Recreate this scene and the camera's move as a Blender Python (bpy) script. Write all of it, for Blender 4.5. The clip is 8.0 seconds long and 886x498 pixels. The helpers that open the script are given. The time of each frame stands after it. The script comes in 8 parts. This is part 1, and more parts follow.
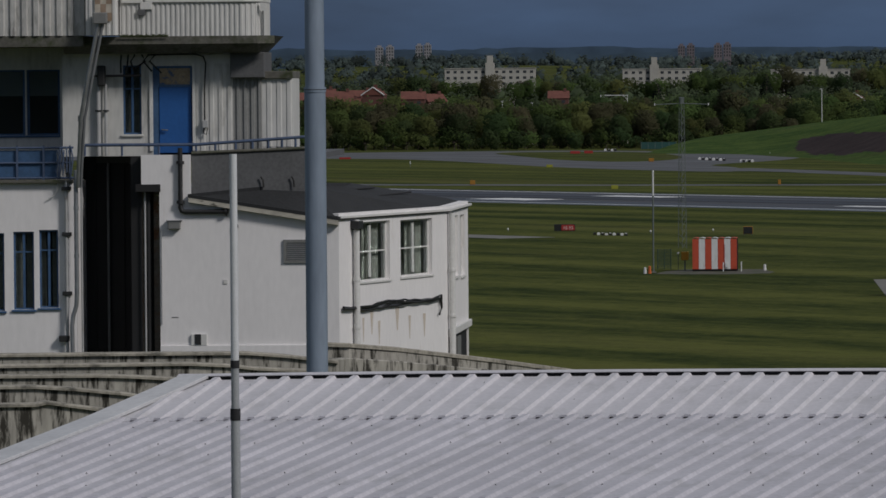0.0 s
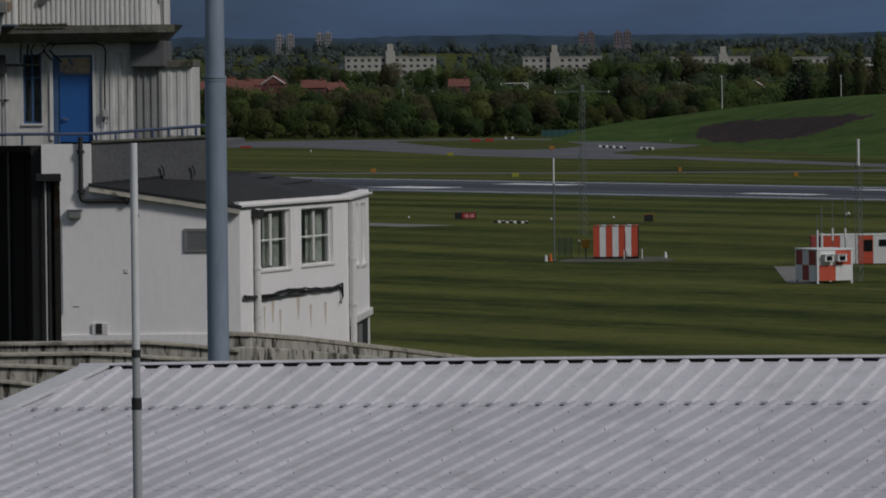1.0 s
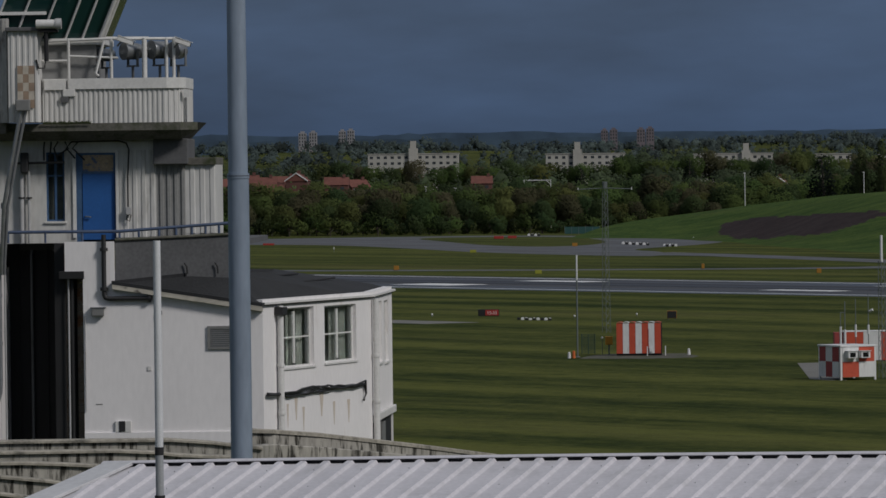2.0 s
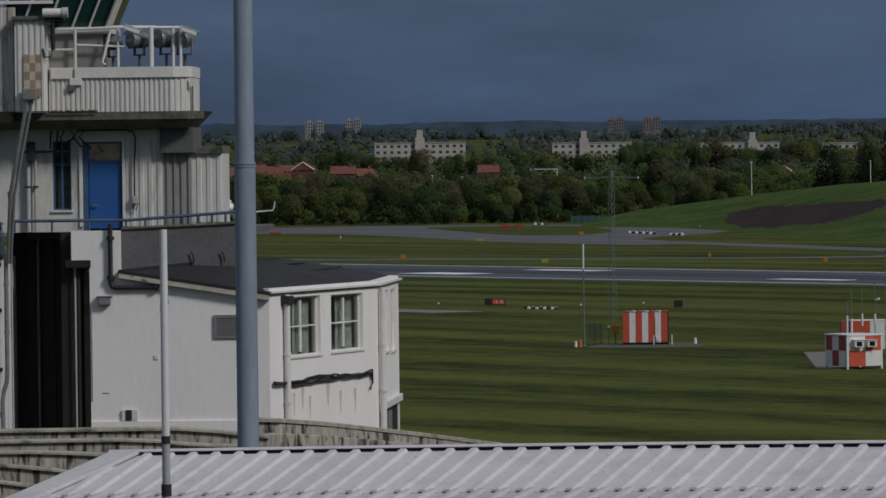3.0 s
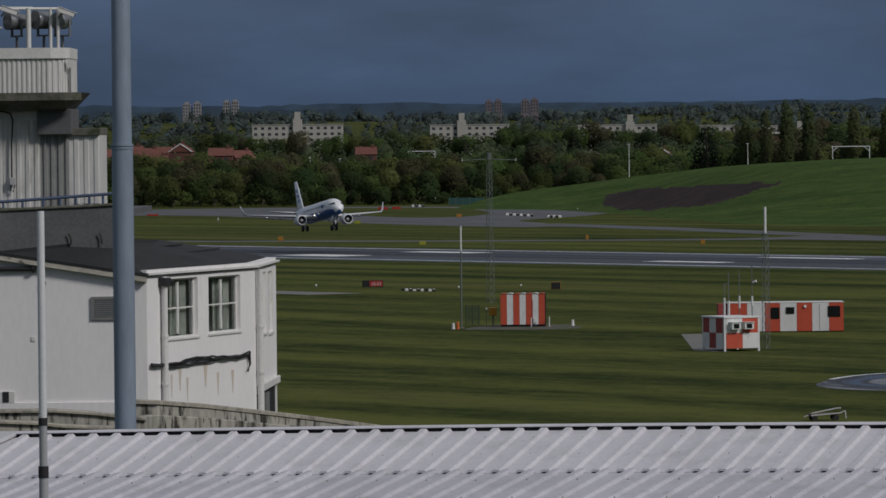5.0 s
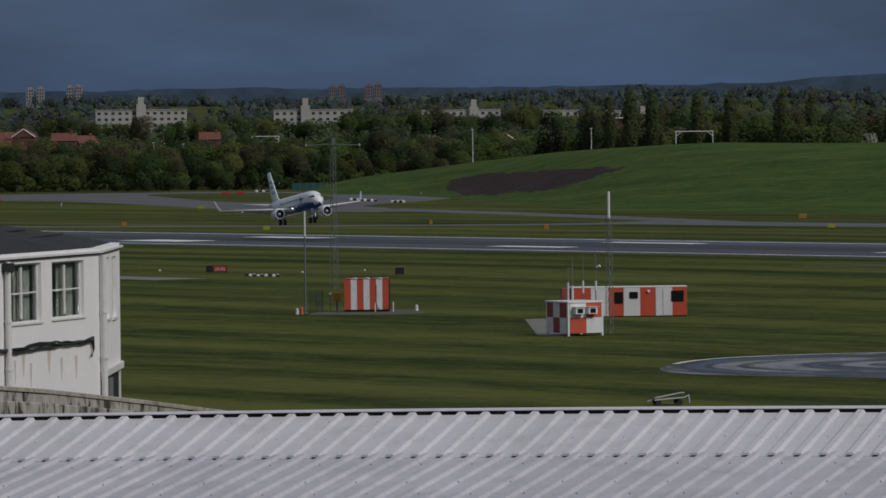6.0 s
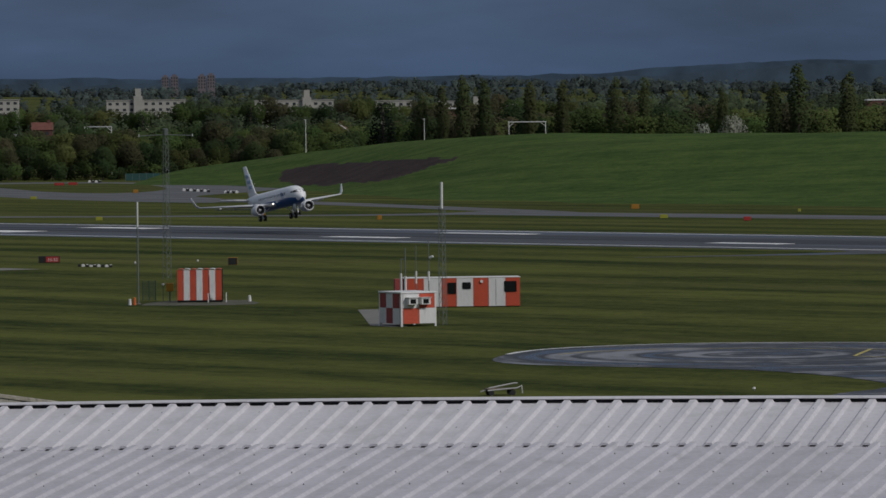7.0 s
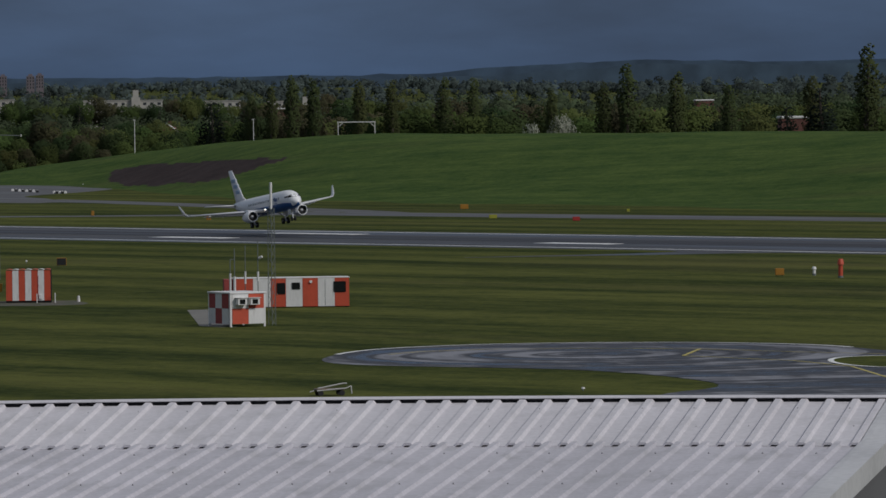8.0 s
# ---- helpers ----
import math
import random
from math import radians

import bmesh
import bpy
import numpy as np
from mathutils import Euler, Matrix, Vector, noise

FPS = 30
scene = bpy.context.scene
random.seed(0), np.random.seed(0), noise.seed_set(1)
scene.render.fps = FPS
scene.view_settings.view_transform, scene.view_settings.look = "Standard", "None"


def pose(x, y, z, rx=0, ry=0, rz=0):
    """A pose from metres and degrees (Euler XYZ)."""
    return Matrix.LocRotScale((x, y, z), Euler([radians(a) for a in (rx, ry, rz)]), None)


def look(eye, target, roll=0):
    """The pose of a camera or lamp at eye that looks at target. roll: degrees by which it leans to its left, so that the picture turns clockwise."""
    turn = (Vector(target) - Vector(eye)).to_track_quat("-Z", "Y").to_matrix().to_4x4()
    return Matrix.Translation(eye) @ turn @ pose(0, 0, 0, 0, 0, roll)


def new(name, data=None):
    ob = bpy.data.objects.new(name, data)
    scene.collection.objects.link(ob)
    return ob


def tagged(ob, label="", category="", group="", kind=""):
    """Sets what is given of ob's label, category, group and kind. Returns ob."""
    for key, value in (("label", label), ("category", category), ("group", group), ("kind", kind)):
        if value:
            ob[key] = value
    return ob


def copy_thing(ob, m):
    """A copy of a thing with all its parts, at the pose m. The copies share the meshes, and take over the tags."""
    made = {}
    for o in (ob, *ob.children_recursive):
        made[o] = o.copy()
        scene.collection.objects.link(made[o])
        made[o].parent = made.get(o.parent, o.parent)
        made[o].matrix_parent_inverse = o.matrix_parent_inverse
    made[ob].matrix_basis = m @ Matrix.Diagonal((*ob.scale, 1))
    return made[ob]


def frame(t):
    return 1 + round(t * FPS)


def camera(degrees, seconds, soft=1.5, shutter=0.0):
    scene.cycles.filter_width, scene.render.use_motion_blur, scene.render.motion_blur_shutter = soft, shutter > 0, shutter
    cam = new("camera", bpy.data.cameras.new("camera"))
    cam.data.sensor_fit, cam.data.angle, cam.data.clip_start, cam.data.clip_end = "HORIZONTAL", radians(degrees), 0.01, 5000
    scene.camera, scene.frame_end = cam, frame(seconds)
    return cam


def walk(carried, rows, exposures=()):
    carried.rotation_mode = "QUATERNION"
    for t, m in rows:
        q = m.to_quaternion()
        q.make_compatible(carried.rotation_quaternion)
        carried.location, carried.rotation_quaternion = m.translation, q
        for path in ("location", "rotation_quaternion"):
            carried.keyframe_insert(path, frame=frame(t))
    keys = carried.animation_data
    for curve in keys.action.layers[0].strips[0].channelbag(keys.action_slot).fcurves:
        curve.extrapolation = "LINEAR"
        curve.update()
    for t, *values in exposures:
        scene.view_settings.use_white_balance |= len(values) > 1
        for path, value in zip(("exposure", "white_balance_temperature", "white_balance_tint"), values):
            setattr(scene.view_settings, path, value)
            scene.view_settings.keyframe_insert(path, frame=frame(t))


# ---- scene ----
cam = camera(8.4, 8.0, soft=1.55, shutter=0.12)
EYE = Vector((0.0, 0.0, 21.0))


def aim(pan, tilt, roll):
    """The camera's pose: degrees to the right of north, above the level, and of lean."""
    p, e = radians(pan), radians(tilt)
    return look(EYE, EYE + Vector((math.sin(p) * math.cos(e), math.cos(p) * math.cos(e), math.sin(e))) * 100, roll)


walk(cam, [
    (0.0, aim(-2.551, -1.559, -0.468)),
    (0.1, aim(-2.436, -1.522, -0.538)),
    (0.2, aim(-2.293, -1.488, -0.591)),
    (0.3, aim(-2.171, -1.490, -0.643)),
    (0.4, aim(-2.008, -1.504, -0.722)),
    (0.5, aim(-1.901, -1.535, -0.759)),
    (0.6, aim(-1.719, -1.844, -0.723)),
    (0.7, aim(-1.534, -2.089, -0.699)),
    (0.8, aim(-1.357, -2.059, -0.674)),
    (0.9, aim(-1.377, -1.952, -0.650)),
    (1.0, aim(-1.611, -1.679, -0.622)),
    (1.1, aim(-1.703, -1.412, -0.642)),
    (1.2, aim(-1.749, -1.175, -0.659)),
    (1.3, aim(-1.742, -1.046, -0.676)),
    (1.4, aim(-1.715, -0.939, -0.693)),
    (1.5, aim(-1.741, -0.842, -0.717)),
    (1.6, aim(-1.769, -0.778, -0.709)),
    (1.7, aim(-1.785, -0.746, -0.709)),
    (2.8, aim(-1.895, -0.814, -0.700)),
    (2.9, aim(-1.901, -0.825, -0.700)),
    (3.0, aim(-1.883, -0.859, -0.704)),
    (3.5, aim(-1.655, -1.021, -0.651)),
    (4.0, aim(-1.407, -1.051, -0.648)),
    (4.2, aim(-1.289, -1.013, -0.638)),
    (5.3, aim(-0.365, -1.089, -0.607)),
    (5.5, aim(0.000, -1.132, -0.599)),
    (5.6, aim(0.231, -1.146, -0.615)),
    (5.7, aim(0.323, -1.163, -0.622)),
    (5.8, aim(0.478, -1.164, -0.636)),
    (5.9, aim(0.585, -1.181, -0.647)),
    (6.0, aim(0.759, -1.202, -0.658)),
    (6.1, aim(0.900, -1.243, -0.647)),
    (6.2, aim(1.112, -1.266, -0.637)),
    (6.3, aim(1.264, -1.275, -0.623)),
    (6.4, aim(1.457, -1.282, -0.618)),
    (6.5, aim(1.599, -1.287, -0.603)),
    (6.6, aim(1.791, -1.313, -0.603)),
    (6.7, aim(1.913, -1.313, -0.621)),
    (6.8, aim(2.063, -1.314, -0.628)),
    (7.0, aim(2.344, -1.310, -0.640)),
    (7.1, aim(2.477, -1.308, -0.635)),
    (7.2, aim(2.677, -1.304, -0.632)),
    (7.3, aim(2.874, -1.296, -0.625)),
    (7.4, aim(3.206, -1.282, -0.624)),
    (7.5, aim(3.476, -1.289, -0.610)),
    (7.6, aim(3.722, -1.309, -0.625)),
    (7.7, aim(3.830, -1.307, -0.624)),
    (7.8, aim(3.862, -1.313, -0.629)),
    (7.9, aim(3.910, -1.324, -0.634)),
    (8.0, aim(3.966, -1.326, -0.638)),
], exposures=[(0.0, -0.22), (0.5, -0.29), (1.0, -0.34), (1.5, -0.25), (3.0, -0.18), (5.5, -0.16), (7.0, -0.13), (8.0, -0.1)])

# ---------- sky and sun ----------
SUN_EL, SUN_AZ = 37.0, 128.0      # degrees above the level, degrees to the right of north
world = bpy.data.worlds.new("sky")
scene.world = world
world.use_nodes = True
wn, wl = world.node_tree.nodes, world.node_tree.links
wn.clear()
w_out = wn.new("ShaderNodeOutputWorld")
w_bg = wn.new("ShaderNodeBackground")
w_sky = wn.new("ShaderNodeTexSky")
w_sky.sky_type, w_sky.sun_disc = "NISHITA", False
w_sky.sun_elevation, w_sky.sun_rotation = radians(SUN_EL), radians(SUN_AZ)
w_co = wn.new("ShaderNodeTexCoord")
w_sep = wn.new("ShaderNodeSeparateXYZ")
wl.new(w_co.outputs["Generated"], w_sep.inputs[0])
# cloud deck: slate blue low down, paler overhead, with long soft streaks
w_ramp = wn.new("ShaderNodeValToRGB")
for pos, col in ((0.0, (0.34, 0.66, 1.34)), (0.012, (0.36, 0.68, 1.38)), (0.03, (0.48, 0.80, 1.42)), (0.10, (1.1, 1.4, 1.95)), (0.5, (2.7, 2.95, 3.4)), (1.0, (3.5, 3.65, 3.95))):
    el = w_ramp.color_ramp.elements[0] if pos == 0.0 else (w_ramp.color_ramp.elements[1] if pos == 1.0 else w_ramp.color_ramp.elements.new(pos))
    el.position, el.color = pos, (*col, 1)
wl.new(w_sep.outputs["Z"], w_ramp.inputs[0])
w_map = wn.new("ShaderNodeMapping")
w_map.inputs["Scale"].default_value = (7, 7, 26)
w_map.inputs["Rotation"].default_value = (0, radians(8), 0)
wl.new(w_co.outputs["Generated"], w_map.inputs[0])
w_noise = wn.new("ShaderNodeTexNoise")
w_noise.inputs["Scale"].default_value, w_noise.inputs["Detail"].default_value = 2.4, 5.0
w_noise.inputs["Roughness"].default_value = 0.55
wl.new(w_map.outputs[0], w_noise.inputs["Vector"])
w_rng = wn.new("ShaderNodeMapRange")
w_rng.inputs[1].default_value, w_rng.inputs[2].default_value = 0.3, 0.72
w_rng.inputs[3].default_value, w_rng.inputs[4].default_value = 0.78, 1.35
wl.new(w_noise.outputs["Fac"], w_rng.inputs[0])
w_mul = wn.new("ShaderNodeVectorMath")
w_mul.operation = "SCALE"
wl.new(w_ramp.outputs[0], w_mul.inputs[0])
wl.new(w_rng.outputs[0], w_mul.inputs["Scale"])
w_mix = wn.new("ShaderNodeMix")
w_mix.data_type = "RGBA"
w_mix.inputs["Factor"].default_value = 0.95
wl.new(w_sky.outputs[0], w_mix.inputs["A"])
wl.new(w_mul.outputs[0], w_mix.inputs["B"])
wl.new(w_mix.outputs["Result"], w_bg.inputs["Color"])
w_bg.inputs["Strength"].default_value = 0.102
wl.new(w_bg.outputs[0], w_out.inputs[0])

sun = new("sun", bpy.data.lights.new("sun", "SUN"))
sun.data.energy, sun.data.angle, sun.data.color = 1.85, radians(11), (1.0, 0.965, 0.93)
sun_dir = Vector((math.sin(radians(SUN_AZ)) * math.cos(radians(SUN_EL)), math.cos(radians(SUN_AZ)) * math.cos(radians(SUN_EL)), math.sin(radians(SUN_EL))))
sun.matrix_world = look((0, 0, 60), Vector((0, 0, 60)) - sun_dir)


# ---------- materials ----------
def material(name, base, rough=0.7, vary=0.12, scale=6.0, grain=60.0, bump=0.15, metal=0.0, stain=None, stain_at=(0.55, 0.75), stain_scale=1.2, stretch=(1, 1, 1), each=0.0, space="Object"):
    """A surface with variation at two scales, fine relief, and where given a second colour in stains."""
    m = bpy.data.materials.new(name)
    m.use_nodes = True
    n, l = m.node_tree.nodes, m.node_tree.links
    bs = n["Principled BSDF"]
    bs.inputs["Roughness"].default_value, bs.inputs["Metallic"].default_value = rough, metal
    co = n.new("ShaderNodeTexCoord")
    mp = n.new("ShaderNodeMapping")
    mp.inputs["Scale"].default_value = stretch
    l.new(co.outputs[space], mp.inputs[0])
    big, fine = n.new("ShaderNodeTexNoise"), n.new("ShaderNodeTexNoise")
    big.inputs["Scale"].default_value, big.inputs["Detail"].default_value = 1.0 / scale, 6
    fine.inputs["Scale"].default_value, fine.inputs["Detail"].default_value = grain, 3
    l.new(mp.outputs[0], big.inputs["Vector"])
    l.new(mp.outputs[0], fine.inputs["Vector"])
    add = n.new("ShaderNodeMath")
    add.operation = "ADD"
    l.new(big.outputs["Fac"], add.inputs[0])
    l.new(fine.outputs["Fac"], add.inputs[1])
    rng = n.new("ShaderNodeMapRange")
    rng.inputs[1].default_value, rng.inputs[2].default_value = 0.7, 1.3
    rng.inputs[3].default_value, rng.inputs[4].default_value = 1 - vary, 1 + vary
    l.new(add.outputs[0], rng.inputs[0])
    last = rng.outputs[0]
    if each:
        info = n.new("ShaderNodeObjectInfo")
        r2 = n.new("ShaderNodeMapRange")
        r2.inputs[3].default_value, r2.inputs[4].default_value = 1 - each, 1 + each
        l.new(info.outputs["Random"], r2.inputs[0])
        mu = n.new("ShaderNodeMath")
        mu.operation = "MULTIPLY"
        l.new(last, mu.inputs[0])
        l.new(r2.outputs[0], mu.inputs[1])
        last = mu.outputs[0]
    sc = n.new("ShaderNodeVectorMath")
    sc.operation = "SCALE"
    sc.inputs[0].default_value = base
    l.new(last, sc.inputs["Scale"])
    colour = sc.outputs[0]
    if stain:
        st = n.new("ShaderNodeTexNoise")
        st.inputs["Scale"].default_value, st.inputs["Detail"].default_value = 1.0 / stain_scale, 7
        st.inputs["Roughness"].default_value = 0.65
        l.new(mp.outputs[0], st.inputs["Vector"])
        sr = n.new("ShaderNodeMapRange")
        sr.inputs[1].default_value, sr.inputs[2].default_value = stain_at
        l.new(st.outputs["Fac"], sr.inputs[0])
        mx = n.new("ShaderNodeMix")
        mx.data_type = "RGBA"
        l.new(sr.outputs[0], mx.inputs["Factor"])
        l.new(colour, mx.inputs["A"])
        mx.inputs["B"].default_value = (*stain, 1)
        colour = mx.outputs["Result"]
    l.new(colour, bs.inputs["Base Color"])
    if bump:
        bp = n.new("ShaderNodeBump")
        bp.inputs["Strength"].default_value, bp.inputs["Distance"].default_value = bump, 0.02
        l.new(fine.outputs["Fac"], bp.inputs["Height"])
        l.new(bp.outputs[0], bs.inputs["Normal"])
    return m


def glow(name, colour, strength):
    m = bpy.data.materials.new(name)
    m.use_nodes = True
    bs = m.node_tree.nodes["Principled BSDF"]
    bs.inputs["Base Color"].default_value = (*colour, 1)
    bs.inputs["Emission Color"].default_value, bs.inputs["Emission Strength"].default_value = (*colour, 1), strength
    return m


# ---------- mesh helpers ----------
def shape():
    return bmesh.new()


def box(bm, x0, y0, z0, x1, y1, z1, bevel=0.0):
    """A box between two corners."""
    made = bmesh.ops.create_cube(bm, size=1.0)["verts"]
    for v in made:
        v.co = Vector(((x0 + x1) / 2 + v.co.x * (x1 - x0), (y0 + y1) / 2 + v.co.y * (y1 - y0), (z0 + z1) / 2 + v.co.z * (z1 - z0)))
    if bevel:
        edges = list({e for v in made for e in v.link_edges})
        bmesh.ops.bevel(bm, geom=edges, offset=bevel, segments=2, affect="EDGES", profile=0.5)
    return bm


def tube(bm, points, r, sides=8, r_end=None, caps=True):
    """A round bar along points; the radius may run from r to r_end."""
    points = [Vector(p) for p in points]
    rings = []
    for i, p in enumerate(points):
        d = (points[min(i + 1, len(points) - 1)] - points[max(i - 1, 0)]).normalized()
        side = d.cross(Vector((0, 0, 1)) if abs(d.z) < 0.9 else Vector((1, 0, 0))).normalized()
        up = side.cross(d)
        rad = r if r_end is None else r + (r_end - r) * i / (len(points) - 1)
        rings.append([bm.verts.new(p + (side * math.cos(a) + up * math.sin(a)) * rad) for a in (2 * math.pi * k / sides for k in range(sides))])
    for a, b in zip(rings, rings[1:]):
        for k in range(sides):
            f = bm.faces.new((a[k], a[(k + 1) % sides], b[(k + 1) % sides], b[k]))
            f.smooth = True
    if caps:
        bm.faces.new([bm.verts.new(v.co) for v in rings[0][::-1]])
        bm.faces.new([bm.verts.new(v.co) for v in rings[-1]])
    return bm


def prism(bm, outline, z0, z1):
    """A flat outline in plan, raised from z0 to z1."""
    low = [bm.verts.new((x, y, z0)) for x, y in outline]
    high = [bm.verts.new((x, y, z1)) for x, y in outline]
    bm.faces.new(high)
    bm.faces.new(low[::-1])
    for k in range(len(outline)):
        j = (k + 1) % len(outline)
        bm.faces.new((low[k], low[j], high[j], high[k]))
    return bm


def mesh_of(name, bm, mats):
    bmesh.ops.recalc_face_normals(bm, faces=bm.faces)
    me = bpy.data.meshes.new(name)
    bm.to_mesh(me)
    bm.free()
    for m in (mats if isinstance(mats, (list, tuple)) else [mats]):
        me.materials.append(m)
    return me


def part(name, bm, mats, parent, label="", at=None):
    """One mesh object under a thing or under a part."""
    ob = new(name, mesh_of(name, bm, mats))
    ob.parent = parent
    if at is not None:
        ob.matrix_basis = at
    if label:
        tagged(ob, label)
    return ob


def thing(name, label, category, at=None, group="", kind=""):
    ob = new(name)
    ob.empty_display_size = 0.3
    if at is not None:
        ob.matrix_basis = at
    return tagged(ob, label, category, group, kind)


def solid(name, bm, mats, label, category, at=None, group="", kind=""):
    ob = new(name, mesh_of(name, bm, mats))
    if at is not None:
        ob.matrix_basis = at
    return tagged(ob, label, category, group, kind)


def quad_sheet(name, verts, faces, mats, label, category, kind="structure"):
    me = bpy.data.meshes.new(name)
    me.from_pydata([tuple(v) for v in verts], [], [tuple(f) for f in faces])
    for m in (mats if isinstance(mats, (list, tuple)) else [mats]):
        me.materials.append(m)
    me.update()
    return tagged(new(name, me), label, category, "", kind)


# ---------- land ----------
RUN_D, RUN_N = Vector((0.566, -0.824)), Vector((0.824, 0.566))      # along the runway, and across it away from the eye
RUN_TURN = math.atan2(RUN_D.y, RUN_D.x)


def run_at(across, along):
    p = RUN_N * across + RUN_D * along
    return p.x, p.y


def land_z(x, y):
    """Height of the open land: flat airfield, then country that climbs to the far hills."""
    if y < 1960:
        return 0.0
    far = y - 1960
    roll = 3.6 * math.sin(x / 210 + 0.4) * min(1, far / 900) + 2.4 * math.sin(x / 83 + y / 400) * min(1, far / 900)
    east = max(0.0, (x - 350) / 500) * 5 * min(1, far / 1800)
    # land raised to fit the tower blocks' visible height in the camera's view
    knoll = 6.5 * math.exp(-((y - 4250) / 330) ** 2) / (1 + math.exp((x - 90) / 40))
    return knoll + min(far, 1300) * 0.0119 + max(0.0, far - 1300) * 0.0122 + roll * min(1, far / 1500) + east


def grass_material(name, dark, light, band):
    """Mown grass: broad uneven bands along the runway, tufts and dry patches."""
    m = bpy.data.materials.new(name)
    m.use_nodes = True
    n, l = m.node_tree.nodes, m.node_tree.links
    bs = n["Principled BSDF"]
    bs.inputs["Roughness"].default_value = 0.95
    bs.inputs["Specular IOR Level"].default_value = 0.06
    co, mp = n.new("ShaderNodeTexCoord"), n.new("ShaderNodeMapping")
    mp.vector_type = "TEXTURE"
    mp.inputs["Rotation"].default_value = (0, 0, RUN_TURN)
    l.new(co.outputs["Object"], mp.inputs[0])

    def tex(scale, stretch, detail=4):
        mm, t = n.new("ShaderNodeMapping"), n.new("ShaderNodeTexNoise")
        mm.inputs["Scale"].default_value = stretch
        l.new(mp.outputs[0], mm.inputs[0])
        l.new(mm.outputs[0], t.inputs["Vector"])
        t.inputs["Scale"].default_value, t.inputs["Detail"].default_value = scale, detail
        return t.outputs["Fac"]

    def rng(fac, a, b, c, d):
        r = n.new("ShaderNodeMapRange")
        for k, v in enumerate((a, b, c, d)):
            r.inputs[k + 1].default_value = v
        l.new(fac, r.inputs[0])
        return r.outputs[0]

    def plus(a, b):
        q = n.new("ShaderNodeMath")
        q.operation = "ADD"
        l.new(a, q.inputs[0])
        l.new(b, q.inputs[1])
        return q.outputs[0]
    wave, wm = n.new("ShaderNodeTexWave"), n.new("ShaderNodeMapping")
    wm.inputs["Scale"].default_value = (0.15, 1, 1)
    l.new(mp.outputs[0], wm.inputs[0])
    l.new(wm.outputs[0], wave.inputs["Vector"])
    wave.bands_direction = "Y"
    wave.inputs["Scale"].default_value, wave.inputs["Distortion"].default_value = 0.0135, 2.2
    wave.inputs["Detail"].default_value, wave.inputs["Detail Scale"].default_value = 3, 0.02
    bands = plus(rng(wave.outputs["Fac"], 0.2, 0.8, -0.13 * band, 0.13 * band), rng(tex(1.0, (0.0035, 0.05, 0.05)), 0.3, 0.7, -0.4 * band, 0.4 * band))
    fine = plus(rng(tex(1.0, (0.02, 0.11, 0.1), 6), 0.3, 0.7, -0.30, 0.30), plus(plus(rng(tex(1.0, (2.6, 1.1, 1.5), 5), 0.3, 0.7, -0.3, 0.3), rng(tex(1.0, (0.7, 0.7, 0.7), 4), 0.3, 0.7, -0.25, 0.25)), rng(tex(1.0, (0.12, 0.3, 0.3), 5), 0.3, 0.7, -0.3, 0.3)))
    fac = rng(plus(bands, fine), -0.6, 0.6, 0, 1)
    mx = n.new("ShaderNodeMix")
    mx.data_type = "RGBA"
    mx.inputs["A"].default_value, mx.inputs["B"].default_value = (*dark, 1), (*light, 1)
    l.new(fac, mx.inputs["Factor"])
    dry = n.new("ShaderNodeMix")
    dry.data_type = "RGBA"
    l.new(rng(tex(1.0, (0.006, 0.025, 0.02), 8), 0.55, 0.72, 0, 0.4), dry.inputs["Factor"])
    l.new(mx.outputs["Result"], dry.inputs["A"])
    dry.inputs["B"].default_value = (0.105, 0.092, 0.04, 1)
    l.new(dry.outputs["Result"], bs.inputs["Base Color"])
    bp = n.new("ShaderNodeBump")
    bp.inputs["Strength"].default_value, bp.inputs["Distance"].default_value = 0.5, 0.3
    l.new(tex(1.0, (2.2, 2.2, 2.2), 3), bp.inputs["Height"])
    l.new(bp.outputs[0], bs.inputs["Normal"])
    return m


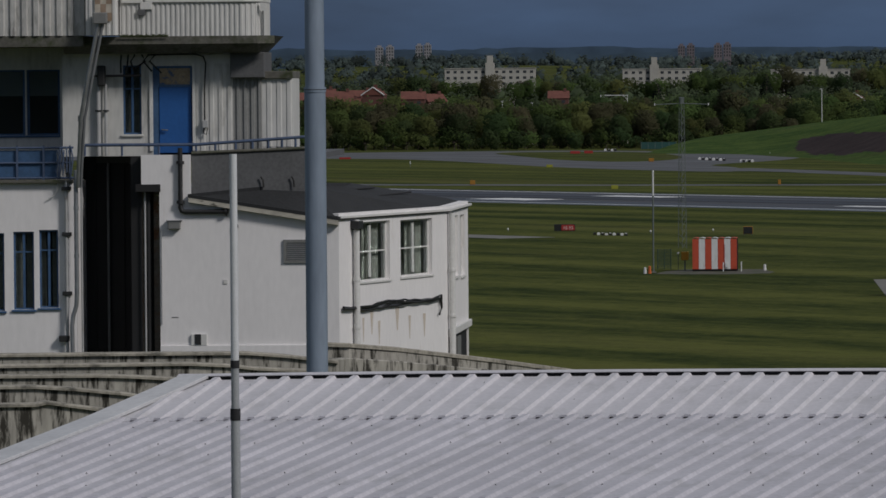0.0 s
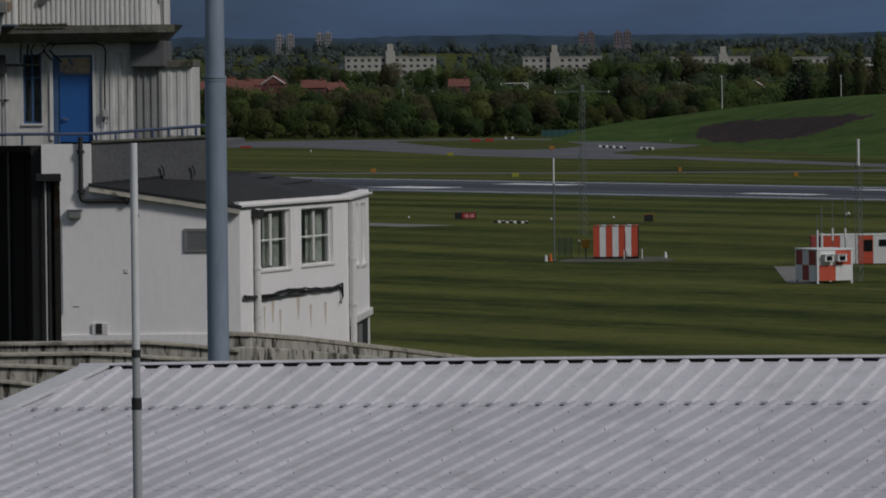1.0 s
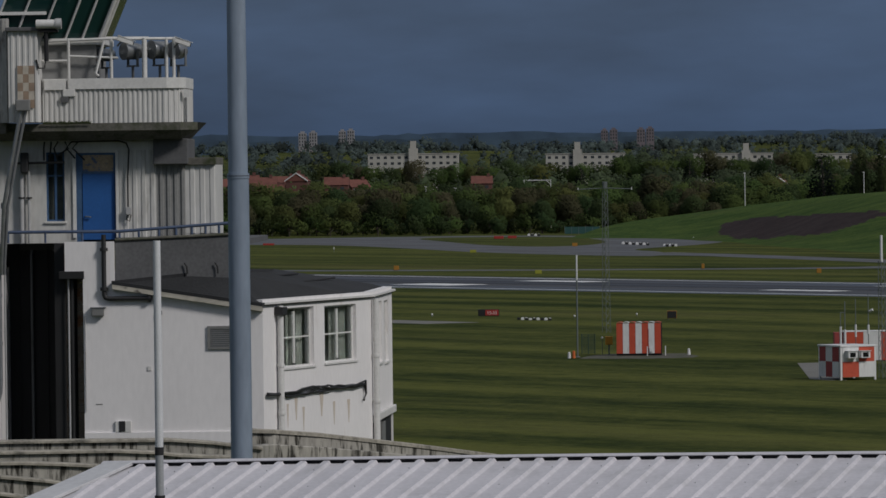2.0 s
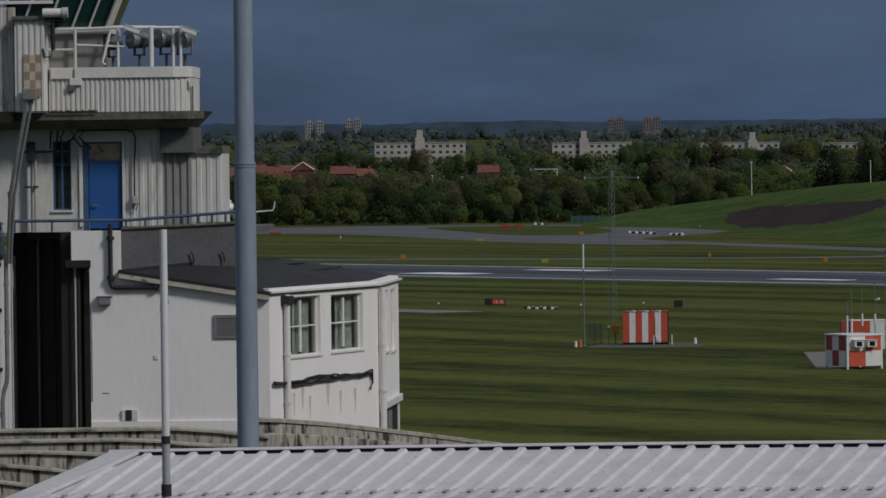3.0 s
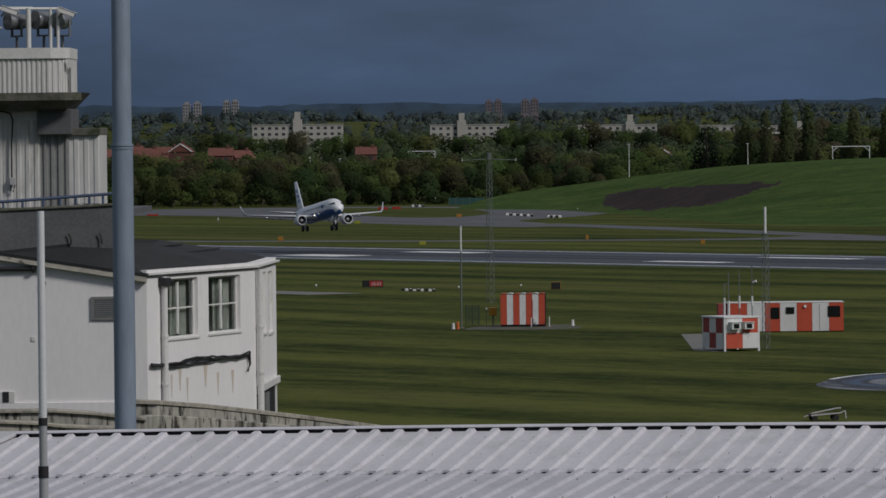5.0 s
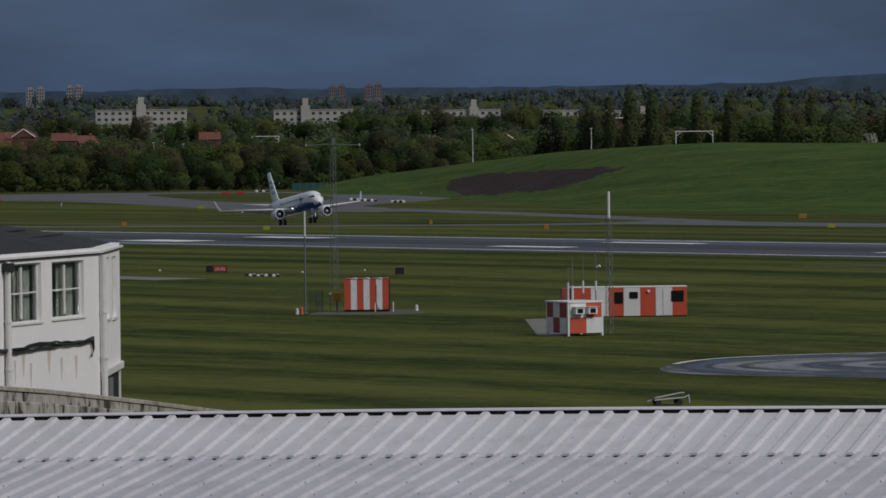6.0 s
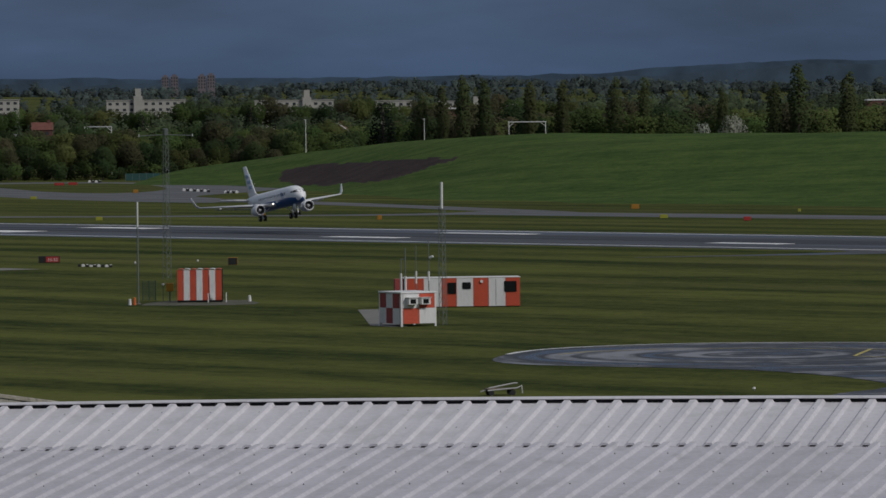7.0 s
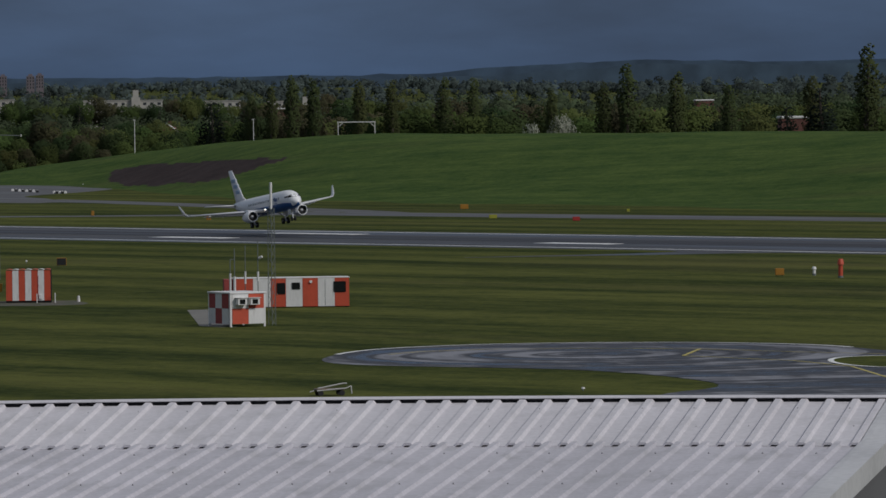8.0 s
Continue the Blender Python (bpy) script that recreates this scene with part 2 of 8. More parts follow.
def wet_material(name, base, dry_rough, wet_rough, scale, stretch=(0.12, 1, 1), pale=None):
    """Paving after rain: wet and drier patches, drawn out along the runway."""
    m = material(name, base, rough=dry_rough, vary=0.25, scale=8.0, grain=2.0, bump=0.05)
    n, l = m.node_tree.nodes, m.node_tree.links
    bs = n["Principled BSDF"]
    co, mp, mq, t = n.new("ShaderNodeTexCoord"), n.new("ShaderNodeMapping"), n.new("ShaderNodeMapping"), n.new("ShaderNodeTexNoise")
    mp.vector_type = "TEXTURE"
    mp.inputs["Rotation"].default_value = (0, 0, RUN_TURN)
    mq.inputs["Scale"].default_value = stretch
    l.new(co.outputs["Object"], mp.inputs[0])
    l.new(mp.outputs[0], mq.inputs[0])
    l.new(mq.outputs[0], t.inputs["Vector"])
    t.inputs["Scale"].default_value, t.inputs["Detail"].default_value = 1.0 / scale, 6
    r = n.new("ShaderNodeMapRange")
    r.inputs[1].default_value, r.inputs[2].default_value = 0.42, 0.62
    r.inputs[3].default_value, r.inputs[4].default_value = wet_rough, dry_rough
    l.new(t.outputs["Fac"], r.inputs[0])
    l.new(r.outputs[0], bs.inputs["Roughness"])
    if pale:
        old = bs.inputs["Base Color"].links[0].from_socket
        mx, r2 = n.new("ShaderNodeMix"), n.new("ShaderNodeMapRange")
        mx.data_type = "RGBA"
        r2.inputs[1].default_value, r2.inputs[2].default_value = 0.5, 0.68
        l.new(t.outputs["Fac"], r2.inputs[0])
        l.new(r2.outputs[0], mx.inputs["Factor"])
        l.new(old, mx.inputs["A"])
        mx.inputs["B"].default_value = (*pale, 1)
        l.new(mx.outputs["Result"], bs.inputs["Base Color"])
    return m


GRASS = grass_material("airfield_grass", (0.022, 0.034, 0.007), (0.100, 0.109, 0.027), 1.15)
MOUND_GRASS = grass_material("mound_grass", (0.023, 0.053, 0.012), (0.084, 0.122, 0.030), 0.05)
EARTH = material("bare_earth", (0.043, 0.033, 0.032), rough=0.95, vary=0.35, scale=9.0, grain=0.8, bump=0.4)
EARTH.node_tree.nodes["Principled BSDF"].inputs["Specular IOR Level"].default_value = 0.05
RUNWAY = wet_material("wet_runway_asphalt", (0.038, 0.040, 0.046), 0.85, 0.34, 12.0, (0.05, 1, 1), (0.065, 0.068, 0.075))
RUBBER = wet_material("rubbered_runway_asphalt", (0.020, 0.021, 0.026), 0.9, 0.5, 9.0, (0.03, 1, 1), (0.042, 0.044, 0.052))
TAXIWAY = wet_material("taxiway_asphalt", (0.085, 0.085, 0.086), 0.8, 0.55, 12.0, (0.3, 1, 1))


def pad_material(name, dark, worn, centre):
    """Wet turning circle: puddles that curve round its middle, sky reflections painted in as pale streaks."""
    m = bpy.data.materials.new(name)
    m.use_nodes = True
    n, l = m.node_tree.nodes, m.node_tree.links
    bs = n["Principled BSDF"]
    co, mp, ln, sp, cb = n.new("ShaderNodeTexCoord"), n.new("ShaderNodeMapping"), n.new("ShaderNodeVectorMath"), n.new("ShaderNodeSeparateXYZ"), n.new("ShaderNodeCombineXYZ")
    mp.inputs["Location"].default_value = (-centre[0], -centre[1], 0)
    l.new(co.outputs["Object"], mp.inputs[0])
    ln.operation = "LENGTH"
    l.new(mp.outputs[0], ln.inputs[0])
    l.new(mp.outputs[0], sp.inputs[0])
    l.new(ln.outputs["Value"], cb.inputs[0])
    l.new(sp.outputs["X"], cb.inputs[1])

    def tex(vec, stretch, detail, source):
        mm, t = n.new("ShaderNodeMapping"), n.new("ShaderNodeTexNoise")
        mm.inputs["Scale"].default_value = stretch
        l.new(source, mm.inputs[0])
        l.new(mm.outputs[0], t.inputs["Vector"])
        t.inputs["Scale"].default_value, t.inputs["Detail"].default_value, t.inputs["Roughness"].default_value = vec, detail, 0.6
        return t.outputs["Fac"]

    def rng(fac, a, b, c, d):
        r = n.new("ShaderNodeMapRange")
        for k, v in enumerate((a, b, c, d)):
            r.inputs[k + 1].default_value = v
        l.new(fac, r.inputs[0])
        return r.outputs[0]
    rings, flecks = tex(1.0, (0.24, 0.035, 1), 5, cb.outputs[0]), tex(1.0, (0.16, 0.05, 1), 6, mp.outputs[0])
    add = n.new("ShaderNodeMath")
    add.operation = "ADD"
    l.new(rng(rings, 0.3, 0.7, 0, 0.65), add.inputs[0])
    l.new(rng(flecks, 0.3, 0.7, 0, 0.35), add.inputs[1])
    # the pale second colour stands for sky reflected in the wet surface
    mx = n.new("ShaderNodeMix")
    mx.data_type = "RGBA"
    mx.inputs["A"].default_value, mx.inputs["B"].default_value = (*dark, 1), (*worn, 1)
    l.new(rng(add.outputs[0], 0.50, 0.72, 0, 1), mx.inputs["Factor"])
    l.new(mx.outputs["Result"], bs.inputs["Base Color"])
    l.new(rng(add.outputs[0], 0.30, 0.55, 0.2, 0.8), bs.inputs["Roughness"])
    return m


PAD = pad_material("wet_pad_asphalt", (0.024, 0.025, 0.031), (0.21, 0.215, 0.24), (48, 511))
CONCRETE_PAD = material("pale_concrete", (0.17, 0.165, 0.15), rough=0.9, vary=0.25, scale=3.0, grain=3.0)
WHITE_MARK = material("runway_white_paint", (0.78, 0.78, 0.76), rough=0.5, vary=0.15, scale=4.0, grain=2.0, bump=0.0)
YELLOW_MARK = material("taxiway_yellow_paint", (0.45, 0.38, 0.10), rough=0.6, vary=0.2, scale=4.0, grain=2.0, bump=0.0)


def build_ground():
    xs = [-2600, -1500, -900] + list(range(-800, 1001, 25)) + [1100, 1500, 2600]
    ys = [-500, 0, 300, 600, 900, 1200, 1500, 1800, 1960] + list(range(2010, 4960, 50))
    verts = [(x, y, land_z(x, y)) for y in ys for x in xs]
    w = len(xs)
    faces = [(j * w + i, j * w + i + 1, (j + 1) * w + i + 1, (j + 1) * w + i) for j in range(len(ys) - 1) for i in range(w - 1)]
    ob = quad_sheet("ground", verts, faces, GRASS, "mown airfield grass in broad green bands, wooded country beyond", "grass")
    for p in ob.data.polygons:
        p.use_smooth = True


def strip(name, across0, across1, along0, along1, z, mat, label, category, kind="structure", thick=0.0):
    a, b, c, d = run_at(across0, along0), run_at(across1, along0), run_at(across1, along1), run_at(across0, along1)
    bm = shape()
    prism(bm, [a, d, c, b], z - 0.3, z)
    return solid(name, bm, mat, label, category, kind=kind)


def outline_slab(name, outline, z, mat, label, category, smooth=2):
    """A paved area with an outline rounded off by corner cutting."""
    pts = [Vector(p) for p in outline]
    for _ in range(smooth):
        pts = [q for a, b in zip(pts, pts[1:] + pts[:1]) for q in (a * 0.75 + b * 0.25, a * 0.25 + b * 0.75)]
    bm = shape()
    prism(bm, [(p.x, p.y) for p in pts], z - 0.3, z)
    return solid(name, bm, mat, label, category, kind="structure"), pts


def line_on(name, pts, width, z, mat, label):
    """A painted line that follows points."""
    bm = shape()
    pts = [Vector((p[0], p[1])) for p in pts]
    edge = []
    for i, p in enumerate(pts):
        d = (pts[min(i + 1, len(pts) - 1)] - pts[max(i - 1, 0)]).normalized()
        nrm = Vector((-d.y, d.x)) * width / 2
        edge.append((bm.verts.new((*(p + nrm), z)), bm.verts.new((*(p - nrm), z))))
    for a, b in zip(edge, edge[1:]):
        bm.faces.new((a[0], a[1], b[1], b[0]))
    return solid(name, bm, mat, label, "marking", kind="structure")


def build_paving():
    strip("runway", 573, 641, -1400, -420, 0.03, RUNWAY, "wet dark blue-grey asphalt runway with white markings", "runway")
    edge = [("runway_edge_line", 577.5, 578.7), ("runway_edge_line", 634.6, 636.0)]
    for name, a, b in edge:
        strip(name, a, b, -1400, -420, 0.06, WHITE_MARK, "worn white painted runway edge line", "marking")
    for a0, a1, s0, s1 in ((589, 598, -937, -918), (618.5, 624.5, -940, -918), (592.5, 597, -826, -806), (594.5, 598.5, -726, -709), (621, 625, -832, -807)):
        strip("touchdown_marking", a0, a1, s0, s1, 0.065, WHITE_MARK, "white painted touchdown block on the runway", "marking")
    for a0, a1, z in ((600, 617, 0.05), (604, 611, 0.055)):
        strip("tyre_marks", a0, a1, -1150, -560, z, RUBBER, "dark rubber tyre marks along the middle of the runway", "marking")
    # an exit flares towards the eye further down the runway
    outline_slab("runway_exit", [(59, 850), (71, 855), (85, 860), (90, 864), (96, 871), (88, 889), (120, 845), (150, 800), (135, 818), (117, 852), (103, 856), (93, 853), (85, 852), (71, 851)], 0.028, RUNWAY, "wet asphalt exit flaring off the runway", "taxiway", 1)
    strip("taxiway_parallel", 734, 760, -985, -500, 0.03, TAXIWAY, "grey asphalt taxiway behind the runway", "taxiway")
    outline_slab("service_path", [(-150, 1330), (-36, 1258), (27, 1235), (50, 1237), (62, 1262), (66, 1240), (60, 1224), (46, 1215), (27, 1222), (-36, 1243), (-150, 1312)], 0.027, TAXIWAY, "narrow grey asphalt path on the grass", "road", 1)
    outline_slab("taxiway_link", [(6, 1489), (20, 1447), (35, 1400), (50, 1345), (66, 1285), (80, 1230), (75, 1222), (58, 1262), (46, 1312), (31, 1361), (12, 1428), (-1, 1430)], 0.026, TAXIWAY, "grey asphalt link joining two taxiways", "taxiway", 1)
    strip("service_road", 441, 450, -900, -693, 0.03, CONCRETE_PAD, "pale concrete service road ending on the grass", "road")
    far = [(-230, 1850), (-122, 1874), (-98, 1888), (-70, 1893), (-45, 1899), (-19, 1868), (-1, 1812), (14, 1772), (27, 1690), (19, 1623), (6, 1573), (-2, 1534), (8, 1487), (6, 1420), (-1, 1424), (-14, 1452), (-29, 1488), (-44, 1537), (-60, 1610), (-78, 1680), (-98, 1728), (-122, 1735), (-230, 1740)]
    outline_slab("taxiway_far", far, 0.03, TAXIWAY, "curving grey asphalt taxiway in front of the woods", "taxiway")
    verge = [(-70, 1850), (-44, 1862), (-18, 1836), (-11, 1765), (-7, 1700), (-12, 1632), (-24, 1608), (-40, 1648), (-54, 1745)]
    outline_slab("grass_verge", verge, 0.05, GRASS, "mown grass patch between two arms of the taxiway", "grass")
    pad = [(24.2, 507), (28.1, 524), (33.6, 532), (43, 537), (53, 536), (61.3, 533), (69.3, 525), (72.6, 514), (74, 505), (100, 492), (130, 430), (70, 395), (45, 425), (45.4, 438), (53, 449), (50.5, 466), (45.2, 480), (38.9, 486.5), (32.8, 491), (26, 497)]
    _, pts = outline_slab("turning_pad", pad, 0.03, PAD, "wet dark asphalt turning circle with puddles", "pavement")
    line_on("pad_edge_line", [p for p in pts[1:26]], 0.55, 0.045, WHITE_MARK, "white painted edge line round the turning circle")
    isl = [(65.4, 490), (67.2, 497.5), (71.5, 500), (90, 492), (84, 470), (68.5, 476), (66, 481.5)]
    ob, ip = outline_slab("grass_island", isl, 0.06, GRASS, "small mown grass island in the wet paving", "grass")
    line_on("island_edge_line", ip + ip[:1], 0.5, 0.075, WHITE_MARK, "white painted edge line round a grass island")
    line_on("taxi_centre_line", [(31, 516), (34, 521), (40, 524), (48, 523.5), (58, 519), (66, 509), (72, 503)], 0.3, 0.05, YELLOW_MARK, "thin worn yellow taxi guide line")
    line_on("taxi_centre_line", [(55.2, 505), (58.2, 519)], 0.35, 0.055, YELLOW_MARK, "thin worn yellow taxi guide line")
    line_on("taxi_centre_line", [(55.2, 505), (63, 492), (66, 480), (66, 460)], 0.3, 0.05, YELLOW_MARK, "thin worn yellow taxi guide line")


def smooth01(a, b, x):
    t = min(1.0, max(0.0, (x - a) / (b - a)))
    return t * t * (3 - 2 * t)


def mound_z(k, f):
    """Height of the grass mound: k runs along it, f from its near foot (0) over the crest (0.5) to the back (1)."""
    crest = 14.75 * smooth01(-0.05, 0.34, k) ** 0.55
    rise = smooth01(0.0, 0.62, f) if f < 0.62 else 1 - smooth01(0.7, 1.0, f)
    return crest * rise - 0.2


def build_mound():
    foot = [(-22, 1800), (14, 1712), (48, 1450), (92, 1335), (136, 1250), (166, 1150), (230, 1020), (320, 900)]
    back = [(0, 1920), (60, 1890), (110, 1760), (175, 1640), (235, 1540), (300, 1420), (400, 1290), (520, 1160)]
    n, rows = 320, 64
    verts, faces = [], []

    def along(path, k):
        s = k * (len(path) - 1)
        i = min(int(s), len(path) - 2)
        a, b = Vector(path[i]), Vector(path[i + 1])
        p0, p3 = Vector(path[max(i - 1, 0)]), Vector(path[min(i + 2, len(path) - 1)])
        t = s - i
        return 0.5 * ((2 * a) + (b - p0) * t + (2 * p0 - 5 * a + 4 * b - p3) * t * t + (3 * a - p0 - 3 * b + p3) * t ** 3)
    for i in range(n + 1):
        a, b = along(foot, i / n), along(back, i / n)
        for j in range(rows + 1):
            p = a.lerp(b, j / rows)
            z = mound_z(i / n, j / rows)
            z += 0.5 * noise.noise((p.x / 30, p.y / 60, 0)) * (1 if 0 < j < rows else 0)
            verts.append((p.x, p.y, z))
    for i in range(n):
        for j in range(rows):
            a = i * (rows + 1) + j
            faces.append((a, a + rows + 1, a + rows + 2, a + 1))
    ob = quad_sheet("mound", verts, faces, [MOUND_GRASS, EARTH], "long smooth grass mound with a scar of bare earth", "hill")
    for p in ob.data.polygons:
        p.use_smooth = True
    # the bare scar on the face of the mound, in its k and f, outlined to fit the camera's view
    scar = [(0.142, 0.22), (0.138, 0.305), (0.158, 0.345), (0.185, 0.345), (0.21, 0.35), (0.232, 0.358), (0.255, 0.365), (0.279, 0.372), (0.270, 0.32), (0.262, 0.28), (0.248, 0.20), (0.228, 0.165), (0.208, 0.13), (0.182, 0.12), (0.16, 0.13)]
    for index, p in enumerate(ob.data.polygons):
        k, f = (index // rows + 0.5) / n, (index % rows + 0.5) / rows
        k += 0.006 * noise.noise((k * 60, f * 14, 3))
        f += 0.02 * noise.noise((k * 70, f * 16, 8))
        inside = False
        for (ka, fa), (kb, fb) in zip(scar, scar[1:] + scar[:1]):
            if (fa > f) != (fb > f) and k < ka + (f - fa) / (fb - fa) * (kb - ka):
                inside = not inside
        if inside:
            p.material_index = 1
    return ob


build_ground()
build_paving()
build_mound()

# ---------- the shed roof below the eye ----------
ROOF_WHITE = material("weathered_white_roof_sheet", (0.61, 0.59, 0.62), rough=0.42, vary=0.10, scale=1.6, grain=14.0, bump=0.05, stain=(0.42, 0.41, 0.42), stain_at=(0.52, 0.8), stain_scale=0.8, each=0.035)
ROOF_TRIM = material("pale_grey_flashing", (0.55, 0.55, 0.56), rough=0.45, vary=0.12, scale=1.0, grain=10.0, bump=0.05)
GAP_SHADE = material("gap_shade_black", (0.02, 0.02, 0.022), rough=0.95)
# darker copy of ROOF_WHITE: the lower slope's weaker light is put into its colour
ROOF_SHADED = material("shaded_grey_white_roof_sheet", (0.515, 0.50, 0.54), rough=0.5, vary=0.12, scale=1.6, grain=14.0, bump=0.05, stain=(0.36, 0.355, 0.37), stain_at=(0.50, 0.8), stain_scale=0.7, each=0.04)
SCREW = material("grey_screw_cap", (0.16, 0.16, 0.17), rough=0.6)
SHED_WALL = material("grey_shed_cladding", (0.12, 0.12, 0.125), rough=0.7, vary=0.15, scale=2.0)
POLE_BLUE = material("blue_grey_painted_steel", (0.235, 0.285, 0.355), rough=0.45, vary=0.14, scale=0.7, grain=9.0, bump=0.04, stain=(0.16, 0.19, 0.24), stain_at=(0.6, 0.9), stain_scale=0.6, stretch=(1, 1, 0.25))
POLE_WHITE = material("white_glassfibre", (0.62, 0.63, 0.64), rough=0.5, vary=0.1, scale=0.5)
POLE_GREY = material("grey_aluminium_tube", (0.33, 0.34, 0.35), rough=0.5, vary=0.15, scale=0.4)
BLACK = material("black_rubber", (0.018, 0.018, 0.02), rough=0.8)
STONE = material("lichened_chimney_brick", (0.088, 0.080, 0.055), rough=0.95, vary=0.5, scale=0.1, grain=45.0, bump=0.6, stain=(0.33, 0.32, 0.27), stain_at=(0.54, 0.64), stain_scale=0.07, each=0.4)
MORTAR = material("mossy_mortar", (0.085, 0.062, 0.036), rough=0.95, vary=0.25, scale=0.3, grain=40.0, bump=0.3)
FLUE_RED = material("sooty_red_flue_brick", (0.085, 0.03, 0.026), rough=0.95, vary=0.4, scale=0.2, grain=30.0, bump=0.4)
CONC = material("streaked_old_concrete", (0.36, 0.34, 0.30), rough=0.95, vary=0.3, scale=1.2, grain=9.0, bump=0.3, stain=(0.035, 0.032, 0.025), stain_at=(0.49, 0.60), stain_scale=0.2, stretch=(1, 0.3, 0.16))
CONC_PALE = material("pale_coping_concrete", (0.33, 0.305, 0.255), rough=0.95, vary=0.3, scale=0.8, grain=9.0, bump=0.3, stain=(0.10, 0.095, 0.08), stain_at=(0.52, 0.68), stain_scale=0.5)

TURN = radians(17.5)
E_DIR, F_DIR = Vector((math.cos(TURN), -math.sin(TURN), 0)), Vector((-math.sin(TURN), -math.cos(TURN), 0))     # along the ridge, down the slope
RIB = 0.333
LAP_1, LAP_2, ROOF_END = 2.02, 8.25, 15.0


def roof_point(s, q, up=0.0):
    """A place on the roof: s along the ridge, q down the slope, up above the sheet."""
    p = Vector((0, 79, 0)) + E_DIR * s + F_DIR * q
    z = 17.134 + 0.0135 * s - 0.0006 * s * s
    z -= 0.212 * min(q, LAP_1) + 0.1 * max(0.0, q - LAP_1)
    p.z = z + up
    return p


def sheet_mesh(name, s0, ribs, q0, q1, lift, left=None):
    """A trapezoidal roof sheet with its ribs, and a lip at the lower end."""
    prof = []
    for k in range(ribs):
        b = s0 + k * RIB
        prof += [(b + 0.0, 0), (b + 0.195, 0), (b + 0.226, 0.04), (b + 0.304, 0.04), (b + 0.333, 0)]
    bm = shape()
    qs = [q0, (q0 + q1) / 2, q1]
    rows = []
    for q in qs:
        rows.append([bm.verts.new(roof_point(s, q, lift + h)) for s, h in prof])
    rows.append([bm.verts.new(roof_point(s, q1, lift + h - (0.018 if h == 0 else 0.03))) for s, h in prof])
    for a, b in zip(rows, rows[1:]):
        for i in range(len(prof) - 1):
            bm.faces.new((a[i], a[i + 1], b[i + 1], b[i]))
    return bm


def build_shed():
    shed = thing("shed", "long low shed with a white ribbed metal roof", "shed")
    bm = shape()
    for q0, q1 in ((0.0, LAP_1), (LAP_1, ROOF_END)):
        corners = [roof_point(-7.2, q0, -0.06), roof_point(11.66, q0, -0.06), roof_point(11.66, q1, -0.06), roof_point(-7.2, q1, -0.06)]
        low = [Vector((c.x, c.y, 0)) for c in corners]
        top_v, low_v = [bm.verts.new(c) for c in corners], [bm.verts.new(c) for c in low]
        bm.faces.new(top_v)
        bm.faces.new(low_v)
        for k in range(4):
            bm.faces.new((top_v[k], top_v[(k + 1) % 4], low_v[(k + 1) % 4], low_v[k]))
    part("wall", bm, SHED_WALL, shed, "plain dark cladding under the roof")
    n = 0
    for q0, q1, lift in ((-0.02, LAP_1 + 0.06, 0.03), (LAP_1 - 0.1, LAP_2 + 0.05, 0.008), (LAP_2 - 0.1, ROOF_END, 0.0)):
        first = -7.61 if q0 < 0 else -7.84
        for k in range(20):
            s0 = first + k * 3 * RIB
            ribs = 3
            if s0 + RIB > 11.66:
                break
            if s0 + 3 * RIB > 11.76:
                ribs = max(1, int((11.76 - s0) / RIB))
            # rows below the first lap get the shaded copy
            part("roof_sheet", sheet_mesh("roof_sheet", s0, ribs, q0, q1, lift), ROOF_WHITE if q0 < 0 else ROOF_SHADED, shed)
            n += 1
    # ridge flashing, with a near-black strip under it that paints in the gap's shade
    bm = shape()
    tops = [(-7.6 + 19.36 * k / 24) for k in range(25)]
    prof = [(-0.02, 0.092), (-0.10, 0.118), (-0.55, 0.03), (-0.55, 0.01), (-0.10, 0.105), (-0.02, 0.082)]
    rings = [[bm.verts.new(roof_point(s, 0, h) + F_DIR * q) for q, h in prof] for s in tops]
    for a, b in zip(rings, rings[1:]):
        for k in range(len(prof)):
            bm.faces.new((a[k], a[(k + 1) % 6], b[(k + 1) % 6], b[k]))
    part("ridge_flashing", bm, ROOF_WHITE, shed, "white folded ridge flashing")
    bm = shape()
    rings = [[bm.verts.new(roof_point(s, 0, h) + F_DIR * q) for q, h in ((-0.05, 0.08), (-0.05, -0.05), (-0.3, -0.05), (-0.3, 0.03))] for s in tops]
    for a, b in zip(rings, rings[1:]):
        for k in range(4):
            bm.faces.new((a[k], a[(k + 1) % 4], b[(k + 1) % 4], b[k]))
    part("ridge_filler", bm, GAP_SHADE, shed, "near-black strip painting in the shade under the ridge")
    # verge flashings: a flat strip with an upstand
    for name, edge, inner in (("verge_flashing", lambda q: -7.55 - 0.5 * min(q, LAP_1) / LAP_1, 0.55), ("verge_flashing", lambda q: 11.72, -0.34)):
        bm = shape()
        rings = []
        for q in (-0.1, 0.6, 1.3, LAP_1, 4, 7, 10, ROOF_END):
            s = edge(max(q, 0))
            rings.append([bm.verts.new(roof_point(s + ds, q, h)) for ds, h in ((inner if inner < 0 else 0.42, 0.05), (inner if inner < 0 else 0.42, 0.088), (inner * 0.75, 0.095), (0, 0.095), (0, -0.18), (0.02 if inner > 0 else -0.02, -0.18), (0.02 if inner > 0 else -0.02, 0.06))])
        for a, b in zip(rings, rings[1:]):
            for k in range(7):
                bm.faces.new((a[k], a[(k + 1) % 7], b[(k + 1) % 7], b[k]))
        part(name, bm, ROOF_TRIM, shed, "pale folded verge flashing")
    # screw caps
    vs, fs = [], []
    rnd = random.Random(4)
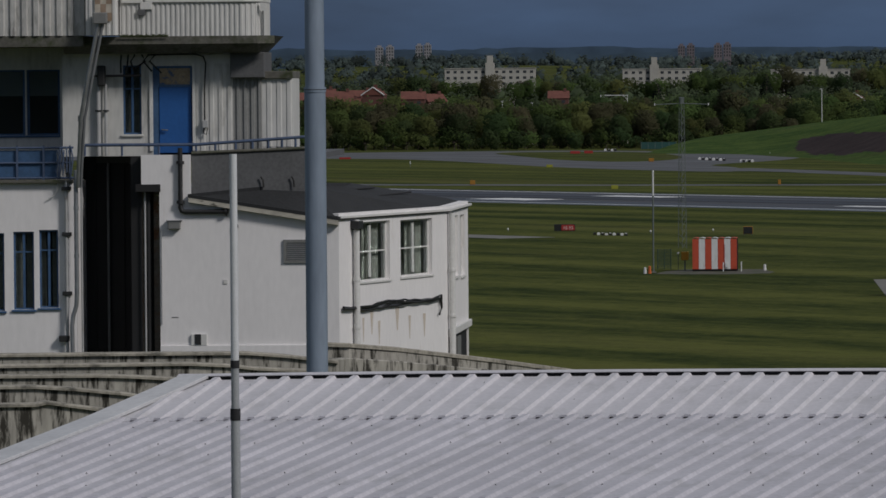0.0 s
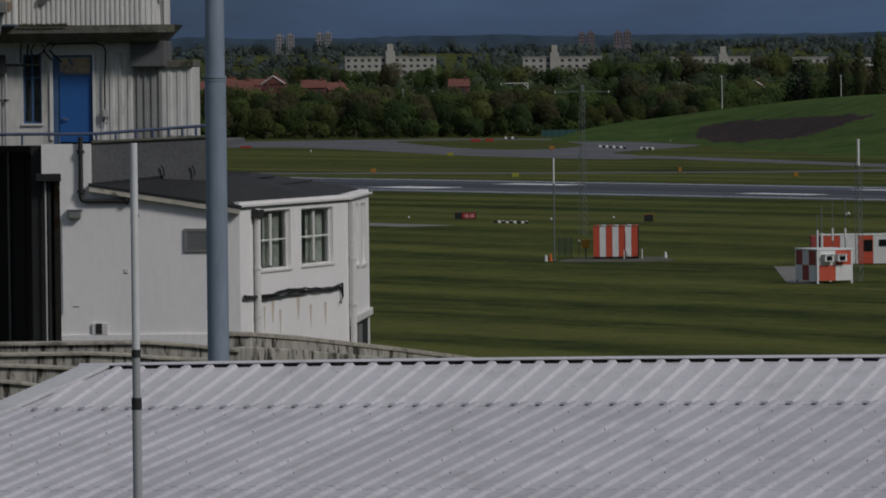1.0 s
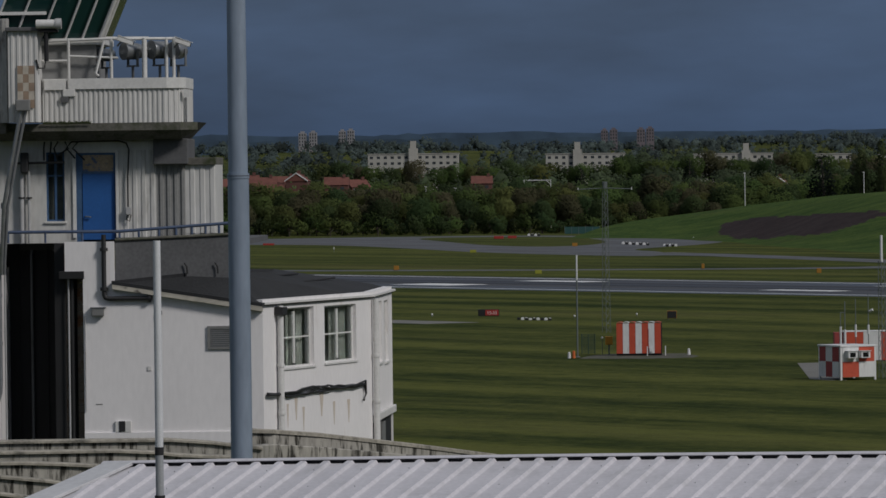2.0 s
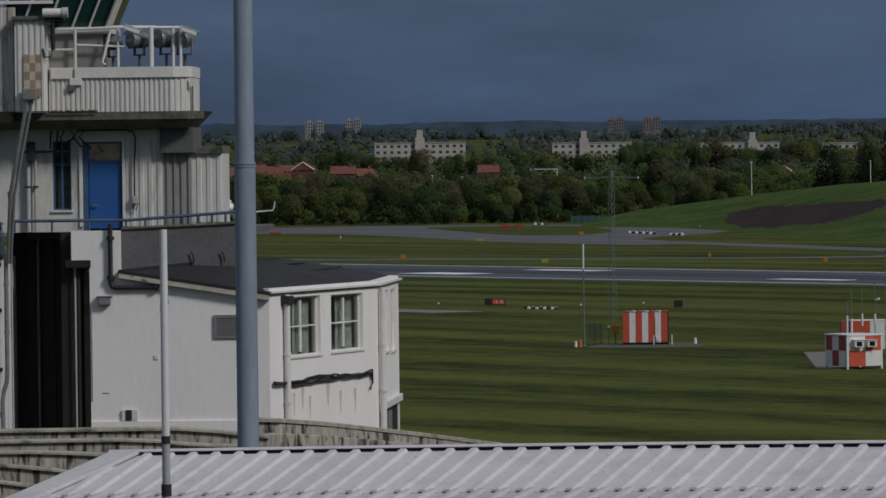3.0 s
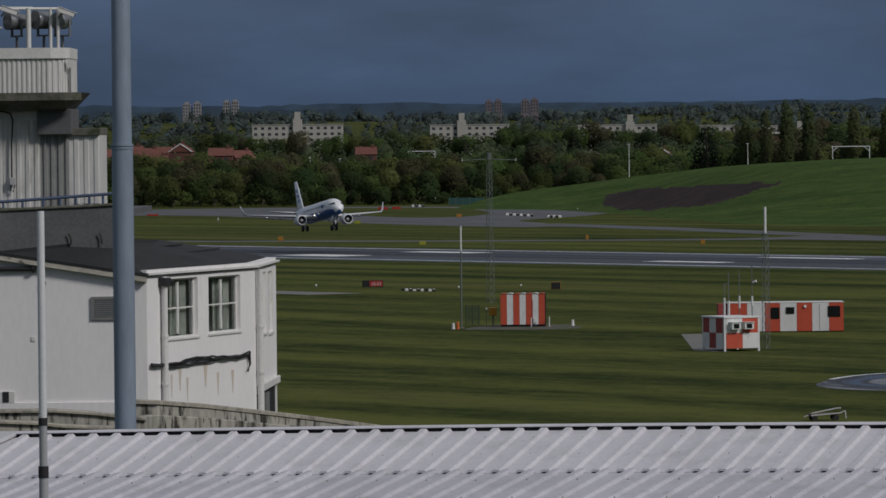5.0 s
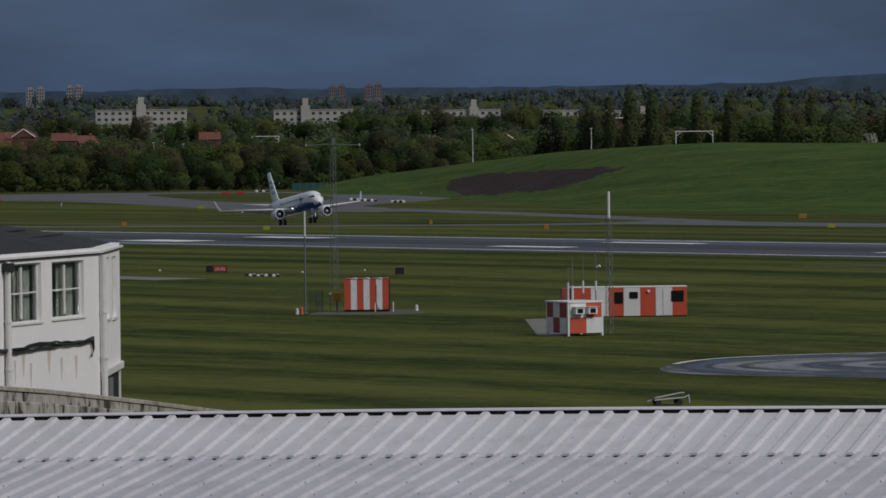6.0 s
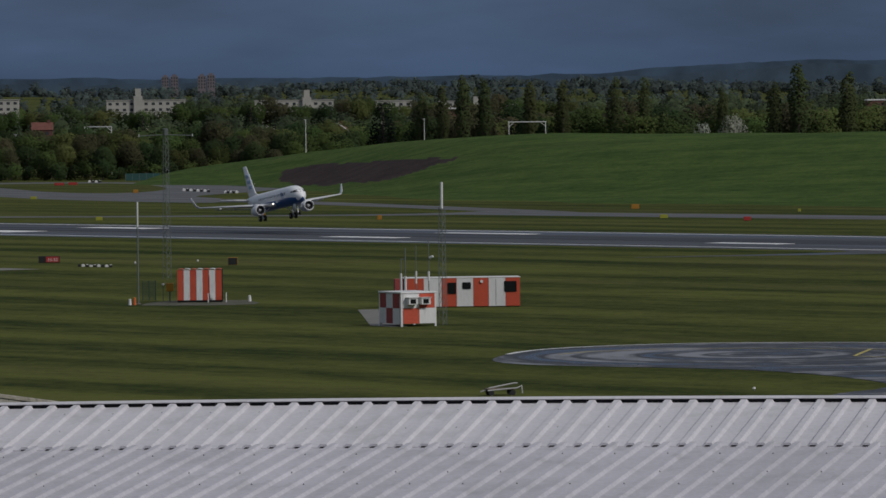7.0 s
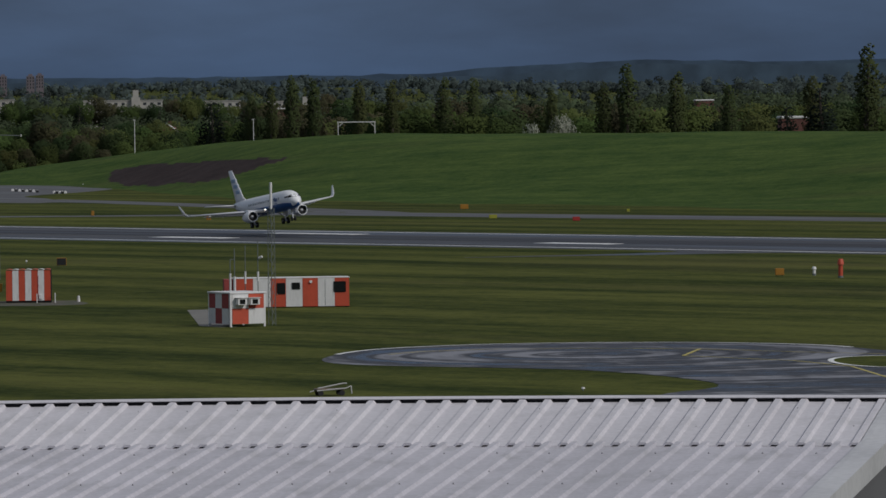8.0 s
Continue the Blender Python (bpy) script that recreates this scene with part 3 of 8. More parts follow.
    for row, q in enumerate((0.45, 1.15, 2.9, 4.05, 5.2, 6.35, 7.5, 9.6, 11.0, 12.4)):
        for k in range(58):
            on_rib = row % 2 == 0
            s = -7.28 + k * RIB + (0.265 if on_rib else 0.1)
            if (k + row) % 2 or s > 11.4 or rnd.random() < 0.12:
                continue
            c = roof_point(s, q + rnd.uniform(-0.02, 0.02), 0.03 + (0.042 if on_rib else 0.002))
            b = len(vs)
            for a in range(6):
                vs.append(c + E_DIR * 0.014 * math.cos(a * 1.047) + F_DIR * 0.014 * math.sin(a * 1.047) - Vector((0, 0, 0.01)))
            vs.append(c + Vector((0, 0, 0.012)))
            fs += [(b + a, b + (a + 1) % 6, b + 6) for a in range(6)]
    ob = quad_sheet("screw_caps", vs, fs, SCREW, "", "", "stuff")
    ob.parent = shed
    return shed


def build_lamp_post():
    post = thing("lamp_post", "tall blue-grey painted tapered steel mast with a flanged joint", "mast", pose(-6.235, 95, 0))
    part("lower_shaft", tube(shape(), [(0, 0, 0), (0, 0, 20.92)], 0.185, 24, 0.168), POLE_BLUE, post)
    part("upper_shaft", tube(shape(), [(0, 0, 20.96), (0, 0, 34)], 0.155, 24, 0.12), POLE_BLUE, post)
    bm = tube(shape(), [(0, 0, 20.90), (0, 0, 20.98)], 0.178, 24)
    part("flange", bm, POLE_BLUE, post, "bolted flange joint")
    bm = tube(shape(), [(0, 0, 20.935), (0, 0, 20.945)], 0.181, 24)
    part("joint_gap", bm, BLACK, post, "dark joint line")
    bm = box(shape(), -0.35, -0.35, 0, 0.35, 0.35, 0.04, 0.01)
    part("base_plate", bm, POLE_BLUE, post)


def build_whip_pole():
    x, y = -5.237, 66.0
    base = 15.345
    pole = thing("antenna_pole", "slim telescopic pole, white above and grey below, on the shed roof", "pole", pose(x, y, base))
    part("lower_tube", tube(shape(), [(0, 0, 0), (0, 0, 2.01)], 0.052, 14), POLE_GREY, pole, "grey metal tube")
    part("clamp", tube(shape(), [(0, 0, 1.99), (0, 0, 2.12)], 0.057, 14), BLACK, pole, "black clamp")
    part("middle_tube", tube(shape(), [(0, 0, 2.11), (0, 0, 2.60)], 0.045, 14), POLE_GREY, pole)
    part("collar", tube(shape(), [(0, 0, 2.565), (0, 0, 2.65)], 0.05, 14), BLACK, pole, "black collar")
    part("whip", tube(shape(), [(0, 0, 2.64), (0, 0, 4.915)], 0.045, 14, 0.041), POLE_WHITE, pole, "white upper tube")
    part("foot", box(shape(), -0.12, -0.12, -0.02, 0.12, 0.12, 0.04, 0.01), POLE_GREY, pole)


def build_chimney():
    """A brick stack with a soldier course round its open top."""
    ch = thing("chimney", "lichened old brick chimney stack with an open sooty top", "chimney", pose(-1.75, 27.52, 0, 0, 0, -12))
    w, d, top = 0.47, 0.43, 18.99
    bm = shape()
    for x0, y0, x1, y1 in ((-w + .05, -d + .05, w - .05, -d + .2), (-w + .05, d - .2, w - .05, d - .05), (-w + .05, -d + .2, -w + .2, d - .2), (w - .2, -d + .2, w - .05, d - .2)):
        box(bm, x0, y0, 17.9, x1, y1, top - 0.02)
    part("core", bm, MORTAR, ch, "mortar behind the bricks")
    part("shaft", box(shape(), -w + 0.06, -d + 0.06, 0, w - 0.06, d - 0.06, 17.95), STONE, ch, "plain brick shaft")
    bm = shape()
    for x0, y0, x1, y1 in ((-w + .2, -d + .2, w - .2, -d + .23), (-w + .2, d - .23, w - .2, d - .2), (-w + .2, -d + .23, -w + .23, d - .23), (w - .23, -d + .23, w - .2, d - .23)):
        box(bm, x0, y0, 17.9, x1, y1, top - 0.03)
    part("flue", bm, FLUE_RED, ch, "sooty red flue lining")
    rnd = random.Random(9)
    stand = [mesh_of("brick", box(shape(), -0.032, -0.055 , -h, 0.032, 0.055, 0.0, 0.004), STONE) for h in (0.10, 0.103, 0.098)]
    flat = [mesh_of("brick", box(shape(), -0.104, -0.05, -0.032, 0.104, 0.05, 0.032, 0.004), STONE) for _ in range(2)]

    def lay(me, x, y, z, turn, tilt=0.0):
        ob = new("brick", me)
        ob.parent = ch
        ob.matrix_basis = pose(x, y, z, tilt, 0, turn)
    for side, (length, away) in enumerate(((w, d), (d, w), (w, d), (d, w))):
        turn = side * 90
        rot = Matrix.Rotation(radians(turn), 3, "Z")
        for course, (zt, proud) in enumerate(((top, 0.035), (top - 0.115, 0.02))):
            n = int(2 * length / 0.074)
            for k in range(n):
                p = rot @ Vector((-length + (k + 0.5) * 2 * length / n, -away - proud + 0.055, 0))
                lay(stand[rnd.randrange(3)], p.x, p.y, zt + rnd.uniform(-0.012, 0.006), turn + rnd.uniform(-2, 2), rnd.uniform(-1.5, 1.5))
        for course in range(5):
            n = int(2 * length / 0.222)
            for k in range(n):
                p = rot @ Vector((-length + (k + 0.5 + (0.25 if course % 2 else 0)) * 2 * length / (n + 0.25), -away + 0.045, 0))
                lay(flat[k % 2], p.x, p.y, top - 0.27 - course * 0.075, turn + rnd.uniform(-0.7, 0.7))


def ribbon(name, pts, low, thick, mat, parent, label="", coping=0.0):
    """A wall that follows points (x, y, top) in plan."""
    bm = shape()
    rows = []
    for i, (x, y, z) in enumerate(pts):
        a, b = Vector(pts[max(i - 1, 0)][:2]), Vector(pts[min(i + 1, len(pts) - 1)][:2])
        d = (b - a).normalized()
        back = Vector((-d.y, d.x)) * thick
        if back.y < 0:
            back = -back
        rows.append([bm.verts.new(c) for c in ((x, y, z - low), (x, y, z - 0.03), (x + back.x * 0.1, y + back.y * 0.1, z), (x + back.x, y + back.y, z), (x + back.x, y + back.y, z - low))])
    for a, b in zip(rows, rows[1:]):
        for k in range(5):
            bm.faces.new((a[k], a[(k + 1) % 5], b[(k + 1) % 5], b[k]))
    bm.faces.new(rows[0])
    bm.faces.new(rows[-1][::-1])
    if coping:
        ribbon("coping", [(x, y - 0.1, z + coping) for x, y, z in pts], coping + 0.04, thick + 0.1, CONC_PALE, parent)
    return part(name, bm, mat, parent, label)


def build_terrace():
    terrace = thing("terrace", "stepped curving concrete terrace walls, streaked with dirt", "terrace")
    ribbon("step_wall", [(-18.89, 152.00, 14.24), (-13.72, 153.26, 14.20), (-11.86, 153.72, 14.18), (-10.85, 153.96, 14.09), (-10.21, 154.12, 14.00), (-9.57, 154.28, 13.92)], 2.5, 0.5, CONC, terrace, coping=0.04)
    ribbon("step_wall", [(-18.52, 149.00, 14.10), (-13.03, 150.37, 14.07), (-12.05, 150.61, 14.01), (-11.48, 150.75, 13.93), (-10.08, 151.10, 13.84)], 2.5, 0.5, CONC, terrace, coping=0.04)
    ribbon("step_wall", [(-18.15, 146.00, 13.99), (-14.97, 146.81, 13.96), (-14.15, 147.01, 13.92), (-13.18, 147.26, 13.85), (-12.50, 147.44, 13.75)], 2.5, 0.5, CONC, terrace, coping=0.04)
    ribbon("step_wall", [(-17.78, 143.00, 13.88), (-16.15, 143.42, 13.86), (-15.21, 143.66, 13.79), (-14.06, 143.96, 13.66), (-13.59, 144.09, 13.57)], 2.5, 0.5, CONC, terrace, coping=0.04)
    ribbon("step_wall", [(-17.41, 140.00, 13.60), (-15.79, 140.43, 13.59), (-15.55, 140.49, 13.64), (-15.16, 140.59, 13.58), (-14.63, 140.74, 13.50), (-13.97, 140.91, 13.39)], 2.5, 0.5, CONC, terrace, coping=0.04)
    ribbon("ramp_wall", [(-10.73, 168, 13.76), (-10.14, 168.2, 13.73), (-8.91, 170, 13.54), (-7.6, 173, 13.23), (-6.25, 176, 12.91), (-4.85, 179, 12.56), (-3.39, 182, 12.2)], 14, 0.45, CONC, terrace, "sloping concrete ramp wall with a coping", coping=0.08)
    ribbon("ramp_ledge", [(-11.2, 166, 13.4), (-10.02, 166.2, 13.48), (-8.81, 168, 13.31), (-7.31, 170, 13.06), (-5.79, 172, 12.8)], 12, 0.4, CONC, terrace)


build_shed()
build_lamp_post()
build_whip_pole()
build_chimney()
build_terrace()

# ---------- the old terminal and its tower ----------
WHITE_WALL = material("weathered_white_render", (0.80, 0.775, 0.77), rough=0.85, vary=0.05, scale=1.8, grain=7.0, bump=0.03, stain=(0.50, 0.44, 0.38), stain_at=(0.6, 0.86), stain_scale=0.9, stretch=(1, 1, 0.3))
WHITE_PAINT = material("white_window_paint", (0.66, 0.65, 0.63), rough=0.6, vary=0.1, scale=0.6, grain=12.0, bump=0.1, stain=(0.3, 0.24, 0.18), stain_at=(0.62, 0.8), stain_scale=0.3)
GREY_CLAD = material("dull_white_cladding", (0.60, 0.59, 0.565), rough=0.7, vary=0.12, scale=0.8, grain=9.0, bump=0.08, stain=(0.25, 0.24, 0.22), stain_at=(0.55, 0.8), stain_scale=0.5, stretch=(1, 1, 0.22))
WHITE_CLAD = material("white_ribbed_cladding", (0.60, 0.59, 0.57), rough=0.6, vary=0.12, scale=0.8, grain=9.0, bump=0.08, stain=(0.33, 0.31, 0.28), stain_at=(0.6, 0.82), stain_scale=0.5, stretch=(1, 1, 0.22))
OLD_CLAD = material("stained_ribbed_cladding", (0.48, 0.47, 0.45), rough=0.75, vary=0.2, scale=0.7, grain=9.0, bump=0.1, stain=(0.16, 0.15, 0.135), stain_at=(0.52, 0.7), stain_scale=0.35, stretch=(1, 1, 0.3))
MOSSY = material("mossy_grey_concrete", (0.115, 0.11, 0.095), rough=0.95, vary=0.3, scale=0.8, grain=10.0, bump=0.4, stain=(0.04, 0.05, 0.02), stain_at=(0.5, 0.68), stain_scale=0.6)
SOFFIT = material("grey_soffit_paint", (0.27, 0.265, 0.25), rough=0.9, vary=0.2, scale=0.8, grain=8.0, stain=(0.1, 0.095, 0.08), stain_at=(0.5, 0.72), stain_scale=0.7)
FELT = material("dark_roofing_felt", (0.024, 0.025, 0.027), rough=1.0, vary=0.3, scale=1.5, grain=12.0, bump=0.3)
UPSTAND = material("grey_felt_upstand", (0.105, 0.106, 0.11), rough=0.9, vary=0.2, scale=1.2, grain=10.0, bump=0.2)
# one near-black tone for the recess panels, the lintel and the undercroft
NEAR_BLACK = material("near_black_sheet", (0.012, 0.012, 0.013), rough=0.75, vary=0.3, scale=1.0)
BLUE = material("blue_door_paint", (0.022, 0.105, 0.33), rough=0.45, vary=0.1, scale=0.7, grain=12.0, bump=0.05)
BLUE_FRAME = material("dull_blue_frame_paint", (0.045, 0.10, 0.20), rough=0.55, vary=0.2, scale=0.5, grain=12.0, bump=0.1)
BLUE_RAIL = material("grey_blue_rail_paint", (0.07, 0.10, 0.17), rough=0.6, vary=0.2, scale=0.5, grain=10.0)
BARE_WOOD = material("peeled_bare_wood", (0.36, 0.28, 0.19), rough=0.9, vary=0.25, scale=0.3, grain=14.0, stain=(0.10, 0.14, 0.24), stain_at=(0.55, 0.62), stain_scale=0.25)
BLOCK = material("stained_blockwork", (0.15, 0.125, 0.10), rough=0.95, vary=0.25, scale=0.4, grain=12.0, bump=0.3, stain=(0.13, 0.06, 0.03), stain_at=(0.5, 0.64), stain_scale=0.4)
IRON = material("black_cast_iron", (0.02, 0.02, 0.021), rough=0.6, vary=0.25, scale=0.5)
PIPE_GREY = material("grey_painted_pipe", (0.42, 0.42, 0.42), rough=0.6, vary=0.15, scale=0.5, stain=(0.2, 0.12, 0.07), stain_at=(0.6, 0.75), stain_scale=0.4)
GALV = material("galvanised_steel", (0.34, 0.35, 0.36), rough=0.35, vary=0.2, scale=0.3, metal=0.6)
GALV_DULL = material("dull_grey_conduit", (0.16, 0.165, 0.17), rough=0.5, vary=0.2, scale=0.3)
CREAM = material("peeling_cream_board", (0.45, 0.42, 0.36), rough=0.85, vary=0.2, scale=0.5, grain=9.0, stain=(0.05, 0.045, 0.04), stain_at=(0.6, 0.68), stain_scale=0.4, stretch=(0.4, 1, 1))
# own grey of the cab wall; on the side facets it paints in shade
GREY_AND_SHADE = material("grey_panel_and_facet_shade", (0.24, 0.24, 0.235), rough=0.75, vary=0.12, scale=0.8, grain=9.0, bump=0.08)
STREAK = material("rust_streaked_render", (0.60, 0.53, 0.46), rough=0.9, vary=0.15, scale=0.3, stain=(0.44, 0.30, 0.19), stain_at=(0.5, 0.7), stain_scale=0.3, stretch=(1, 1, 0.2))
RUST = material("rusty_patch", (0.20, 0.09, 0.045), rough=0.95, vary=0.4, scale=0.2)
LAMP_METAL = material("grey_lamp_housing", (0.27, 0.28, 0.29), rough=0.32, vary=0.25, scale=0.2, metal=0.55)
CURTAIN = material("pale_net_curtain", (0.25, 0.25, 0.225), rough=0.9, vary=0.2, scale=0.3, grain=8.0)
BLIND = material("grey_roller_blind", (0.30, 0.31, 0.31), rough=0.85, vary=0.08, scale=0.5)
# sheets behind the windows; the dimness of the rooms is put into this colour
ROOM_SHADE = material("dark_room_sheet", (0.06, 0.06, 0.055), rough=0.9)
VENT_GREY = material("grey_vent_grille", (0.19, 0.19, 0.185), rough=0.6, vary=0.1, scale=0.2)
PALE_SQUARE = material("peeled_pale_square", (0.48, 0.43, 0.36), rough=0.85, vary=0.2, scale=0.2)
BROWN_SQUARE = material("faded_brown_square", (0.30, 0.22, 0.16), rough=0.85, vary=0.2, scale=0.2)
MOSS_GREEN = material("weed_green", (0.06, 0.075, 0.03), rough=0.9)
GLASS = bpy.data.materials.new("window_glass")
GLASS.use_nodes = True
_g = GLASS.node_tree.nodes["Principled BSDF"]
_g.inputs["Base Color"].default_value, _g.inputs["Roughness"].default_value = (0.62, 0.68, 0.68, 1), 0.03
_g.inputs["Transmission Weight"].default_value, _g.inputs["IOR"].default_value = 1.0, 1.1
TEAL = bpy.data.materials.new("green_tinted_glass")
TEAL.use_nodes = True
_g = TEAL.node_tree.nodes["Principled BSDF"]
_g.inputs["Base Color"].default_value, _g.inputs["Roughness"].default_value = (0.012, 0.045, 0.042, 1), 0.06



# stations on the facade: a along it, b down it, set to fit the camera's view, about 17.5 mm a step, carried back to a
# depth
def fx(a, depth=187.0):
    return (-22.090 + a * 0.017650) * depth / 187.0


def fz(b):
    return 23.710 + b * -0.017567


def gx(a):
    return -19.470 + a * 0.017567


def gz(b):
    return 26.320 + b * -0.017550


def wall_cells(bm, x0, x1, z0, z1, y0, y1, holes):
    """A wall in one piece, with rectangular openings that go through it."""
    xs = sorted({x0, x1, *(h[0] for h in holes), *(h[1] for h in holes)})
    zs = sorted({z0, z1, *(h[2] for h in holes), *(h[3] for h in holes)})
    nx, nz = len(xs) - 1, len(zs) - 1
    solid_at = {(i, k): not any(h[0] <= xs[i] and xs[i + 1] <= h[1] and h[2] <= zs[k] and zs[k + 1] <= h[3] for h in holes) for i in range(nx) for k in range(nz)}
    verts = {}

    def v(i, k, s):
        if (i, k, s) not in verts:
            verts[i, k, s] = bm.verts.new((xs[i], (y0, y1)[s], zs[k]))
        return verts[i, k, s]
    for (i, k), full in solid_at.items():
        if not full:
            continue
        bm.faces.new((v(i, k, 0), v(i + 1, k, 0), v(i + 1, k + 1, 0), v(i, k + 1, 0)))
        bm.faces.new((v(i, k + 1, 1), v(i + 1, k + 1, 1), v(i + 1, k, 1), v(i, k, 1)))
        for di, dk, a, b in ((-1, 0, (i, k), (i, k + 1)), (1, 0, (i + 1, k + 1), (i + 1, k)), (0, -1, (i + 1, k), (i, k)), (0, 1, (i, k + 1), (i + 1, k + 1))):
            if not solid_at.get((i + di, k + dk), False):
                bm.faces.new((v(*a, 0), v(*b, 0), v(*b, 1), v(*a, 1)))
    return bm


def ribbed(bm, pts, z0, z1, pitch, depth):
    """Vertical ribbed sheet that follows points in plan."""
    path = [Vector(p) for p in pts]
    out, k = [], 0
    for a, b in zip(path, path[1:]):
        d = (b - a)
        n = max(1, round(d.length / pitch))
        side = Vector((d.y, -d.x)).normalized() * depth
        for i in range(n):
            for f, h in ((0.0, 0), (0.42, 0), (0.52, 1), (0.90, 1)):
                out.append(a + d * (i + f) / n + side * h)
    out.append(path[-1])
    lo = [bm.verts.new((p.x, p.y, z0)) for p in out]
    hi = [bm.verts.new((p.x, p.y, z1)) for p in out]
    for i in range(len(out) - 1):
        bm.faces.new((lo[i], lo[i + 1], hi[i + 1], hi[i]))
    return bm


def window(parent, x0, x1, z0, z1, y, cols, bars, frame_mat, sill_mat=None, curtain=0, blind=0.0, name="window", fw=0.055, fh=0.055):
    """A window in a wall whose face is at y: frame, panes, glazing bars, sill, and what hangs behind it."""
    win = new(name)
    win.parent = parent
    d0, d1 = y + 0.10, y + 0.16
    fr = shape()
    for a, b, c, d in ((x0, x1, z0, z0 + fh), (x0, x1, z1 - fh, z1), (x0, x0 + fw, z0 + fh, z1 - fh), (x1 - fw, x1, z0 + fh, z1 - fh)):
        box(fr, a, d0, c, b, d1, d)
    part("frame", fr, frame_mat, win)
    cw = (x1 - x0) / cols
    for k in range(1, cols):
        part("mullion", box(shape(), x0 + k * cw - fw * 0.6, d0 - 0.005, z0 + fw, x0 + k * cw + fw * 0.6, d1, z1 - fw), frame_mat, win)
    for k in range(cols):
        for f in bars:
            z = z0 + (z1 - z0) * f
            part("glazing_bar", box(shape(), x0 + k * cw + fw * 0.6, d0 + 0.004, z - 0.022, x0 + (k + 1) * cw - fw * 0.6, d1 - 0.01, z + 0.022), frame_mat, win)
        pane = part("pane", box(shape(), x0 + k * cw + 0.01, d0 + 0.03, z0 + 0.01, x0 + (k + 1) * cw - 0.01, d0 + 0.038, z1 - 0.01), GLASS, win)
        pane.visible_shadow = False
    if sill_mat:
        part("sill", box(shape(), x0 - 0.06, y - 0.07, z0 - 0.07, x1 + 0.06, y + 0.1, z0 - 0.003, 0.012), sill_mat, win)
    rnd = random.Random(int(abs(x0 * 100)))
    if curtain:
        for k in range(curtain):
            a = x0 + (x1 - x0) * (k + rnd.uniform(0.1, 0.3)) / curtain
            b = a + (x1 - x0) / curtain * rnd.uniform(0.5, 0.72)
            bm, n = shape(), 9
            lo = [bm.verts.new((a + (b - a) * i / n, d1 + 0.12 + 0.03 * (i % 2), z0 - 0.1)) for i in range(n + 1)]
            hi = [bm.verts.new((a + (b - a) * i / n, d1 + 0.12 + 0.03 * (i % 2), z1 + 0.1)) for i in range(n + 1)]
            for i in range(n):
                bm.faces.new((lo[i], lo[i + 1], hi[i + 1], hi[i]))
            part("curtain", bm, CURTAIN, win, "pale gathered curtain")
    if blind:
        part("blind", box(shape(), x0 + 0.02, d1 + 0.06, z1 - (z1 - z0) * blind, x1 - 0.02, d1 + 0.075, z1), BLIND, win, "half-lowered grey roller blind")
    return win


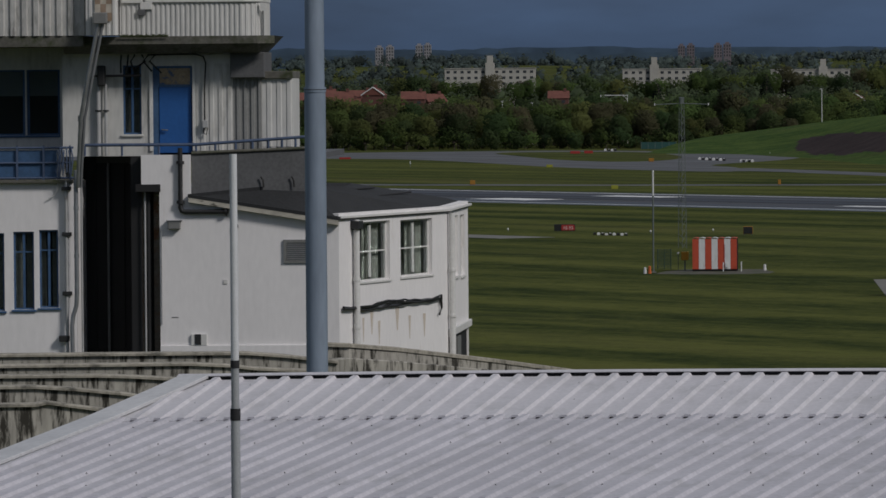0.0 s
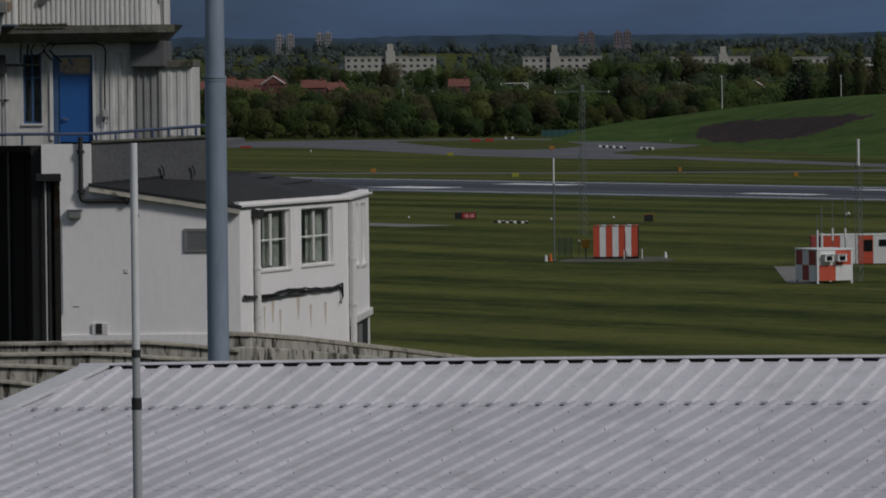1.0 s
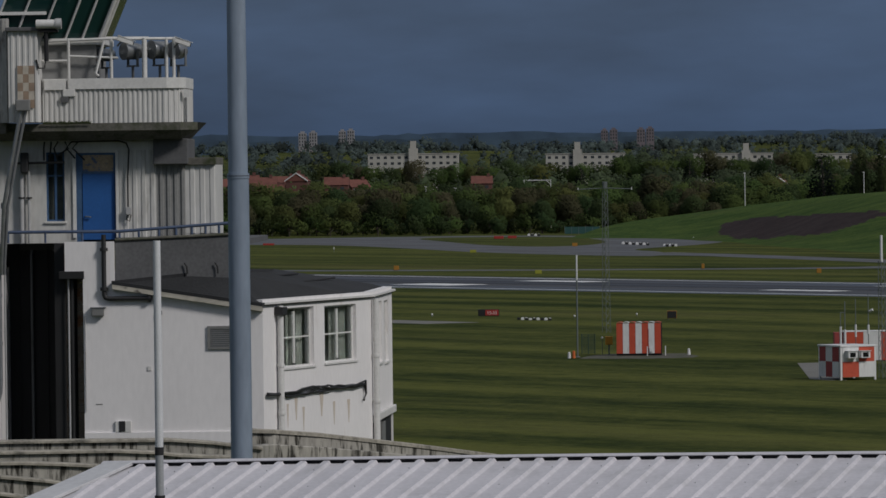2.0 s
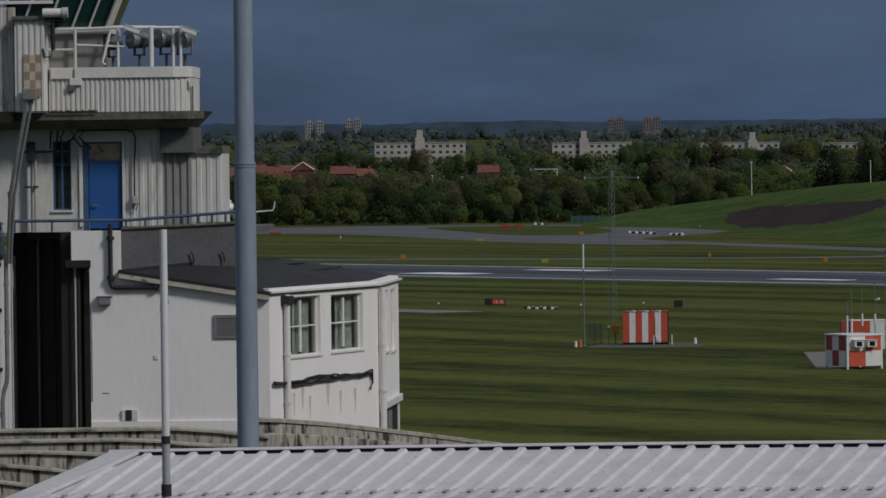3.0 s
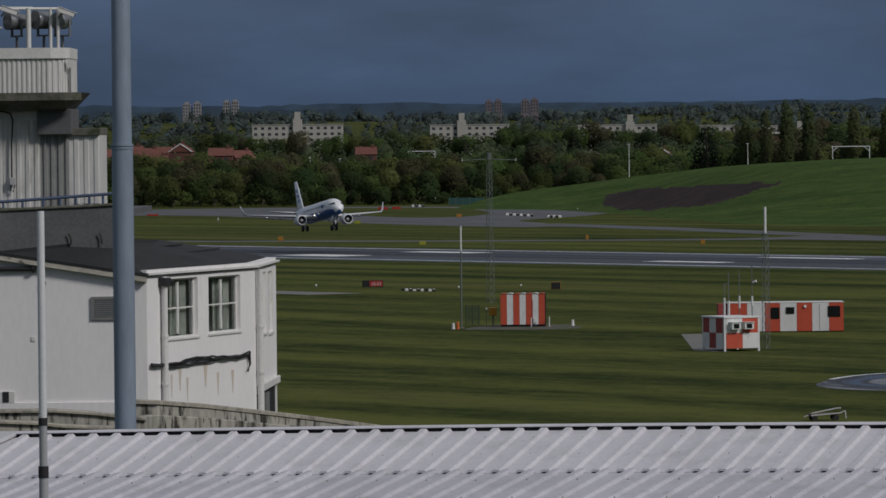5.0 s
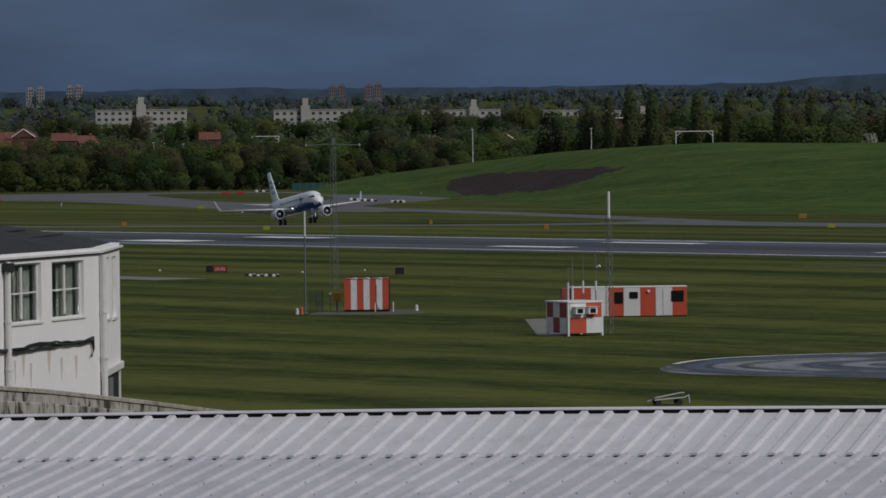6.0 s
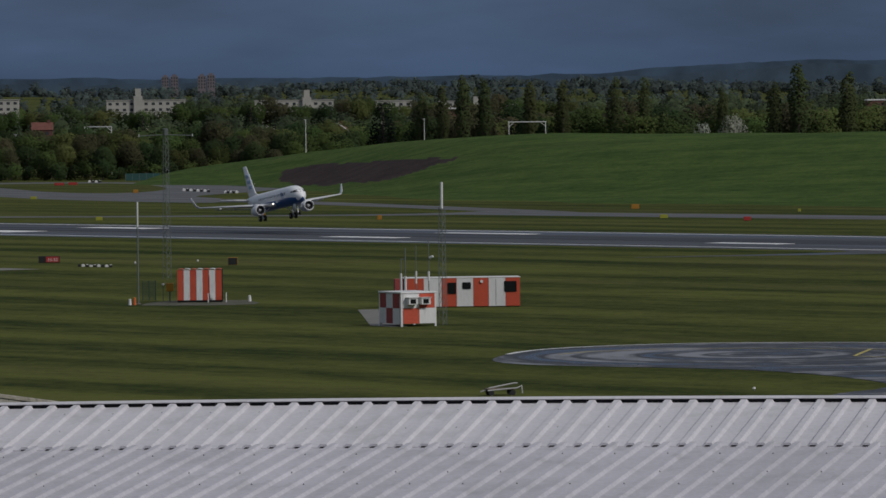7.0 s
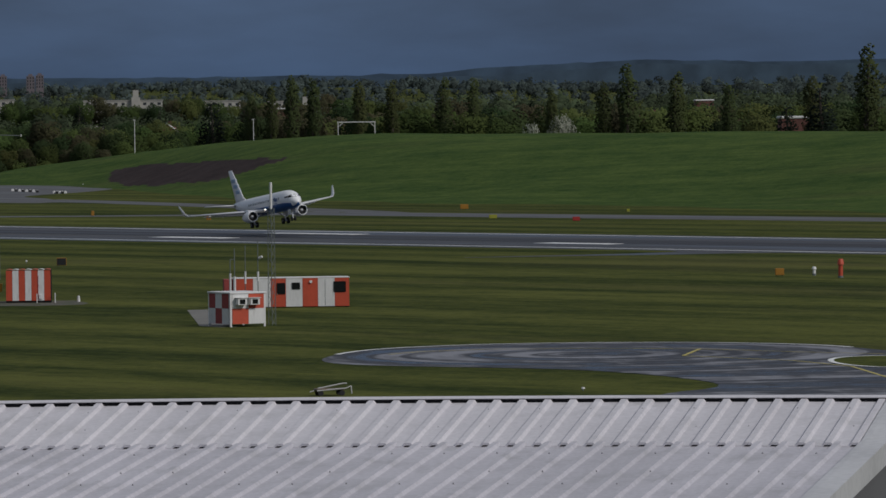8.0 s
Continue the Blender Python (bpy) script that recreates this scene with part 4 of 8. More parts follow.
def build_annex():
    annex = thing("annex_building", "white rendered single-storey annex with a dark felt roof", "building")
    ax, bx, cx = -11.57, -8.62, -8.32
    x0 = -17.15
    # face wall: full height by the stack, then under the sloping eave
    bm = shape()
    prof = [(x0, 0), (ax, 0), (ax, 16.93), (-16.18, 17.63), (-16.18, 18.89), (-17.71, 18.89), (-17.71, 17.92), (x0, 17.92)]
    front, back = [bm.verts.new((x, 187.0, z)) for x, z in prof], [bm.verts.new((x, 187.35, z)) for x, z in prof]
    bm.faces.new(front)
    bm.faces.new(back[::-1])
    for k in range(8):
        bm.faces.new((front[k], front[(k + 1) % 8], back[(k + 1) % 8], back[k]))
    part("face_wall", bm, WHITE_WALL, annex)
    part("plinth_ledge", box(shape(), x0, 186.93, 12.6, -11.92, 186.997, 12.96, 0.01), WHITE_WALL, annex)
    # wall with the two big windows, in its own frame along the wall
    turn = math.degrees(math.atan2(197 - 187, bx - ax))
    long2 = math.hypot(bx - ax, 10)
    side = new("window_wall")
    side.parent = annex
    side.matrix_basis = pose(ax, 187, 0, 0, 0, turn)
    zt = 16.93
    w1 = (1.668, 4.745, 14.836, 16.708)
    w2 = (5.773, 8.866, 14.864, 16.684)
    part("wall", wall_cells(shape(), 0.0, long2, 0.0, zt + 0.1, 0.0, 0.3, [w1, w2]), WHITE_WALL, side)
    for w in (w1, w2):
        window(side, *w, 0.02, 2, (0.5,), WHITE_PAINT, WHITE_PAINT, curtain=3, fw=0.12)
    part("room", box(shape(), 0.3, 2.6, 9.0, long2 - 0.3, 2.65, zt), ROOM_SHADE, side)
    part("fascia", box(shape(), -0.05, -0.11, zt - 0.06, long2 + 0.05, -0.003, zt + 0.015, 0.012), WHITE_PAINT, side, "white painted fascia and gutter")
    for px0, r in ((1.251, 0.10), (10.448, 0.11)):
        part("downpipe", tube(shape(), [(px0, -0.14, 9), (px0, -0.14, zt - 0.12)], r, 10), WHITE_PAINT, side, "white painted downpipe")
        for z in (11.9, 13.4, 14.9):
            part("pipe_collar", tube(shape(), [(px0, -0.14, z), (px0, -0.14, z + 0.09)], r * 1.25, 10), WHITE_PAINT, side)
    part("hopper", box(shape(), 1.251 - 0.22, -0.3, zt - 0.42, 1.251 + 0.2, -0.01, zt - 0.16, 0.02), IRON, side, "black rainwater hopper")
    # slack cables along the wall
    rnd = random.Random(2)
    for k in range(5):
        pts = []
        for i in range(19):
            f = i / 18
            x = 0.113 * (1 - f) + 9.372 * f
            z = 13.992 * (1 - f) + 14.006 * f + 0.05 * math.sin(f * 9 + k) + rnd.uniform(-0.03, 0.03) - 0.1 * abs(math.sin(f * 6.3)) * (k % 3) * 0.4
            pts.append((x, -0.05 - 0.02 * k, z + 0.03 * k))
        pts.append((9.541, -0.08, 13.743))
        pts.append((9.316, -0.08, 13.531))
        part("cable", tube(shape(), pts, 0.035, 6), IRON if k else GALV_DULL, side, "slack black cable clipped to the wall")
    for px, low, wide in ((2.192, 12.955, 0.10), (2.983, 13.152, 0.16), (3.673, 12.802, 0.12), (5.393, 13.178, 0.2), (6.593, 12.856, 0.12), (8.029, 12.868, 0.14)):
        hi = low + 0.75
        bm = shape()
        f = [bm.verts.new(p) for p in ((px - wide * 0.2, -0.004, low), (px + wide * 0.2, -0.004, low), (px + wide, -0.004, hi), (px - wide, -0.004, hi))]
        bm.faces.new(f)
        part("rust_streak", bm, STREAK, side, "faint rust streak down the render")
    # narrow far wall
    turn3 = math.degrees(math.atan2(206 - 197, cx - bx))
    far = new("end_wall")
    far.parent = annex
    far.matrix_basis = pose(bx, 197, 0, 0, 0, turn3)
    long3 = math.hypot(cx - bx, 9)
    w3 = (2.035, 4.516, 14.622, 16.645)
    w4 = (5.525, 7.317, 14.562, 16.616)
    part("wall", wall_cells(shape(), 0.0, long3, 12.74, zt + 0.1, 0.0, 0.3, [w3, w4]), WHITE_WALL, far)
    for w in (w3, w4):
        window(far, *w, 0.0, 1, (0.5,), WHITE_PAINT, WHITE_PAINT, curtain=1, fw=0.14)
    part("band", box(shape(), 0.0, -0.12, 12.75, long3, -0.003, 13.0, 0.03), WHITE_PAINT, far, "projecting white band")
    # closed black sheet: the opening's shade is put into its colour
    part("undercroft", box(shape(), 0.2, 0.05, 0, long3, 0.3, 12.735), NEAR_BLACK, far, "near-black sheet painting in the shade of the opening below the band")
    part("vent_screen", box(shape(), 3.765, -0.02, 11.6, 5.272, 0.045, 12.6), VENT_GREY, far)
    part("fascia", box(shape(), -0.05, -0.13, zt - 0.06, long3 + 0.1, -0.003, zt + 0.015, 0.012), WHITE_PAINT, far)
    # roof: felt rising to the back
    bm = shape()
    pts = [(-16.24, 186.75, 17.67), (-11.56, 186.75, 16.93), (-8.58, 196.9, 16.93), (-8.27, 206.2, 16.92), (-9.14, 209, 17.07), (-12.47, 209, 17.62), (-12.74, 188.2, 17.99)]
    top = [bm.verts.new(p) for p in pts]
    low = [bm.verts.new((p[0], p[1], p[2] - 0.1)) for p in pts]
    bm.faces.new(top)
    bm.faces.new(low[::-1])
    for k in range(len(pts)):
        j = (k + 1) % len(pts)
        bm.faces.new((top[k], top[j], low[j], low[k]))
    bmesh.ops.triangulate(bm, faces=[f for f in bm.faces if len(f.verts) > 4])
    part("roof", bm, FELT, annex, "dark grey roofing felt")
    for a, b in (((-13.31, 187.5, 17.23), (-10.27, 206, 17.35)), ((-14.72, 187.5, 17.45), (-11.52, 206, 17.51))):
        part("felt_lap", tube(shape(), [a, b], 0.035, 6), FELT, annex)
    a, b = Vector((-16.22, 186.8, 17.56)), Vector((-11.56, 186.8, 16.81))
    bm = shape()
    rows = [[bm.verts.new(p + Vector((0, dy, dz))) for dy, dz in ((-0.04, 0.06), (-0.04, -0.14), (0.19, -0.14), (0.19, 0.06))] for p in (a, a.lerp(b, 0.35), a.lerp(b, 0.7), b)]
    for r, s in zip(rows, rows[1:]):
        for k in range(4):
            bm.faces.new((r[k], r[(k + 1) % 4], s[(k + 1) % 4], s[k]))
    part("eaves_board", bm, CREAM, annex, "peeling cream eaves board")
    # closing walls behind
    bm = shape()
    prism(bm, [(x0, 199), (x0, 206), (cx, 206), (cx, 205.7), (x0 + 0.3, 205.7), (x0 + 0.3, 199)], 0, 16.6)
    part("back_wall", bm, WHITE_WALL, annex)
    # upstand of the terrace behind the roof
    bm = shape()
    a, b = Vector((-16.16, 187.3, 18.94)), Vector((-12.53, 187.95, 19.07))
    c, d = Vector((a.x, a.y, 17.0)), Vector((b.x, b.y, 17.0))
    off = Vector((0, 0.2, 0))
    vs = [bm.verts.new(p) for p in (c, d, b, a)] + [bm.verts.new(p + off) for p in (c, d, b, a)]
    for f in ((0, 1, 2, 3), (7, 6, 5, 4), (3, 2, 6, 7), (0, 4, 5, 1), (1, 5, 6, 2), (0, 3, 7, 4)):
        bm.faces.new([vs[k] for k in f])
    part("upstand", bm, UPSTAND, annex, "grey felt-covered upstand wall")
    cap = tube(shape(), [a + Vector((0, -0.03, 0)), b + Vector((0, -0.03, 0))], 0.05, 8)
    part("upstand_capping", cap, MOSSY, annex)
    for f in (0.60, 0.86):
        p = c.lerp(d, f) + Vector((0.05, -0.1, 0.85))
        part("lifting_hook", tube(shape(), [p, p + Vector((-0.02, 0, 0.22)), p + Vector((-0.09, 0, 0.34))], 0.03, 6), IRON, annex)
    part("terrace_deck", prism(shape(), [(-17.71, 187.3), (a.x, 187.4), (b.x, 188.1), (b.x, 206), (-19.44, 206), (-19.44, 190.5), (-17.71, 190.5)], 18.86 - 0.2, 18.86 - 0.02), UPSTAND, annex)
    # fittings on the face wall
    r = 0.075
    px, zz = -16.48, 17.12
    part("drainpipe", tube(shape(), [(px, 186.9, 19.11), (px, 186.9, zz + 0.12), (px + 0.04, 186.9, zz + 0.03), (px + 0.13, 186.9, zz), (-15, 186.9, zz)], r, 10), IRON, annex, "black cast-iron drainpipe")
    for x, z in ((px, 18.65), (px, 17.42)):
        part("pipe_collar", tube(shape(), [(x, 186.9, z - 0.05), (x, 186.9, z + 0.05)], r * 1.7, 10), IRON, annex)
    part("pipe_collar", tube(shape(), [(-15.1, 186.9, zz), (-15.03, 186.9, zz)], r * 1.8, 10), IRON, annex)
    part("bulkhead_lamp", box(shape(), -16.88, 186.78, 16.58, -16.49, 186.995, 16.84, 0.03), VENT_GREY, annex, "grey bulkhead lamp")
    part("lamp_hood", box(shape(), -16.92, 186.76, 16.82, -16.44, 186.995, 16.86, 0.008), GALV_DULL, annex)
    vent = new("vent")
    vent.parent = annex
    part("vent_frame", wall_cells(shape(), -13.29, -12.48, 15.51, 16.23, 186.93, 186.996, [(-13.2, -12.57, 15.58, 16.14)]), VENT_GREY, vent)
    for k in range(9):
        z = 15.58 + (16.14 - 15.58) * (k + 0.3) / 9
        part("slat", box(shape(), -13.2, 186.95, z, -12.57, 186.985, z + 0.03), VENT_GREY, vent)
    part("hole_surround", box(shape(), -16.19, 186.92, 12.96, -15.7, 186.996, 13.31, 0.01), WHITE_PAINT, annex)
    # no real opening: a raised black plate has the hole's shade as its colour
    part("wall_hole", box(shape(), -16.07, 186.9, 12.99, -15.88, 186.918, 13.31), BLACK, annex, "black plate painting in the dark of a broken-out hole")
    part("patch", box(shape(), -15.17, 186.97, 14.87, -15.05, 186.997, 15), WHITE_PAINT, annex)
    part("crack_strip", box(shape(), -16.79, 186.985, 13.83, -16.58, 186.998, 13.85), VENT_GREY, annex)
    part("conduit", tube(shape(), [(-17.09, 186.96, 16.6), (-17.09, 186.96, 13.61)], 0.018, 6), PIPE_GREY, annex)
    part("outlet", tube(shape(), [(-14.75, 186.9, 16.72), (-14.75, 186.9, 16.6)], 0.06, 8), IRON, annex)


def build_recess():
    rec = thing("dark_recess", "near-black recess with pipes between two white walls", "recess")
    part("back_panel", box(shape(), -20.04, 190.2, 0, -18.07, 190.5, 18.97, 0), NEAR_BLACK, rec)
    for px in (165, 215):
        part("seam", box(shape(), fx(px, 190), 190.15, 12, fx(px, 190) + 0.04, 190.197, 18.88), NEAR_BLACK, rec)
    part("pipe", tube(shape(), [(-19.05, 190.05, 12), (-19.05, 190.05, 18.44), (-19, 190.05, 18.93)], 0.045, 8), GALV_DULL, rec, "dull grey pipe")
    part("side_wall", box(shape(), -18.07, 187.36, 0, -17.73, 190.5, 18.85), NEAR_BLACK, rec)
    part("lintel", box(shape(), -17.89, 186.9, 17.74, -17.11, 187.5, 17.98, 0.02), NEAR_BLACK, rec, "dark felted lintel")
    for x0, x1 in ((-17.82, -17.67), (-17.37, -17.15)):
        col = new("block_pier")
        col.parent = rec
        z, k = 12.0, 0
        while z < 17.72:
            part("block", box(shape(), x0, 187.38, z, x1, 187.62, min(z + 0.215, 17.74), 0.012), BLOCK, col)
            z += 0.225
    part("soil_pipe", tube(shape(), [(-17.52, 187.3, 12), (-17.52, 187.3, 17.7)], 0.075, 10), IRON, rec, "black soil pipe")
    part("thin_pipe", tube(shape(), [(-17.62, 187.2, 12), (-17.62, 187.2, 17.83)], 0.03, 8), PIPE_GREY, rec)
    part("behind", box(shape(), -17.67, 187.7, 0, -17.32, 187.75, 17.74), NEAR_BLACK, rec)
    part("cable_loop", tube(shape(), [(-18.35, 189.9, 18.62), (-18.21, 189.9, 18.51), (-18.15, 189.9, 18.18), (-18.19, 189.9, 17.74)], 0.025, 6), GALV_DULL, rec)


def build_wing():
    wing = thing("terminal_wing", "white rendered wing with blue windows and a balcony", "building")
    holes = [(-21.75, -21.1, 14.1, 16.53), (-20.94, -20.34, 14.15, 16.58), (-22.69, -22.03, 14.06, 16.49)]
    part("wall", wall_cells(shape(), -23.68, -19.77, 0.0, 18.09, 187.2, 187.5, holes), WHITE_WALL, wing)
    part("return_wall", box(shape(), -19.86, 187.5, 0, -19.77, 190.5, 18.09), WHITE_WALL, wing)
    for h in holes:
        window(wing, *h, 187.2, 2, (0.74,), BLUE_FRAME, BLUE_FRAME, curtain=2, fw=0.06)
    part("room", box(shape(), -23.5, 189.4, 10, -19.97, 189.5, 18.05), ROOM_SHADE, wing)
    part("slab", box(shape(), -23.68, 187.0, 18.04, -19.84, 190.5, 18.14, 0.02), MOSSY, wing, "thin dark balcony slab")
    # upper storey behind the balcony
    up = [(-23.34, -21.65, 19.51, 21.58), (-21.6, -20.54, 19.51, 21.58)]
    part("upper_wall", wall_cells(shape(), -24.06, -20.47, 18.05, 22.65, 190.0, 190.3, up), GREY_CLAD, wing)
    for h in up:
        window(wing, *h, 190.0, 1, (), BLUE_FRAME, BLUE_FRAME, blind=0.4, fw=0.08)
    part("upper_room", box(shape(), -24.31, 192.5, 18.05, -20.68, 192.6, 22.48), ROOM_SHADE, wing)
    part("upper_ceiling", box(shape(), -24.31, 190.3, 21.95, -20.68, 192.5, 22.02), ROOM_SHADE, wing)
    part("reveal", box(shape(), -20.39, 188.6, 18.09, -20.25, 190.2, 22.55), GREY_CLAD, wing)
    part("cladding", ribbed(shape(), [(-23.68, 186.6), (-19.35, 186.6)], 22.62, 25.85, 0.36, 0.06), OLD_CLAD, wing, "dirty ribbed cladding")
    part("cladding_backing", box(shape(), -23.68, 186.64, 22.62, -19.35, 187.0, 25.85), OLD_CLAD, wing)
    part("overhang", box(shape(), -23.68, 186.6, 22.27, -19.44, 190.3, 22.62, 0.02), MOSSY, wing, "dark overhanging slab")
    rail = thing("balcony_railing", "dull blue metal balcony railing with hanging clutter", "railing")
    for z in (19.14, 18.67, 18.2):
        part("rail", tube(shape(), [(-23.68, 187.15, z), (-19.83, 187.15, z)], 0.035, 8), BLUE_RAIL, rail)
    for px in (-40, -6, 28, 75, 122):
        part("post", box(shape(), fx(px) - 0.03, 187.12, 18.09, fx(px) + 0.03, 187.18, 19.21), BLUE_RAIL, rail)
    part("infill_panel", box(shape(), -23.68, 187.2, 18.23, -20.36, 187.22, 19.06), BLUE_FRAME, rail)
    rnd = random.Random(6)
    for k in range(7):
        x = fx(100 + 4 * k)
        part("hanging_cable", tube(shape(), [(x, 187.08, fz(258 + rnd.uniform(0, 8))), (x + rnd.uniform(-0.1, 0.1), 187.05, 18.83), (x + rnd.uniform(-0.15, 0.05), 187.05, fz(300 + rnd.uniform(0, 15)))], 0.022, 5), BLUE_RAIL, rail)
    part("looped_cable", tube(shape(), [(-20.37, 187.1, 18.18), (-20.34, 187.1, 17.83), (-20.44, 187.1, 17.65), (-20.62, 187.1, 17.56)], 0.02, 6), PIPE_GREY, rail)
    pipe = thing("drainpipe", "grey drainpipe with black brackets, rust streaked", "pipe")
    part("pipe", tube(shape(), [(-20.06, 187.05, 10), (-20.06, 187.05, 18.12)], 0.055, 10), PIPE_GREY, pipe)
    for py in (332, 413, 518):
        part("bracket", box(shape(), -20.2, 186.95, fz(py + 4), -19.91, 187.19, fz(py - 3), 0.02), IRON, pipe)
    part("shoe", box(shape(), -20.32, 186.95, 13.1, -20, 187.19, 13.29, 0.03), IRON, pipe)
    steel = thing("conduit", "bright galvanised conduit with a bend", "pipe")
    part("tube", tube(shape(), [(-19.86, 186.9, 10), (-19.9, 186.9, 13.61), (-19.86, 186.9, 13.91), (-19.76, 186.9, 14.22), (-19.74, 186.9, 14.57), (-19.74, 186.9, 18.44)], 0.07, 10), GALV, steel)
    for py in (455, 370):
        part("joint", tube(shape(), [(-19.74, 186.9, fz(py)), (-19.74, 186.9, fz(py - 6))], 0.085, 10), GALV, steel)
    part("rust_pipe", tube(shape(), [(-19.6, 187.2, 10), (-19.6, 187.2, 18.79)], 0.03, 8), PIPE_GREY, steel)


def build_tower():
    tower = thing("control_tower", "old white-clad airport control tower storey with a concrete canopy", "tower")
    y = 188.2
    door_hole = (-17.43, -16.19, 18.85, 21.66)
    win_hole = (-18.37, -17.79, 19.53, 21.69)
    part("wall", wall_cells(shape(), -20.27, -14.92, 18.9, 22.16, y, y + 0.25, [door_hole, win_hole]), GREY_CLAD, tower)
    part("ribbed_panel", ribbed(shape(), [(-16.07, y - 0.02), (-14.95, y - 0.02)], 19, 21.72, 0.29, 0.03), GREY_CLAD, tower)
    part("band", box(shape(), -17.57, y - 0.05, 21.72, -14.92, y - 0.003, 22.01, 0.01), WHITE_CLAD, tower)
    part("jamb", box(shape(), -17.54, y - 0.06, 19, -17.43, y + 0.1, 21.74, 0.01), WHITE_PAINT, tower)
    part("jamb", box(shape(), -16.19, y - 0.06, 19, -16.1, y + 0.1, 21.74, 0.01), WHITE_PAINT, tower)
    window(tower, *win_hole, y, 2, (0.66,), BLUE_FRAME, GREY_CLAD, curtain=2, fw=0.06)
    part("room", box(shape(), -19.39, y + 1.6, 18.62, -15.13, y + 1.7, 22.04), ROOM_SHADE, tower)
    door = new("door")
    door.parent = tower
    part("leaf", box(shape(), -17.24, y + 0.06, 18.94, -16.23, y + 0.11, 21.02, 0.01), BLUE, door, "bright blue flush door leaf")
    part("door_frame", wall_cells(shape(), -17.43, -16.19, 18.85, 21.66, y + 0.03, y + 0.13, [(-17.26, -16.22, 18.85, 21.01), (-17.22, -16.26, 21.08, 21.59)]), BLUE_FRAME, door)
    part("transom_board", box(shape(), -17.22, y + 0.07, 21.06, -16.26, y + 0.1, 21.59), BARE_WOOD, door, "boarded transom with peeled paint")
    part("handle", tube(shape(), [(-17.15, y + 0.05, 19.67), (-17.15, y - 0.02, 19.67), (-16.97, y - 0.02, 19.65)], 0.022, 8), GALV, door, "bright lever handle")
    # facets coloured darker for their turned-away shade, and the pale box beside the wall
    bm = ribbed(shape(), [(-14.92, 188.22), (-14.47, 188.25), (-14.02, 188.28)], 19, 21.6, 0.3, 0.05)
    part("side_facet", bm, GREY_AND_SHADE, tower, "ribbed facet with its turned-away shade put into the grey")
    part("pale_box", box(shape(), -14.04, 188.3, 19, -13.06, 191.5, 21.26, 0.01), WHITE_CLAD, tower)
    part("pale_ribs", ribbed(shape(), [(-14.02, 188.29), (-13.08, 188.29)], 19.11, 21.24, 0.3, 0.025), WHITE_CLAD, tower)
    part("box_top", box(shape(), -14, 188.15, 21.24, -13.05, 191.7, 21.47, 0.02), MOSSY, tower)
    part("dark_block", box(shape(), -14.98, 187.9, 21.27, -13.9, 191, 22.07, 0.03), UPSTAND, tower, "dark felted block under the canopy")
    # canopy slab with a sloped underside
    bm = shape()
    xa, xb = -20.14, -13.55
    prof = [(186.98, 22.58), (186.98, 22.34), (187.5, 22.06), (191.5, 22.02), (191.5, 22.58)]
    rings = [[bm.verts.new((xx, yy + (0.5 if e else 0) * (1 if yy < 187 else 0), zz)) for yy, zz in prof] for e, xx in ((0, xa), (0, xb - 0.5), (1, xb))]
    for v in rings[2][2:4]:
        v.co.x -= 0.55
    for a, b in zip(rings, rings[1:]):
        for k in range(5):
            bm.faces.new((a[k], a[(k + 1) % 5], b[(k + 1) % 5], b[k]))
    bm.faces.new(rings[0])
    bm.faces.new(rings[-1][::-1])
    part("canopy", bm, MOSSY, tower, "mossy weathered concrete canopy")
    for k in range(14):
        rnd = random.Random(k)
        x = -18.29 + k * 0.11
        bmm = shape()
        for j in range(6):
            tube(bmm, [(x + rnd.uniform(-.05, .05), 186.9, 22.57), (x + rnd.uniform(-.2, .2), 186.85, 22.57 + rnd.uniform(0.02, 0.10))], 0.025, 4, 0.004)
        part("weeds", bmm, MOSS_GREEN, tower, "weeds growing on the canopy")
    # drum storey above the canopy, round at the corner
    xr, yf = -13.97, 187.2
    corner = [(-18.35, yf), (xr - 0.55, yf), (xr - 0.2, yf + 0.13), (xr, yf + 0.5), (xr, 191)]
    part("drum_cladding", ribbed(shape(), corner, 22.55, 23.65, 0.155, 0.03), WHITE_CLAD, tower, "white ribbed cladding")
    part("drum_core", prism(shape(), [(x, yy + 0.03) for x, yy in corner] + [(-18.35, 191)], 22.55, 23.97), WHITE_CLAD, tower)
    for a, b in ((-18.29, -17.62), (-17.54, xr + 0.02)):
        bm = shape()
        if b > xr:
            prism(bm, [(a, yf - 0.09), (xr - 0.5, yf - 0.09), (xr - 0.12, yf + 0.06), (xr + 0.05, yf + 0.5), (xr + 0.05, 191), (a, 191)], 23.64, 23.97)
        else:
            box(bm, a, yf - 0.1, 23.62, b, yf + 0.2, 23.95, 0.01)
        part("fascia", bm, WHITE_PAINT, tower, "plain white fascia board")
    part("scupper", box(shape(), -17.78, yf - 0.12, 23.23, -17.54, yf - 0.03, 23.41, 0.01), UPSTAND, tower)
    part("scupper_head", box(shape(), -17.71, yf - 0.1, 23.41, -17.33, yf - 0.03, 23.64, 0.02), WHITE_PAINT, tower)
    part("sign_plate", box(shape(), -13.98, yf + 0.2, 23.35, -13.79, yf + 0.24, 23.6), WHITE_PAINT, tower)
    part("corner_pipe", tube(shape(), [(xr + 0.06, yf + 0.4, 22.58), (xr + 0.06, yf + 0.4, 23.37)], 0.03, 6), GALV_DULL, tower)
    # stair block with peeling squares
    part("stair_cladding", ribbed(shape(), [(-19.3, 186.15), (-18.38, 186.15), (-18.38, 186.6)], 22.62, 25.44, 0.2, 0.03), WHITE_CLAD, tower)
